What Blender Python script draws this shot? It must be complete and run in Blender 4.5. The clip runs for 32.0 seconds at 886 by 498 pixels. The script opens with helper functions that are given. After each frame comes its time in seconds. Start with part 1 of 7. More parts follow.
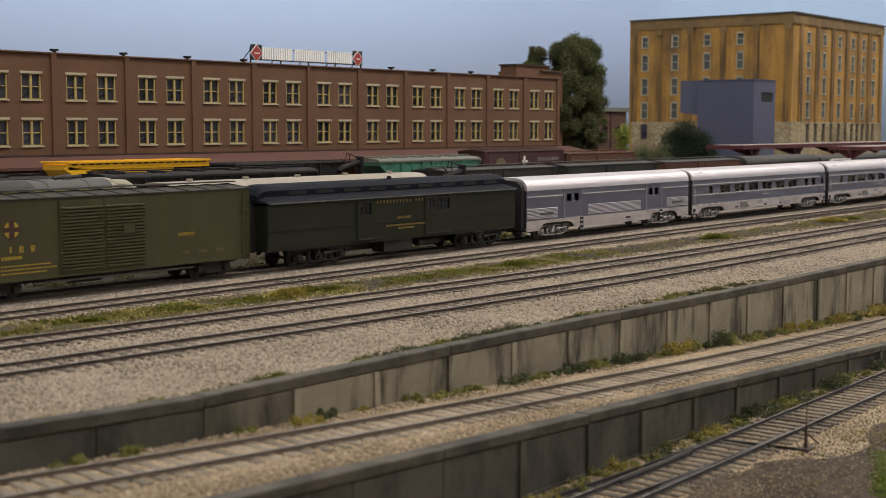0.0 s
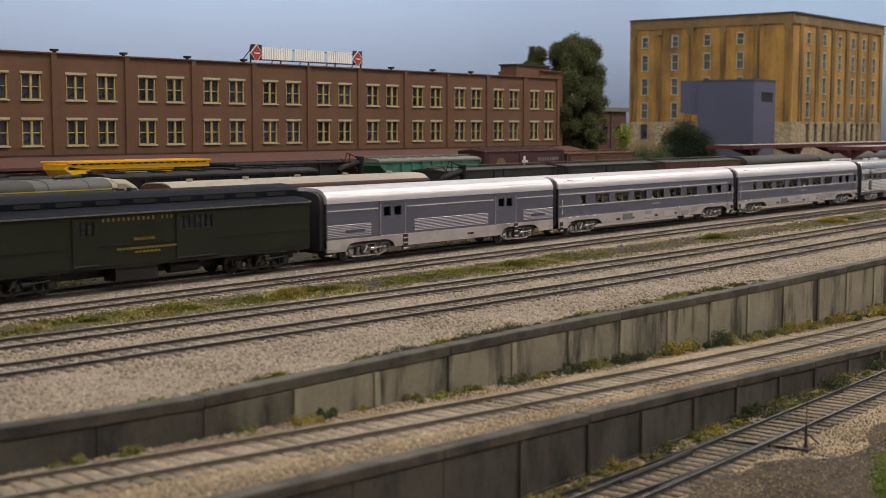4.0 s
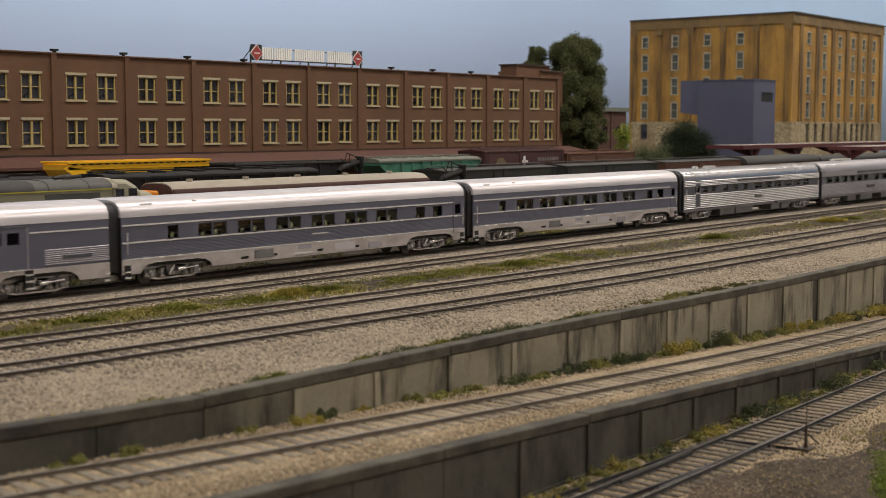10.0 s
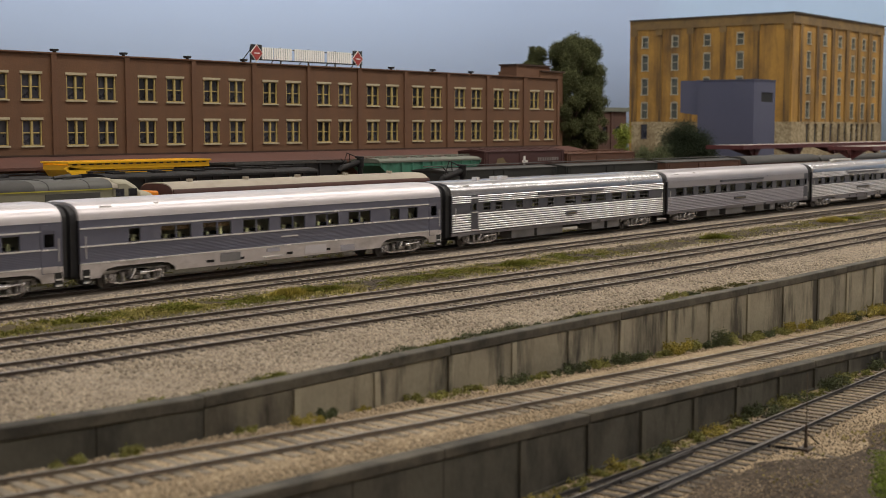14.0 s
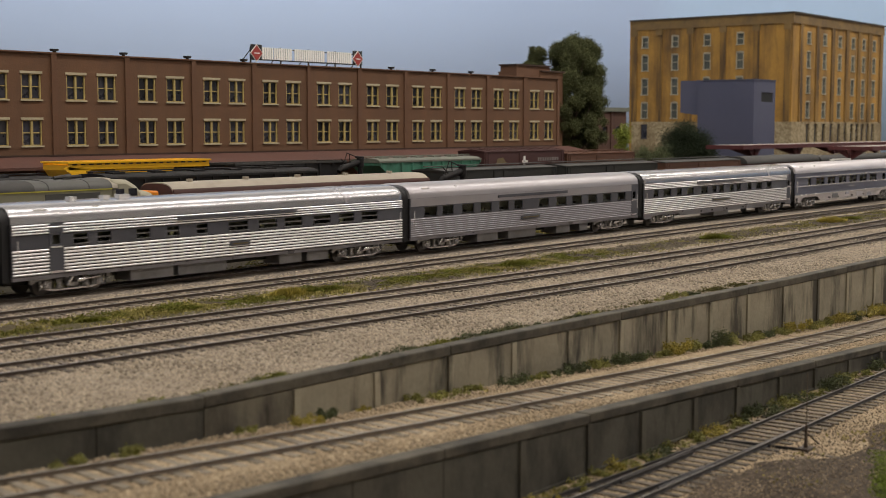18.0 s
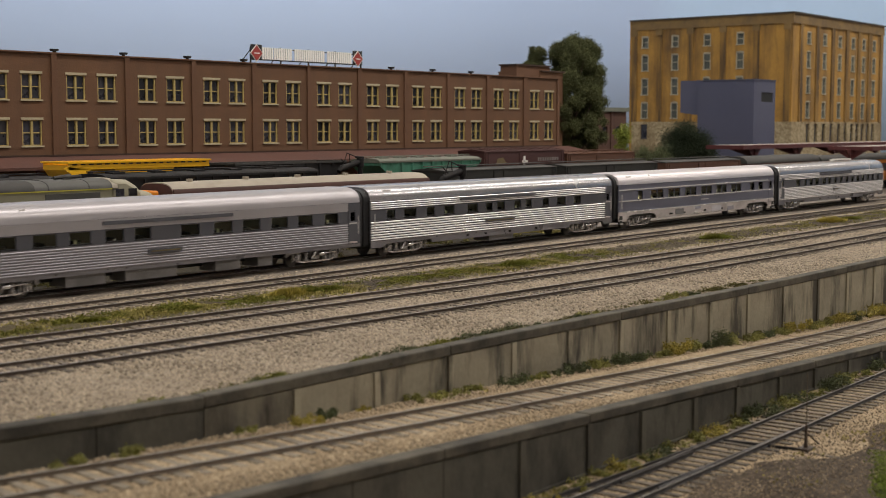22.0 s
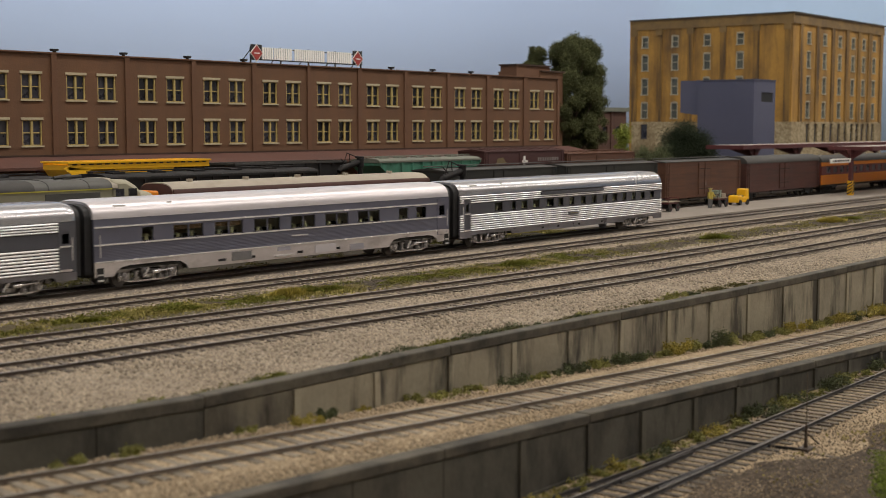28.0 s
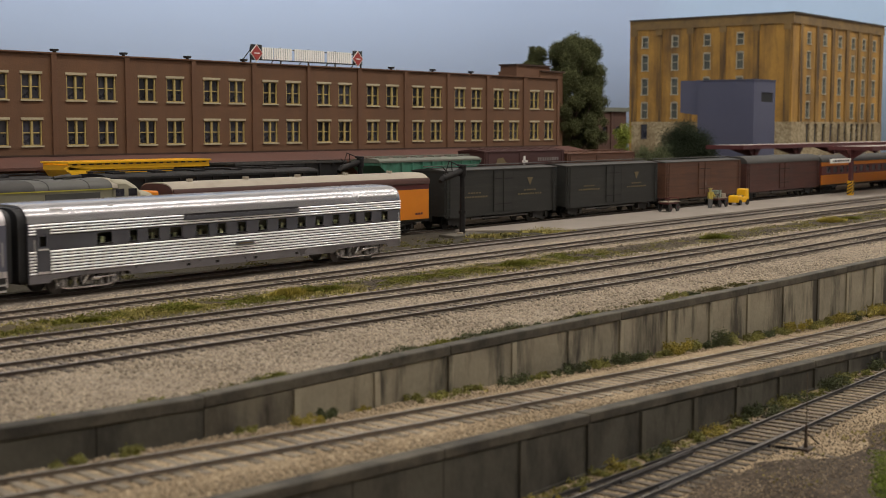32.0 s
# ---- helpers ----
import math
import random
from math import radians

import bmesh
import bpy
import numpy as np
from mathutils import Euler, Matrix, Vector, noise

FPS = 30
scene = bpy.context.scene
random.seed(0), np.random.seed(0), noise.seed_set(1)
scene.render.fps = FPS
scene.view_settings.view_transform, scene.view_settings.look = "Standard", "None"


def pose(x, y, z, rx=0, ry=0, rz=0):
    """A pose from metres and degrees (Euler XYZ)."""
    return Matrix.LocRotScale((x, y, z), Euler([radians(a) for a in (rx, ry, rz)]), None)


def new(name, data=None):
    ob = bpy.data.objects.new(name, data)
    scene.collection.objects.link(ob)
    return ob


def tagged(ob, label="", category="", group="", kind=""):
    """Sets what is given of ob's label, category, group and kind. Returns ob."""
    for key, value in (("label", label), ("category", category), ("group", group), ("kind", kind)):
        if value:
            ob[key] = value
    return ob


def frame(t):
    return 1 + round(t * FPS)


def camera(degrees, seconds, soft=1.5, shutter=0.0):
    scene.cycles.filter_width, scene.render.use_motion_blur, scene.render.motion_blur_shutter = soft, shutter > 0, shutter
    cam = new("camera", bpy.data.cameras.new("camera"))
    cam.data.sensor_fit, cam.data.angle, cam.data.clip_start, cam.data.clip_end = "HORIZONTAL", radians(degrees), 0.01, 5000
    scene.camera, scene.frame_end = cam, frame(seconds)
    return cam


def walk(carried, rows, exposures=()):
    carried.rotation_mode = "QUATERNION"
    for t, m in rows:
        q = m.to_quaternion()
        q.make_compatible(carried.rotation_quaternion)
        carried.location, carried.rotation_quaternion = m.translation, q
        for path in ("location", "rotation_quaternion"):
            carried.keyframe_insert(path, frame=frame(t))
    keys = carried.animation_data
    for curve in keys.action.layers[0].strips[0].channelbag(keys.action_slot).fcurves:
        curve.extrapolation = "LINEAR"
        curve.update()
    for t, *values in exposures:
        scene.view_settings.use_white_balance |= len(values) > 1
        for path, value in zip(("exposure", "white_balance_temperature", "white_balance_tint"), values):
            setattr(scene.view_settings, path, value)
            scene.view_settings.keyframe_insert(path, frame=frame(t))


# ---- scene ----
# A model railway: all sizes below are in metres of the full-size railway,
# and K brings them to the model's scale of 1 : 87.
K = 1 / 87.1

# ---- camera ----
EYE = (0.0, -50.053 * K, 7.330 * K)
TURN, TILT, LEAN = 51.304, 5.295, 0.041
cam = camera(36.92, 32.0, soft=0.72, shutter=0.5)
VIEW = Matrix.Translation(EYE) @ Euler((radians(90 - TILT), 0, radians(-TURN))).to_matrix().to_4x4() @ pose(0, 0, 0, 0, 0, LEAN)
walk(cam, [(0.0, VIEW), (32.0, VIEW)],
     exposures=[(0.0, 0.14, 6250, 11), (3.5, 0.14, 6250, 11), (6.5, 0.09, 6350, 10.5), (10.5, 0.03, 6500, 10), (32.0, 0.01, 6500, 10)])
cam.data.dof.use_dof = True
cam.data.dof.focus_distance = 76 * K
cam.data.dof.aperture_fstop = 30.0

# ---- light: the tubes under the ceiling of the layout room ----
world = bpy.data.worlds.new("room_air")
world.use_nodes = True
world.node_tree.nodes["Background"].inputs[0].default_value = (0.55, 0.6, 0.7, 1)
world.node_tree.nodes["Background"].inputs[1].default_value = 0.04
scene.world = world


def tube_light(name, x, y, z, sx, sy, watts, tilt=0.0, colour=(1.0, 0.908, 0.815)):
    lamp = bpy.data.lights.new(name, "AREA")
    lamp.shape, lamp.size, lamp.size_y = "RECTANGLE", sx, sy
    lamp.energy, lamp.color = watts, colour
    ob = new(name, lamp)
    ob.matrix_world = pose(x, y, z, tilt)
    return ob


tube_light("ceiling_tubes_front", 1.9, -1.0, 1.12, 4.2, 0.10, 16.5)
tube_light("ceiling_tubes_upward", 1.9, -1.0, 1.14, 4.2, 0.10, 8.0, 180.0)
tube_light("ceiling_tubes_middle", 1.9, -0.05, 1.10, 4.2, 0.08, 8.5)
tube_light("backdrop_tubes", 1.1, -0.22, 1.2, 4.6, 0.08, 27.0, 72.0, (1.0, 0.95, 0.88))


# ---- small geometry kit ----
class Geo:
    """Collects corners and faces of one mesh."""

    def __init__(self):
        self.v, self.f = [], []

    def add(self, vs, fs):
        n = len(self.v)
        self.v += [tuple(p) for p in vs]
        self.f += [tuple(i + n for i in q) for q in fs]
        return self

    def box(self, x0, x1, y0, y1, z0, z1):
        return self.add([(x, y, z) for z in (z0, z1) for y in (y0, y1) for x in (x0, x1)],
                        [(0, 2, 3, 1), (4, 5, 7, 6), (0, 1, 5, 4), (2, 6, 7, 3), (0, 4, 6, 2), (1, 3, 7, 5)])

    def prism(self, axis, outline, a, b):
        """An outline swept along an axis: 'x' takes (y, z), 'y' takes (x, z), 'z' takes (x, y)."""
        put = {"x": lambda s, u, w: (s, u, w), "y": lambda s, u, w: (u, s, w), "z": lambda s, u, w: (u, w, s)}[axis]
        n = len(outline)
        vs = [put(a, *p) for p in outline] + [put(b, *p) for p in outline]
        fs = [(i, (i + 1) % n, n + (i + 1) % n, n + i) for i in range(n)]
        return self.add(vs, fs + [tuple(range(n))[::-1], tuple(range(n, 2 * n))])

    def tube(self, p, q, r, n=8, r2=None):
        p, q = Vector(p), Vector(q)
        d = (q - p).normalized()
        u = d.orthogonal().normalized()
        w = d.cross(u)
        r2 = r if r2 is None else r2
        vs = []
        for c0, rr in ((p, r), (q, r2)):
            vs += [c0 + (u * math.cos(6.28318 * i / n) + w * math.sin(6.28318 * i / n)) * rr for i in range(n)]
        fs = [(i, (i + 1) % n, n + (i + 1) % n, n + i) for i in range(n)]
        return self.add(vs, fs + [tuple(range(n))[::-1], tuple(range(n, 2 * n))])

    def sweep(self, path, outline):
        """An outline of (side, up) carried along a path in the x direction."""
        n, vs, fs = len(outline), [], []
        for i, (x, y, z) in enumerate(path):
            a, b = path[max(i - 1, 0)], path[min(i + 1, len(path) - 1)]
            t = math.hypot(b[0] - a[0], b[1] - a[1])
            sx, sy = -(b[1] - a[1]) / t, (b[0] - a[0]) / t
            vs += [(x + sx * u, y + sy * u, z + w) for u, w in outline]
        for i in range(len(path) - 1):
            fs += [(i * n + j, i * n + (j + 1) % n, (i + 1) * n + (j + 1) % n, (i + 1) * n + j) for j in range(n)]
        m = (len(path) - 1) * n
        return self.add(vs, fs + [tuple(range(n))[::-1], tuple(range(m, m + n))])

    def move(self, dx=0, dy=0, dz=0):
        self.v = [(x + dx, y + dy, z + dz) for x, y, z in self.v]
        return self

    def mesh(self, name, material, smooth=True):
        me = bpy.data.meshes.new(name)
        me.from_pydata((np.array(self.v) * K).tolist(), [], self.f)
        bm = bmesh.new()
        bm.from_mesh(me)
        bmesh.ops.recalc_face_normals(bm, faces=bm.faces)
        bm.to_mesh(me)
        bm.free()
        if smooth:
            me.shade_smooth()
            me.set_sharp_from_angle(angle=radians(38))
        me.materials.append(material)
        return me


def soup(name, vs, fs, material):
    """A large mesh of loose triangles from arrays."""
    me = bpy.data.meshes.new(name)
    me.vertices.add(len(vs))
    me.vertices.foreach_set("co", (np.asarray(vs) * K).ravel())
    me.loops.add(fs.size)
    me.loops.foreach_set("vertex_index", fs.ravel().astype(np.int32))
    me.polygons.add(len(fs))
    me.polygons.foreach_set("loop_start", np.arange(0, fs.size, 3, dtype=np.int32))
    me.update(calc_edges=True)
    me.materials.append(material)
    return me


def at(x, y, z, rx=0, ry=0, rz=0):
    return pose(x * K, y * K, z * K, rx, ry, rz)


def thing(name, label, category, x=0, y=0, z=0, rz=0, group="", kind=""):
    ob = new(name)
    ob.empty_display_size = 0.01
    ob.matrix_basis = at(x, y, z, 0, 0, rz)
    return tagged(ob, label, category, group, kind)


def part(name, geo, material, parent=None, label="", loc=(0, 0, 0), rz=0, bevel=0.0):
    me = geo if isinstance(geo, bpy.types.Mesh) else geo.mesh(name, material)
    ob = new(name, me)
    ob.parent = parent
    ob.matrix_basis = at(*loc, 0, 0, rz)
    if bevel:
        mod = ob.modifiers.new("worn_edges", "BEVEL")
        mod.width, mod.segments, mod.limit_method = bevel * K, 2, "ANGLE"
    return tagged(ob, label)


def single(name, geo, material, label, category, loc=(0, 0, 0), rz=0, group="", kind="", bevel=0.0):
    return tagged(part(name, geo, material, None, "", loc, rz, bevel), label, category, group, kind)


def writing(name, words, size, material, parent, x, y, z, spread=1.0):
    """Raised words on a face that looks towards -y; x, z: the middle of the line."""
    cu = bpy.data.curves.new(name, "FONT")
    cu.body, cu.size, cu.align_x, cu.align_y = words, size * K, "CENTER", "CENTER"
    cu.offset = 0.02 * size * K
    cu.extrude, cu.space_character, cu.resolution_u = 0.006 * K, 1.1, 2
    tmp = new(name, cu)
    me = bpy.data.meshes.new_from_object(tmp)
    bpy.data.objects.remove(tmp)
    me.materials.clear()
    me.materials.append(material)
    me.transform(Matrix.Rotation(radians(90), 4, "X") @ Matrix.Diagonal((spread, 1, 1, 1)))
    ob = new(name, me)
    ob.parent = parent
    ob.matrix_basis = at(x, y, z)
    return ob


# ---- materials ----
def mat(name, colour, rough=0.6, metal=0.0, var=0.18, scale=0.8, bump=0.15, grain=9.0, dirt=None, dirt_amount=0.5,
        dirt_scale=(1.0, 1.0, 0.12), dirt_range=(0.48, 0.68), island=0.0, per_object=0.0, spec=0.5, coat=0.0, tint=None):
    """Paint, stone, metal: base colour, broad and fine variation, stains with a run, fine relief."""
    m = bpy.data.materials.new(name)
    m.use_nodes = True
    nt = m.node_tree
    bsdf = nt.nodes["Principled BSDF"]
    link = nt.links.new

    def node(kind, **sets):
        n = nt.nodes.new(kind)
        for key, value in sets.items():
            n.inputs[key].default_value = value
        return n

    co = nt.nodes.new("ShaderNodeTexCoord")
    mp = node("ShaderNodeMapping", Scale=(1 / K, 1 / K, 1 / K))
    link(co.outputs["Object"], mp.inputs["Vector"])
    broad = node("ShaderNodeTexNoise", Scale=scale, Detail=5.0, Roughness=0.6)
    fine = node("ShaderNodeTexNoise", Scale=grain, Detail=3.0)
    link(mp.outputs[0], broad.inputs["Vector"])
    link(mp.outputs[0], fine.inputs["Vector"])
    lo = tuple(c * (1 - var) for c in colour)
    hi = tuple(min(c * (1 + var), 1) for c in (tint or colour))
    ramp = node("ShaderNodeMix")
    ramp.data_type = "RGBA"
    ramp.inputs[6].default_value, ramp.inputs[7].default_value = (*lo, 1), (*hi, 1)
    both = node("ShaderNodeMath")
    both.operation = "MULTIPLY_ADD"
    link(broad.outputs[0], both.inputs[0])
    both.inputs[1].default_value = 1.7
    both.inputs[2].default_value = -0.6
    mixf = node("ShaderNodeMath")
    mixf.operation = "MULTIPLY_ADD"
    link(fine.outputs[0], mixf.inputs[0])
    mixf.inputs[1].default_value = 0.5
    link(both.outputs[0], mixf.inputs[2])
    mixf.use_clamp = True
    link(mixf.outputs[0], ramp.inputs[0])
    out = ramp.outputs[2]
    if dirt:
        mp2 = node("ShaderNodeMapping", Scale=tuple(a / K for a in dirt_scale))
        link(co.outputs["Object"], mp2.inputs["Vector"])
        run = node("ShaderNodeTexNoise", Scale=1.0, Detail=6.0, Roughness=0.65)
        link(mp2.outputs[0], run.inputs["Vector"])
        rr = nt.nodes.new("ShaderNodeMapRange")
        rr.inputs[1].default_value, rr.inputs[2].default_value = dirt_range
        rr.inputs[4].default_value = dirt_amount
        link(run.outputs[0], rr.inputs[0])
        dm = node("ShaderNodeMix")
        dm.data_type = "RGBA"
        link(rr.outputs[0], dm.inputs[0])
        link(out, dm.inputs[6])
        dm.inputs[7].default_value = (*dirt, 1)
        out = dm.outputs[2]
    if island or per_object:
        src = nt.nodes.new("ShaderNodeNewGeometry" if island else "ShaderNodeObjectInfo")
        amount = island or per_object
        vr = nt.nodes.new("ShaderNodeMapRange")
        vr.inputs[3].default_value, vr.inputs[4].default_value = 1 - amount, 1 + amount
        link(src.outputs["Random Per Island" if island else "Random"], vr.inputs[0])
        hs = node("ShaderNodeHueSaturation")
        link(vr.outputs[0], hs.inputs["Value"])
        link(out, hs.inputs["Color"])
        out = hs.outputs[0]
    link(out, bsdf.inputs["Base Color"])
    rg = nt.nodes.new("ShaderNodeMapRange")
    rg.inputs[3].default_value, rg.inputs[4].default_value = max(rough - 0.12, 0.04), min(rough + 0.12, 1)
    link(broad.outputs[0], rg.inputs[0])
    link(rg.outputs[0], bsdf.inputs["Roughness"])
    bsdf.inputs["Metallic"].default_value = metal
    bsdf.inputs["Specular IOR Level"].default_value = spec
    bsdf.inputs["Coat Weight"].default_value = coat
    if bump:
        bp = node("ShaderNodeBump", Strength=bump, Distance=0.05 * K)
        link(fine.outputs[0], bp.inputs["Height"])
        link(bp.outputs[0], bsdf.inputs["Normal"])
    return m


def glass_mat(name, colour, rough=0.05):
    m = bpy.data.materials.new(name)
    m.use_nodes = True
    b = m.node_tree.nodes["Principled BSDF"]
    b.inputs["Base Color"].default_value = (*colour, 1)
    b.inputs["Roughness"].default_value = rough
    b.inputs["Transmission Weight"].default_value = 1.0
    b.inputs["IOR"].default_value = 1.1
    return m


def stones_mat(name, colours, size, rough=0.9, patch=None):
    """Loose stone: each cell its own shade, relief from the cells, broad patches."""
    m = mat(name, colours[0], rough, 0, 0.2, 0.25, 0.0, spec=0.15)
    nt = m.node_tree
    link = nt.links.new
    bsdf = nt.nodes["Principled BSDF"]
    mp = next(n for n in nt.nodes if n.type == "MAPPING")
    vo = nt.nodes.new("ShaderNodeTexVoronoi")
    vo.inputs["Scale"].default_value = 1 / size
    link(mp.outputs[0], vo.inputs["Vector"])
    sep = nt.nodes.new("ShaderNodeSeparateColor")
    link(vo.outputs["Color"], sep.inputs[0])
    cr = nt.nodes.new("ShaderNodeValToRGB")
    cr.color_ramp.interpolation = "LINEAR"
    el = cr.color_ramp.elements
    el[0].color, el[1].color = (*colours[0], 1), (*colours[-1], 1)
    for i, col in enumerate(colours[1:-1]):
        e = el.new((i + 1) / (len(colours) - 1))
        e.color = (*col, 1)
    link(sep.outputs[0], cr.inputs[0])
    out = cr.outputs[0]
    if patch:
        big = nt.nodes.new("ShaderNodeTexNoise")
        big.inputs["Scale"].default_value, big.inputs["Detail"].default_value = 0.16, 5.0
        link(mp.outputs[0], big.inputs["Vector"])
        rr = nt.nodes.new("ShaderNodeMapRange")
        rr.inputs[1].default_value, rr.inputs[2].default_value, rr.inputs[4].default_value = 0.45, 0.7, 0.8
        link(big.outputs[0], rr.inputs[0])
        mx = nt.nodes.new("ShaderNodeMix")
        mx.data_type = "RGBA"
        link(rr.outputs[0], mx.inputs[0])
        link(out, mx.inputs[6])
        mx.inputs[7].default_value = (*patch, 1)
        out = mx.outputs[2]
    link(out, bsdf.inputs["Base Color"])
    bp = nt.nodes.new("ShaderNodeBump")
    bp.inputs["Strength"].default_value, bp.inputs["Distance"].default_value = 0.8, 0.04 * K
    bp.invert = True
    link(vo.outputs["Distance"], bp.inputs["Height"])
    link(bp.outputs[0], bsdf.inputs["Normal"])
    return m


BALLAST = stones_mat("grey_beige_ballast", [(0.16, 0.126, 0.09), (0.30, 0.25, 0.187), (0.40, 0.34, 0.265)], 0.10, patch=(0.25, 0.203, 0.148))
TAN = stones_mat("tan_gravel", [(0.22, 0.16, 0.095), (0.40, 0.31, 0.20), (0.49, 0.40, 0.275)], 0.10, patch=(0.31, 0.24, 0.15))
CINDER_GREY = stones_mat("grey_oily_ballast", [(0.08, 0.068, 0.056), (0.17, 0.145, 0.12), (0.28, 0.24, 0.20)], 0.09, patch=(0.13, 0.11, 0.09))
CINDER = stones_mat("dark_cinder", [(0.038, 0.029, 0.021), (0.068, 0.053, 0.039), (0.13, 0.102, 0.074)], 0.10, patch=(0.115, 0.083, 0.054))
STONES = mat("ballast_stones", (0.295, 0.244, 0.18), 0.9, 0, 0.2, 0.3, 0, island=0.5)
STONES_TAN = mat("tan_stones", (0.345, 0.27, 0.178), 0.9, 0, 0.2, 0.3, 0, island=0.4)
RAIL_PALE = mat("dusty_rail", (0.16, 0.13, 0.10), 0.6, 0.1, 0.3, 1.0, 0.1)
RAIL = mat("rusty_rail", (0.072, 0.053, 0.041), 0.55, 0.1, 0.3, 1.0, 0.1)
TIE = mat("creosoted_tie", (0.112, 0.09, 0.07), 0.85, 0, 0.3, 2.0, 0.3, per_object=0.35)
TIE_PALE = mat("weathered_tie", (0.235, 0.20, 0.15), 0.85, 0, 0.3, 2.0, 0.3, per_object=0.35)
CONCRETE = mat("stained_concrete", (0.315, 0.285, 0.215), 0.85, 0, 0.28, 0.5, 0.25, 6, dirt=(0.05, 0.046, 0.038), dirt_amount=0.92, dirt_scale=(0.8, 0.8, 0.14), dirt_range=(0.47, 0.62))
CONCRETE_DARK = mat("soot_dark_concrete", (0.095, 0.09, 0.073), 0.85, 0, 0.35, 0.4, 0.25, 6, dirt=(0.022, 0.021, 0.018), dirt_amount=0.9, dirt_scale=(0.45, 0.45, 0.2), dirt_range=(0.44, 0.62))
CAPSTONE = mat("dark_concrete_cap", (0.105, 0.095, 0.074), 0.85, 0, 0.4, 0.9, 0.3, 6, dirt=(0.03, 0.028, 0.023), dirt_amount=0.85, dirt_scale=(0.55, 0.55, 0.8), dirt_range=(0.42, 0.62))
PAVING = mat("platform_concrete", (0.225, 0.195, 0.165), 0.85, 0, 0.15, 0.3, 0.15, 5, dirt=(0.15, 0.13, 0.11), dirt_amount=0.5, dirt_scale=(0.2, 0.2, 0.2))
BRICK = mat("red_brick", (0.114, 0.054, 0.0245), 0.8, 0, 0.18, 0.5, 0.3, 7, dirt=(0.078, 0.038, 0.018), dirt_amount=0.5, dirt_scale=(0.4, 0.4, 0.1))
BRICK_EDGE = mat("dark_brick", (0.109, 0.050, 0.024), 0.8, 0, 0.14, 0.5, 0.3, 7)
CREAM = mat("cream_paint", (0.36, 0.275, 0.10), 0.6, 0, 0.12, 1.0, 0.1)
LINTEL = mat("cream_stone", (0.37, 0.32, 0.21), 0.7, 0, 0.12, 1.0, 0.15)
DARK_PANE = mat("dark_window_glass", (0.022, 0.022, 0.032), 0.3, 0, 0.6, 0.5, 0.0, per_object=0.7)
ROOF_RED = mat("oxide_red_roofing", (0.085, 0.033, 0.023), 0.8, 0, 0.2, 0.3, 0.2, dirt=(0.06, 0.03, 0.024), dirt_amount=0.5, dirt_scale=(0.6, 0.1, 0.6))
TAR = mat("tar_roof", (0.05, 0.045, 0.04), 0.9, 0, 0.3, 0.4, 0.2)
OCHRE = mat("ochre_brick", (0.325, 0.18, 0.037), 0.85, 0, 0.35, 0.3, 0.4, 4, dirt=(0.085, 0.05, 0.022), dirt_amount=0.88, dirt_scale=(0.35, 0.35, 0.06), dirt_range=(0.45, 0.68))
OCHRE_TOP = mat("sooty_ochre_cornice", (0.17, 0.108, 0.04), 0.85, 0, 0.25, 0.3, 0.3, dirt=(0.07, 0.048, 0.03), dirt_amount=0.7, dirt_scale=(0.5, 0.5, 0.5))
RUBBLE = stones_mat("rubble_stone", [(0.22, 0.175, 0.105), (0.31, 0.255, 0.16), (0.40, 0.34, 0.225)], 0.3, patch=(0.12, 0.08, 0.042))
GREYWIN = mat("grey_sash_glass", (0.085, 0.095, 0.085), 0.5, 0, 0.4, 0.4, 0.0, spec=0.2)
PALEFRAME = mat("weathered_white_frame", (0.31, 0.29, 0.22), 0.7, 0, 0.2, 1.0, 0.1)
SLATE = mat("slate_blue_sheet", (0.07, 0.075, 0.122), 0.7, 0, 0.12, 0.15, 0.1, dirt=(0.08, 0.085, 0.12), dirt_amount=0.4, dirt_scale=(0.25, 0.25, 0.25))
BLACK = mat("black_paint", (0.012, 0.012, 0.012), 0.6, 0, 0.4, 0.5, 0.1)
STEEL_BLACK = mat("grimy_black_steel", (0.013, 0.012, 0.0125), 0.7, 0.0, 0.4, 0.7, 0.15, dirt=(0.034, 0.028, 0.024), dirt_amount=0.35, dirt_scale=(0.6, 0.6, 0.3), spec=0.25)
OLIVE = mat("olive_green_paint", (0.070, 0.066, 0.030), 0.55, 0, 0.14, 0.5, 0.08, dirt=(0.055, 0.05, 0.026), dirt_amount=0.45, spec=0.3)
OLIVE_ROOF = mat("grey_olive_roof", (0.055, 0.051, 0.042), 0.75, 0.0, 0.3, 0.6, 0.1, dirt=(0.022, 0.02, 0.017), dirt_amount=0.6, spec=0.2)
PULLMAN = mat("pullman_green_paint", (0.021, 0.025, 0.015), 0.5, 0, 0.15, 0.5, 0.06, dirt=(0.03, 0.029, 0.022), dirt_amount=0.3, spec=0.22)
CAR_ROOF_BLACK = mat("black_car_roof", (0.010, 0.012, 0.018), 0.6, 0, 0.25, 0.6, 0.08, spec=0.08)
SILVER = mat("silver_car_roof", (0.66, 0.625, 0.65), 0.34, 0.45, 0.06, 0.4, 0.03, spec=0.5)
SILVER_SKIRT = mat("silver_skirt", (0.66, 0.61, 0.61), 0.33, 0.45, 0.12, 0.7, 0.05, dirt=(0.3, 0.27, 0.255), dirt_amount=0.55, dirt_scale=(0.5, 0.5, 0.9))
STAINLESS = mat("fluted_stainless", (1.0, 0.97, 0.975), 0.16, 0.35, 0.03, 0.4, 0.0, coat=0.8)
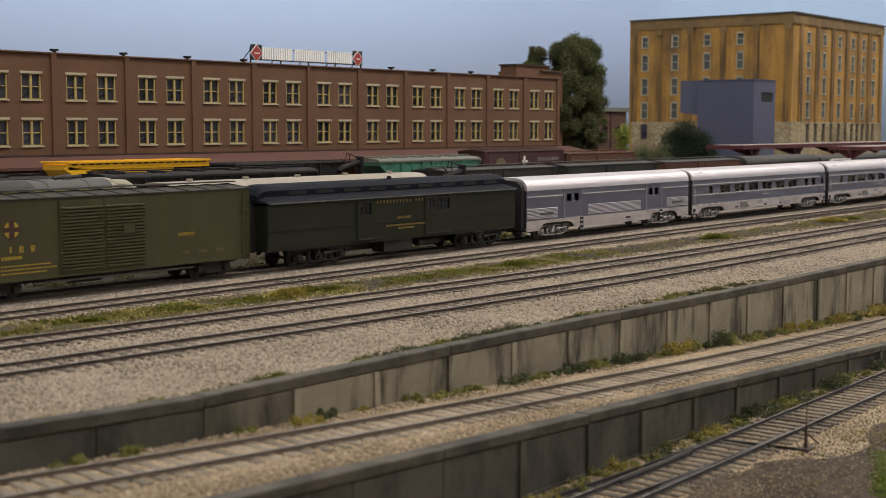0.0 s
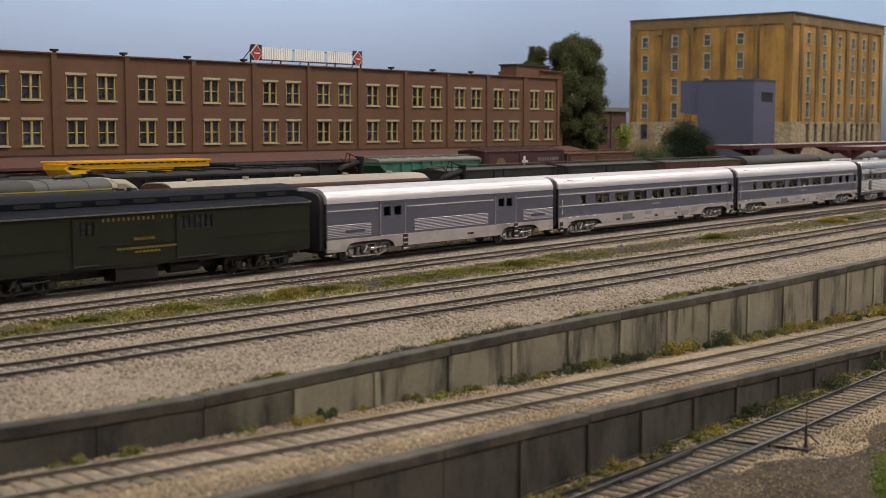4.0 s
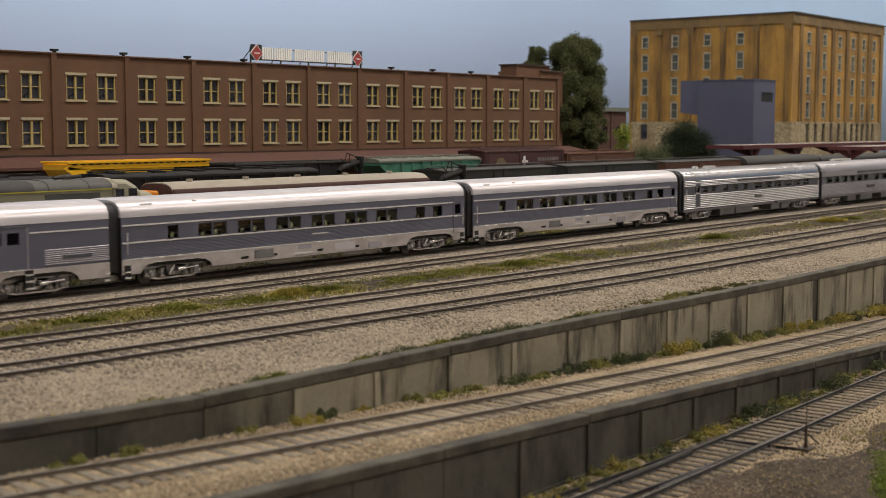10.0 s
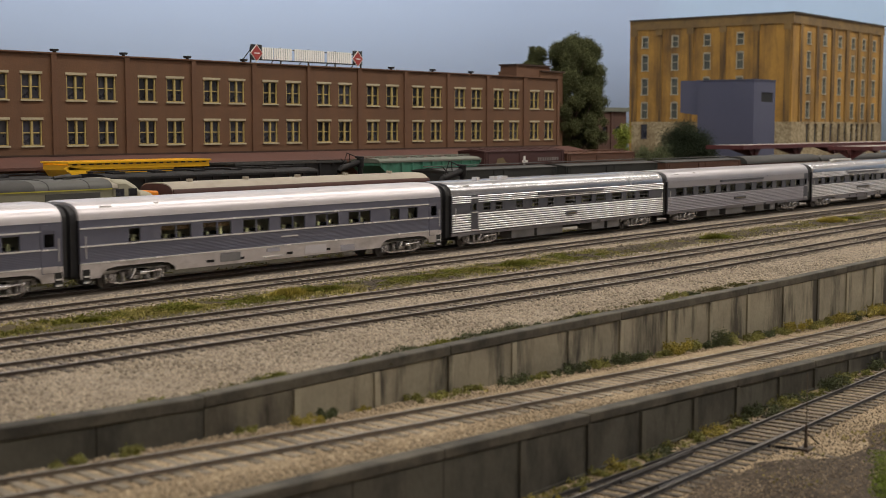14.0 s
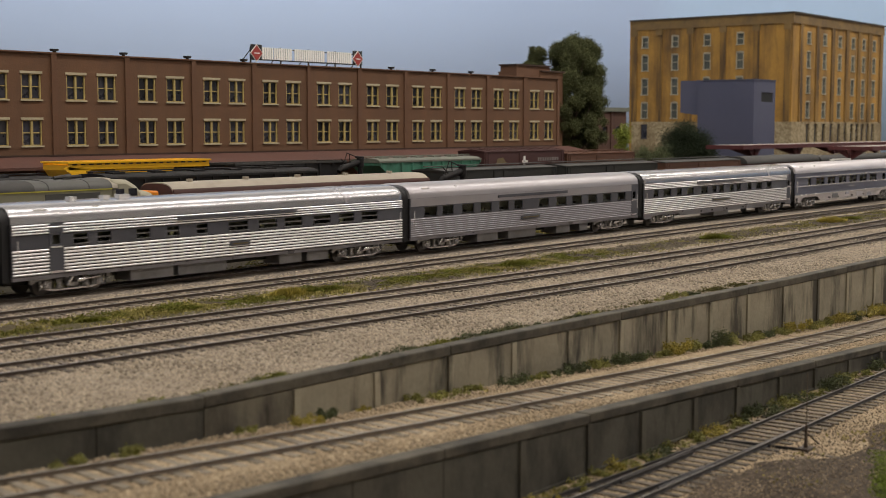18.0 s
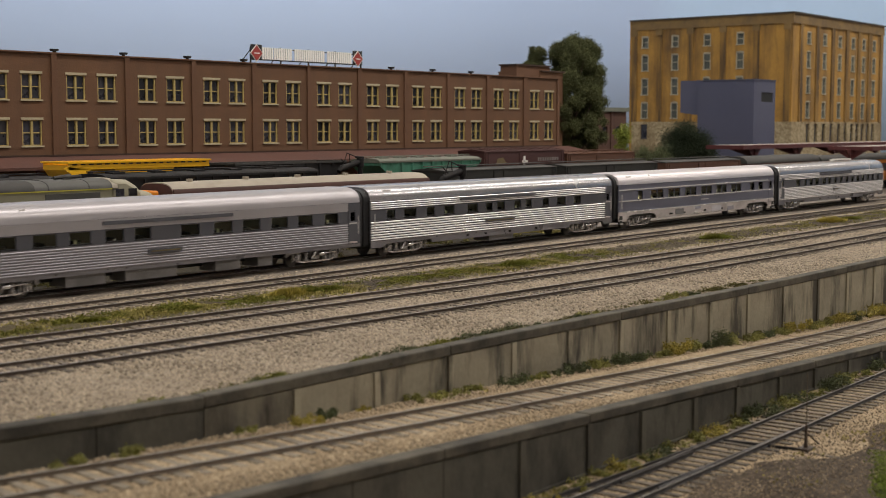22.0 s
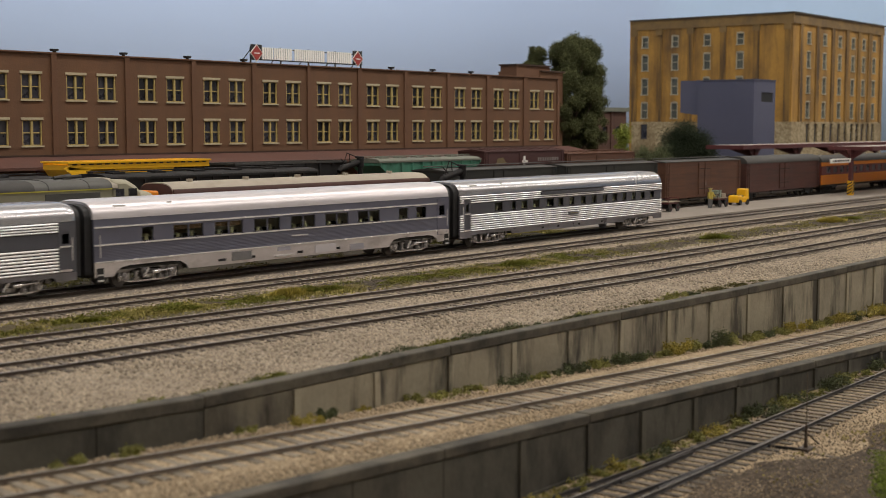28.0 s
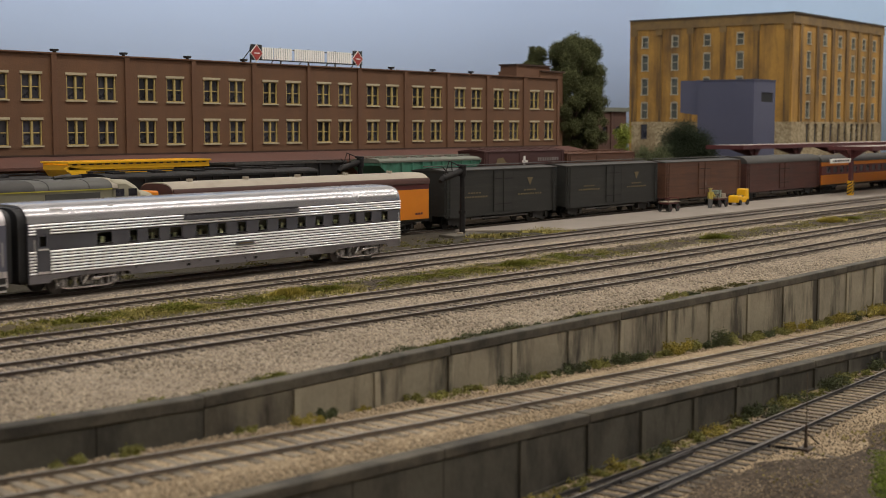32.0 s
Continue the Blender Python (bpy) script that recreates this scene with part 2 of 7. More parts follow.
ROOF_STEEL = mat("stainless_roof", (0.44, 0.435, 0.455), 0.25, 0.85, 0.05, 0.3, 0.0)
# Near-black sheet colour: the shade between bright flutes, put into paint.
FLUTE_SHADE = mat("fluting_shadow_gap", (0.045, 0.042, 0.046), 0.4, 0.5, 0.05, 0.4, 0.0)
BRIGHT = mat("bright_trim", (0.88, 0.86, 0.85), 0.25, 0.5, 0.05, 0.5, 0.0)
CARGREY = mat("grey_car_side", (0.137, 0.140, 0.188), 0.36, 0.25, 0.08, 0.5, 0.03)
CARGREY2 = mat("dark_window_band", (0.10, 0.102, 0.12), 0.4, 0.25, 0.1, 0.5, 0.03)
TRUCK_SILVER = mat("silver_truck", (0.46, 0.445, 0.45), 0.28, 0.6, 0.25, 2.0, 0.1, dirt=(0.10, 0.095, 0.09), dirt_amount=0.7, dirt_scale=(3, 3, 3))
TRUCK_BLACK = mat("black_truck", (0.022, 0.021, 0.020), 0.6, 0.1, 0.4, 1.5, 0.1)
WHEEL_DARK = mat("grimy_wheel_steel", (0.045, 0.042, 0.04), 0.5, 0.4, 0.2, 1.5, 0.05)
WHEEL = mat("wheel_steel", (0.13, 0.12, 0.115), 0.4, 0.6, 0.3, 1.5, 0.05)
DIAPHRAGM = mat("black_diaphragm", (0.016, 0.016, 0.018), 0.7, 0, 0.3, 2.0, 0.2)
PANE = glass_mat("car_window_glass", (0.85, 0.88, 0.86))
SEAT = mat("seat_cloth", (0.62, 0.60, 0.36), 0.9, 0, 0.3, 1.0, 0.1)
SEAT_RUST = mat("rust_cloth", (0.20, 0.12, 0.06), 0.9, 0, 0.3, 1.0, 0.1)
LETTER_GOLD = mat("gold_lettering", (0.42, 0.29, 0.03), 0.5, 0, 0.1, 1.0, 0.0)
LETTER_MID = mat("dull_gold_lettering", (0.25, 0.175, 0.035), 0.55, 0, 0.15, 2.0, 0.0)
LETTER_DIM = mat("faded_gold_lettering", (0.13, 0.10, 0.045), 0.6, 0, 0.2, 2.0, 0.0)
WHITE = mat("white_paint", (0.72, 0.70, 0.66), 0.6, 0, 0.08, 1.0, 0.05)
RED = mat("red_paint", (0.30, 0.035, 0.03), 0.5, 0, 0.1, 1.0, 0.05)
ORANGE = mat("orange_paint", (0.70, 0.22, 0.006), 0.5, 0, 0.08, 0.6, 0.04)
MAROON = mat("maroon_paint", (0.12, 0.028, 0.026), 0.55, 0, 0.12, 0.6, 0.05)
CAR_CREAM = mat("cream_car_roof", (0.33, 0.29, 0.23), 0.6, 0, 0.12, 0.3, 0.06, dirt=(0.22, 0.19, 0.15), dirt_amount=0.5, dirt_scale=(0.5, 0.5, 0.5))
CAR_BROWN = mat("brown_boxcar", (0.068, 0.024, 0.017), 0.65, 0, 0.2, 0.5, 0.1, dirt=(0.028, 0.014, 0.01), dirt_amount=0.7, dirt_scale=(0.12, 1.0, 2.6))
CAR_RUST = mat("rusty_red_boxcar", (0.10, 0.042, 0.022), 0.7, 0, 0.25, 0.5, 0.1, dirt=(0.045, 0.02, 0.013), dirt_amount=0.75, dirt_scale=(0.12, 1.0, 2.6))
CAR_OXIDE = mat("maroon_boxcar", (0.05, 0.016, 0.015), 0.7, 0, 0.15, 0.5, 0.1)
REEFER = mat("weathered_black_reefer", (0.0155, 0.016, 0.014), 0.7, 0, 0.25, 0.5, 0.1, dirt=(0.03, 0.029, 0.025), dirt_amount=0.6, dirt_scale=(0.12, 1.0, 2.6))
ROOF_GREY = mat("dusty_grey_roof", (0.042, 0.040, 0.037), 0.75, 0, 0.25, 0.4, 0.1, dirt=(0.025, 0.023, 0.02), dirt_amount=0.5, dirt_scale=(0.6, 0.6, 0.6))
YELLOW = mat("bright_yellow_paint", (0.80, 0.43, 0.004), 0.5, 0, 0.1, 0.6, 0.05)
GREEN_CAR = mat("jade_green_paint", (0.05, 0.19, 0.125), 0.6, 0, 0.15, 0.6, 0.06, dirt=(0.04, 0.075, 0.055), dirt_amount=0.6)
DIESEL = mat("grey_tan_diesel", (0.22, 0.205, 0.135), 0.55, 0, 0.1, 0.5, 0.05)
NOSE = mat("pale_cream_nose", (0.30, 0.28, 0.20), 0.5, 0, 0.1, 0.8, 0.04)
DIESEL_ROOF = mat("diesel_grey_roof", (0.075, 0.074, 0.066), 0.6, 0, 0.25, 0.3, 0.06, dirt=(0.045, 0.043, 0.04), dirt_amount=0.5, dirt_scale=(0.4, 0.4, 0.4))
LIME = mat("yellow_green_stripe", (0.48, 0.44, 0.05), 0.5, 0, 0.05, 1.0, 0.0)
CANOPY = mat("maroon_canopy", (0.085, 0.02, 0.021), 0.6, 0, 0.15, 0.4, 0.08)
CANOPY_TOP = mat("pale_canopy_roof", (0.32, 0.27, 0.25), 0.8, 0, 0.15, 0.3, 0.1)
LEAF = mat("dark_leaf", (0.09, 0.098, 0.046), 0.95, 0, 0.25, 0.5, 0, island=0.12, tint=(0.10, 0.11, 0.05), spec=0.05)
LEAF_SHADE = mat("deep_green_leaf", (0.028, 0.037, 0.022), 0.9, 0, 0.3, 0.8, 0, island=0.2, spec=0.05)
SOIL = stones_mat("brown_soil", [(0.045, 0.035, 0.022), (0.08, 0.065, 0.04), (0.12, 0.098, 0.06)], 0.12, patch=(0.10, 0.09, 0.04))
BOX_GREY = mat("grey_equipment_box", (0.21, 0.205, 0.21), 0.4, 0.5, 0.3, 1.0, 0.05)
SEAT_DARK = mat("dark_seat_cloth", (0.06, 0.055, 0.04), 0.9, 0, 0.3, 1.0, 0.1)
LEAF_BUSH = mat("bush_leaf", (0.17, 0.175, 0.04), 0.8, 0, 0.35, 1.2, 0, island=0.4, tint=(0.25, 0.24, 0.06))
LEAF_OLD = mat("yellowing_leaf", (0.34, 0.28, 0.05), 0.8, 0, 0.3, 1.2, 0, island=0.4)
LEAF_BRIGHT = mat("bright_leaf", (0.20, 0.24, 0.03), 0.8, 0, 0.3, 1.2, 0, island=0.4)
LEAF_GLOOM = mat("dark_bush_leaf", (0.082, 0.098, 0.04), 0.85, 0, 0.4, 1.0, 0, island=0.4)
GRASS = mat("dry_grass", (0.22, 0.20, 0.045), 0.85, 0, 0.35, 0.8, 0, island=0.45, tint=(0.34, 0.29, 0.09))
GRASS_GREEN = mat("green_grass", (0.21, 0.19, 0.05), 0.85, 0, 0.35, 0.8, 0, island=0.5)
BARK = mat("bark", (0.08, 0.06, 0.04), 0.9, 0, 0.3, 2.0, 0.4)
WOOD = mat("old_cart_wood", (0.30, 0.25, 0.19), 0.8, 0, 0.2, 2.0, 0.2)
CRATE = mat("green_grey_crate", (0.22, 0.27, 0.22), 0.7, 0, 0.15, 2.0, 0.1)
FIG_SKIN = mat("painted_figure", (0.46, 0.38, 0.14), 0.7, 0, 0.3, 4.0, 0.1)
HAZARD = mat("hazard_black", (0.02, 0.018, 0.015), 0.6, 0, 0.2, 1.0, 0.0)
ROOM = mat("painted_room_wall", (0.66, 0.64, 0.61), 0.9, 0, 0.05, 0.05, 0.0)
ROOM_DARK = mat("white_ceiling_paint", (0.80, 0.79, 0.77), 0.9, 0, 0.05, 0.05, 0.0)
OCHRE_STAIN = mat("soot_streaked_ochre", (0.22, 0.125, 0.03), 0.85, 0, 0.25, 0.3, 0.3, 5, dirt=(0.045, 0.028, 0.017), dirt_amount=0.92, dirt_scale=(0.9, 0.9, 0.07), dirt_range=(0.44, 0.6))
FASCIA = mat("dark_fascia_board", (0.05, 0.05, 0.045), 0.7, 0, 0.15, 0.2, 0.05)
GREEN_ROOF = mat("pale_green_roof", (0.13, 0.135, 0.11), 0.7, 0, 0.15, 0.5, 0.1, dirt=(0.12, 0.15, 0.11), dirt_amount=0.5, dirt_scale=(0.6, 0.6, 0.6))
GRASS_BRIGHT = mat("fresh_green_grass", (0.19, 0.25, 0.035), 0.85, 0, 0.3, 0.8, 0, island=0.4)
MOSS = mat("olive_ground_foam", (0.225, 0.19, 0.038), 0.9, 0, 0.4, 0.6, 0, island=0.4, tint=(0.13, 0.15, 0.03), spec=0.1)
MOSS_GREEN = mat("dark_green_ground_foam", (0.155, 0.145, 0.04), 0.9, 0, 0.45, 0.6, 0, island=0.5, tint=(0.11, 0.10, 0.042), spec=0.1)
SIGN_WHITE = mat("fresh_white_letter", (0.86, 0.85, 0.82), 0.5, 0, 0.04, 1.0, 0.0)
TIE_MID = mat("brown_weathered_tie", (0.135, 0.113, 0.087), 0.85, 0, 0.3, 2.0, 0.3, per_object=0.4)
RAILHEAD = mat("polished_railhead", (0.28, 0.265, 0.255), 0.38, 0.9, 0.15, 1.0, 0.0)
DULL_FLUTE = mat("dull_silver_fluting", (0.36, 0.35, 0.39), 0.36, 0.45, 0.08, 0.7, 0.03)
DULL_ROOF = mat("dull_silver_roof", (0.40, 0.38, 0.40), 0.36, 0.5, 0.08, 0.4, 0.03)
STONES_CINDER = mat("cinder_stones", (0.085, 0.066, 0.048), 0.9, 0, 0.2, 0.3, 0, island=0.5)
RAIL_STEEL = mat("dark_steel_rail", (0.075, 0.072, 0.074), 0.4, 0.5, 0.25, 1.0, 0.05)
DARK_BED = stones_mat("sooty_cinder", [(0.022, 0.019, 0.015), (0.045, 0.039, 0.03), (0.075, 0.065, 0.05)], 0.11, patch=(0.05, 0.046, 0.028))
CONCRETE_PALE = mat("pale_concrete", (0.37, 0.335, 0.25), 0.85, 0, 0.2, 0.6, 0.25, 6, dirt=(0.06, 0.054, 0.044), dirt_amount=0.85, dirt_scale=(0.8, 0.8, 0.2), dirt_range=(0.48, 0.6))
CONCRETE_SOOT = mat("sooty_pilaster", (0.105, 0.098, 0.078), 0.85, 0, 0.25, 0.6, 0.25, 6, dirt=(0.03, 0.028, 0.023), dirt_amount=0.8, dirt_scale=(0.8, 0.8, 0.3))
CONCRETE_MID = mat("worn_concrete", (0.16, 0.145, 0.112), 0.85, 0, 0.3, 0.6, 0.25, 6, dirt=(0.035, 0.032, 0.027), dirt_amount=0.85, dirt_scale=(0.7, 0.7, 0.2), dirt_range=(0.44, 0.62))
# Dark brown for the roof copings and the belt line.
DARK_TRIM = mat("dark_brown_trim", (0.055, 0.034, 0.026), 0.9, 0, 0.2, 0.5, 0.2, spec=0.2)
COMPARTMENT = mat("compartment_wall", (0.52, 0.47, 0.32), 0.9, 0, 0.2, 0.5, 0.05)
GREY_FLUTE = mat("grey_fluted_panel", (0.36, 0.345, 0.385), 0.36, 0.35, 0.08, 0.7, 0.03)
SKIRT_GREY = mat("smooth_grey_steel", (0.26, 0.25, 0.275), 0.3, 0.5, 0.15, 0.6, 0.04, dirt=(0.12, 0.115, 0.115), dirt_amount=0.5, dirt_scale=(0.5, 0.5, 1.2))
CHROME = mat("bright_truck_metal", (0.86, 0.84, 0.85), 0.2, 0.75, 0.15, 3.0, 0.05)
CLOD = mat("dark_soil_clod", (0.075, 0.06, 0.042), 0.95, 0, 0.3, 0.5, 0, island=0.6)
HUT_BRICK = mat("old_dark_brick", (0.078, 0.036, 0.024), 0.85, 0, 0.25, 0.6, 0.3, 7, dirt=(0.04, 0.02, 0.014), dirt_amount=0.6, dirt_scale=(0.8, 0.8, 0.2))
# Grey of the painted eave highlight; some lettering uses it too.
EAVE_GREY = mat("highlight_and_letter_grey", (0.17, 0.16, 0.15), 0.45, 0.2, 0.2, 0.8, 0.05)
SHIRT = mat("yellow_cloth_paint", (0.42, 0.33, 0.06), 0.8, 0, 0.2, 4.0, 0.1)
TROUSERS = mat("grey_cloth_paint", (0.12, 0.12, 0.125), 0.8, 0, 0.2, 4.0, 0.1)
# Milder gap colour for the dull cars, again shade painted in.
DULL_SHADE = mat("dull_fluting_shade", (0.20, 0.188, 0.205), 0.4, 0.4, 0.05, 0.4, 0.0)

# ---- walls with openings ----
def holed(g, along, lo, hi, depth0, depth1, z0, z1, holes):
    """One wall with rectangular holes (a, b, za, zb) through it; along: 'x' or 'y'."""
    us = sorted({lo, hi, *(h[0] for h in holes), *(h[1] for h in holes)})
    ws = sorted({z0, z1, *(h[2] for h in holes), *(h[3] for h in holes)})
    solid = {}
    for i in range(len(us) - 1):
        for j in range(len(ws) - 1):
            u, w = (us[i] + us[i + 1]) / 2, (ws[j] + ws[j + 1]) / 2
            solid[i, j] = not any(h[0] < u < h[1] and h[2] < w < h[3] for h in holes)
    index, vs, fs = {}, [], []

    def vert(i, j, k):
        if (i, j, k) not in index:
            index[i, j, k] = len(vs)
            d = (depth0, depth1)[k]
            vs.append((us[i], d, ws[j]) if along == "x" else (d, us[i], ws[j]))
        return index[i, j, k]

    for (i, j), full in solid.items():
        if not full:
            continue
        for k in (0, 1):
            fs.append((vert(i, j, k), vert(i + 1, j, k), vert(i + 1, j + 1, k), vert(i, j + 1, k)))
        for di, dj, a, b in ((-1, 0, (i, j), (i, j + 1)), (1, 0, (i + 1, j), (i + 1, j + 1)), (0, -1, (i, j), (i + 1, j)), (0, 1, (i, j + 1), (i + 1, j + 1))):
            if not solid.get((i + di, j + dj), False):
                fs.append((vert(*a, 0), vert(*b, 0), vert(*b, 1), vert(*a, 1)))
    return g.add(vs, fs)


# ---- the layout room ----
def sky_mat():
    """Hand-painted sky: lavender grey, paler and more cyan towards one end."""
    m = mat("painted_sky", (0.455, 0.58, 0.82), 0.95, 0, 0.03, 0.02, 0.0, spec=0.1)
    nt = m.node_tree
    bsdf = nt.nodes["Principled BSDF"]
    old = bsdf.inputs["Base Color"].links[0].from_socket
    co = nt.nodes.new("ShaderNodeTexCoord")
    sep = nt.nodes.new("ShaderNodeSeparateXYZ")
    nt.links.new(co.outputs["Object"], sep.inputs[0])
    tone = old
    for a, b, col in ((120, 225, (0.36, 0.455, 0.645)), (236, 262, (0.38, 0.51, 0.70))):
        rr = nt.nodes.new("ShaderNodeMapRange")
        rr.interpolation_type = "SMOOTHSTEP"
        rr.inputs[1].default_value, rr.inputs[2].default_value = a * K, b * K
        nt.links.new(sep.outputs[0], rr.inputs[0])
        mx = nt.nodes.new("ShaderNodeMix")
        mx.data_type = "RGBA"
        nt.links.new(rr.outputs[0], mx.inputs[0])
        nt.links.new(tone, mx.inputs[6])
        mx.inputs[7].default_value = (*col, 1)
        tone = mx.outputs[2]
    nt.links.new(mx.outputs[2], bsdf.inputs["Base Color"])
    return m


SKY = sky_mat()
pts = [(-260.0, 90.0)] + [(x, 90.0) for x in range(-100, 251, 50)]
pts += [(250 + 60 * math.sin(a), 30 + 60 * math.cos(a)) for a in [i * math.pi / 24 for i in range(1, 13)]] + [(310.0, -200.0)]
g = Geo()
n = len(pts)
g.add([(x, y, z) for z in (-4.0, 52.0) for x, y in pts], [(i, i + 1, n + i + 1, n + i) for i in range(n - 1)])
back = single("backdrop", g, SKY, "pale blue hand-painted sky backdrop behind the layout", "backdrop", kind="structure")
mod = back.modifiers.new("thickness", "SOLIDIFY")
mod.thickness = 0.004
single("ceiling", Geo().box(-260, 312, -200, 94, 118, 121), ROOM_DARK, "plain painted ceiling of the layout room", "ceiling", kind="structure")
single("floor", Geo().box(-260, 312, -200, 94, -95, -92), ROOM, "plain floor of the layout room", "floor", kind="structure")
single("wall_behind", Geo().box(-260, 312, -204, -200, -92, 118), ROOM, "plain painted wall of the layout room", "wall", kind="structure")
single("wall_side", Geo().box(-164, -260, -200, 94, -92, 118), ROOM, "plain painted side wall of the layout room", "wall", kind="structure")
single("wall_back", Geo().box(-260, 312, 92, 95, -92, 118), ROOM_DARK, "plain wall behind the painted backdrop", "wall", kind="structure")
single("wall_end", Geo().box(312, 316, -200, 94, -92, 118), ROOM, "plain end wall of the layout room", "wall", kind="structure")


# ---- lines of the tracks ----
def curve_y(a, b, c, x0, w):
    return lambda x: a + b * (x - x0) / w + c * ((x - x0) / w) ** 2


Y_B, Y_C, Y_D = -4.643, curve_y(-12.603, -1.687, 1.971, 60, 50), curve_y(-17.0, -1.475, 2.08, 60, 50)


# ---- ground: one benchwork surface in three levels ----
def ramp_z(x):
    """The ground of the sunken track, which falls steadily along the wall."""
    return -0.125 - 0.042 * (x - 50) - 2.0


WALL1, WALL2 = -22.5, -28.4
rnd = random.Random(3)
GROUND_Z = -0.20


def sheet(x0, x1, y0, y1, step, zf):
    nx, ny = int((x1 - x0) / step) + 1, int((y1 - y0) / step) + 1
    g = Geo()
    for j in range(ny + 1):
        for i in range(nx + 1):
            x, y = x0 + (x1 - x0) * i / nx, y0 + (y1 - y0) * j / ny
            g.v.append((x, y, zf(x, y)))
    g.f = [(j * (nx + 1) + i, j * (nx + 1) + i + 1, (j + 1) * (nx + 1) + i + 1, (j + 1) * (nx + 1) + i) for j in range(ny) for i in range(nx)]
    return g


def bumps(x, y, a=0.035):
    return a * noise.noise(Vector((x * 0.35, y * 0.35, 1.7))) + 0.4 * a * noise.noise(Vector((x * 1.7, y * 1.7, 4.1)))


single("ground", sheet(-212, 306, WALL1, 92, 1.8, lambda x, y: GROUND_Z + 0.04 + bumps(x, y)), BALLAST,
       "pale grey-beige ballast of the yard level", "ground", kind="structure")
single("ground_sunken", sheet(-30, 140, WALL2, WALL1, 0.9, lambda x, y: ramp_z(x) - 0.005 + bumps(x, y) - 0.14 * min(1, max(0, y + 24.1)) - 0.07 * min(1, max(0, -27.3 - y))), TAN,
       "tan gravel bed between two retaining walls", "ground", kind="structure")
single("ground_lowest", sheet(-30, 140, -47, WALL2 - 0.2, 0.8, lambda x, y: -3.18 + bumps(x, y, 0.03)), TAN,
       "tan gravel of the lowest level", "ground", kind="structure")


def cinder_z(x, y):
    edge = -31.7 - 2.2 * math.exp(-((x - 41.2) / 2.3) ** 2) - 1.2 / (1 + math.exp(-(x - 43.5))) + 0.8 * noise.noise(Vector((x * 0.5, y * 0.5, 7))) + 0.3 * noise.noise(Vector((x * 1.7, y * 1.7, 3)))
    return -3.15 + bumps(x, y, 0.04) - 0.12 * min(1, max(0, (y - edge + 0.6) * 0.8))


g = sheet(26.0, 80, -46.5, -31.5, 0.3, cinder_z)
single("cinder_yard", g, CINDER, "dark brown cinder ground beside the turnout", "ground", kind="structure")
single("main_track_bed", sheet(-208, 302, -2.5, 1.9, 0.7, lambda x, y: GROUND_Z + 0.075 + bumps(x, y, 0.02) - 0.07 * max(0, abs(y + 0.3) - 1.5)), CINDER_GREY,
       "dark grey oily ballast under the main track", "ground", kind="structure")
single("cinder_bed", sheet(-40, 82, 1.9, 11.6, 0.9, lambda x, y: GROUND_Z + 0.07 + bumps(x, y, 0.02)), DARK_BED,
       "dark cinder ground between the tracks", "ground", kind="structure")
single("soil_strip", sheet(8, 160, -11.0, -5.6, 0.45, lambda x, y: GROUND_Z + 0.07 + bumps(x, y, 0.03) - 0.12 * max(0, abs(y - (Y_B + Y_C(x)) / 2) - 1.5 + 0.9 * noise.noise(Vector((x * 0.4, y * 0.4, 5))))), SOIL,
       "strip of brown soil between the tracks", "ground", kind="structure")
single("benchwork", Geo().box(-212, 306, -47, 92, -9, -4.6), FASCIA, "dark board under the layout", "benchwork", kind="structure")

# ---- retaining walls ----
JOINTS1 = [6.0, 9.5, 13.0, 16.5, 20.0, 23.5, 27.0, 30.5, 34.2, 37.8, 41.4, 45.1, 48.9, 52.7, 56.4, 60.3, 64.4, 68.2, 72.1, 76.0, 80.0, 84.0, 88.0, 92.0, 96.0, 100.0]
JOINTS2 = [9.0, 12.5, 16.0, 19.5, 23.0, 26.5, 30.0, 33.5, 36.7, 40.2, 43.4, 47.0, 50.3, 53.8, 57.4, 61.0, 64.6, 68.2, 72.0, 76.0]


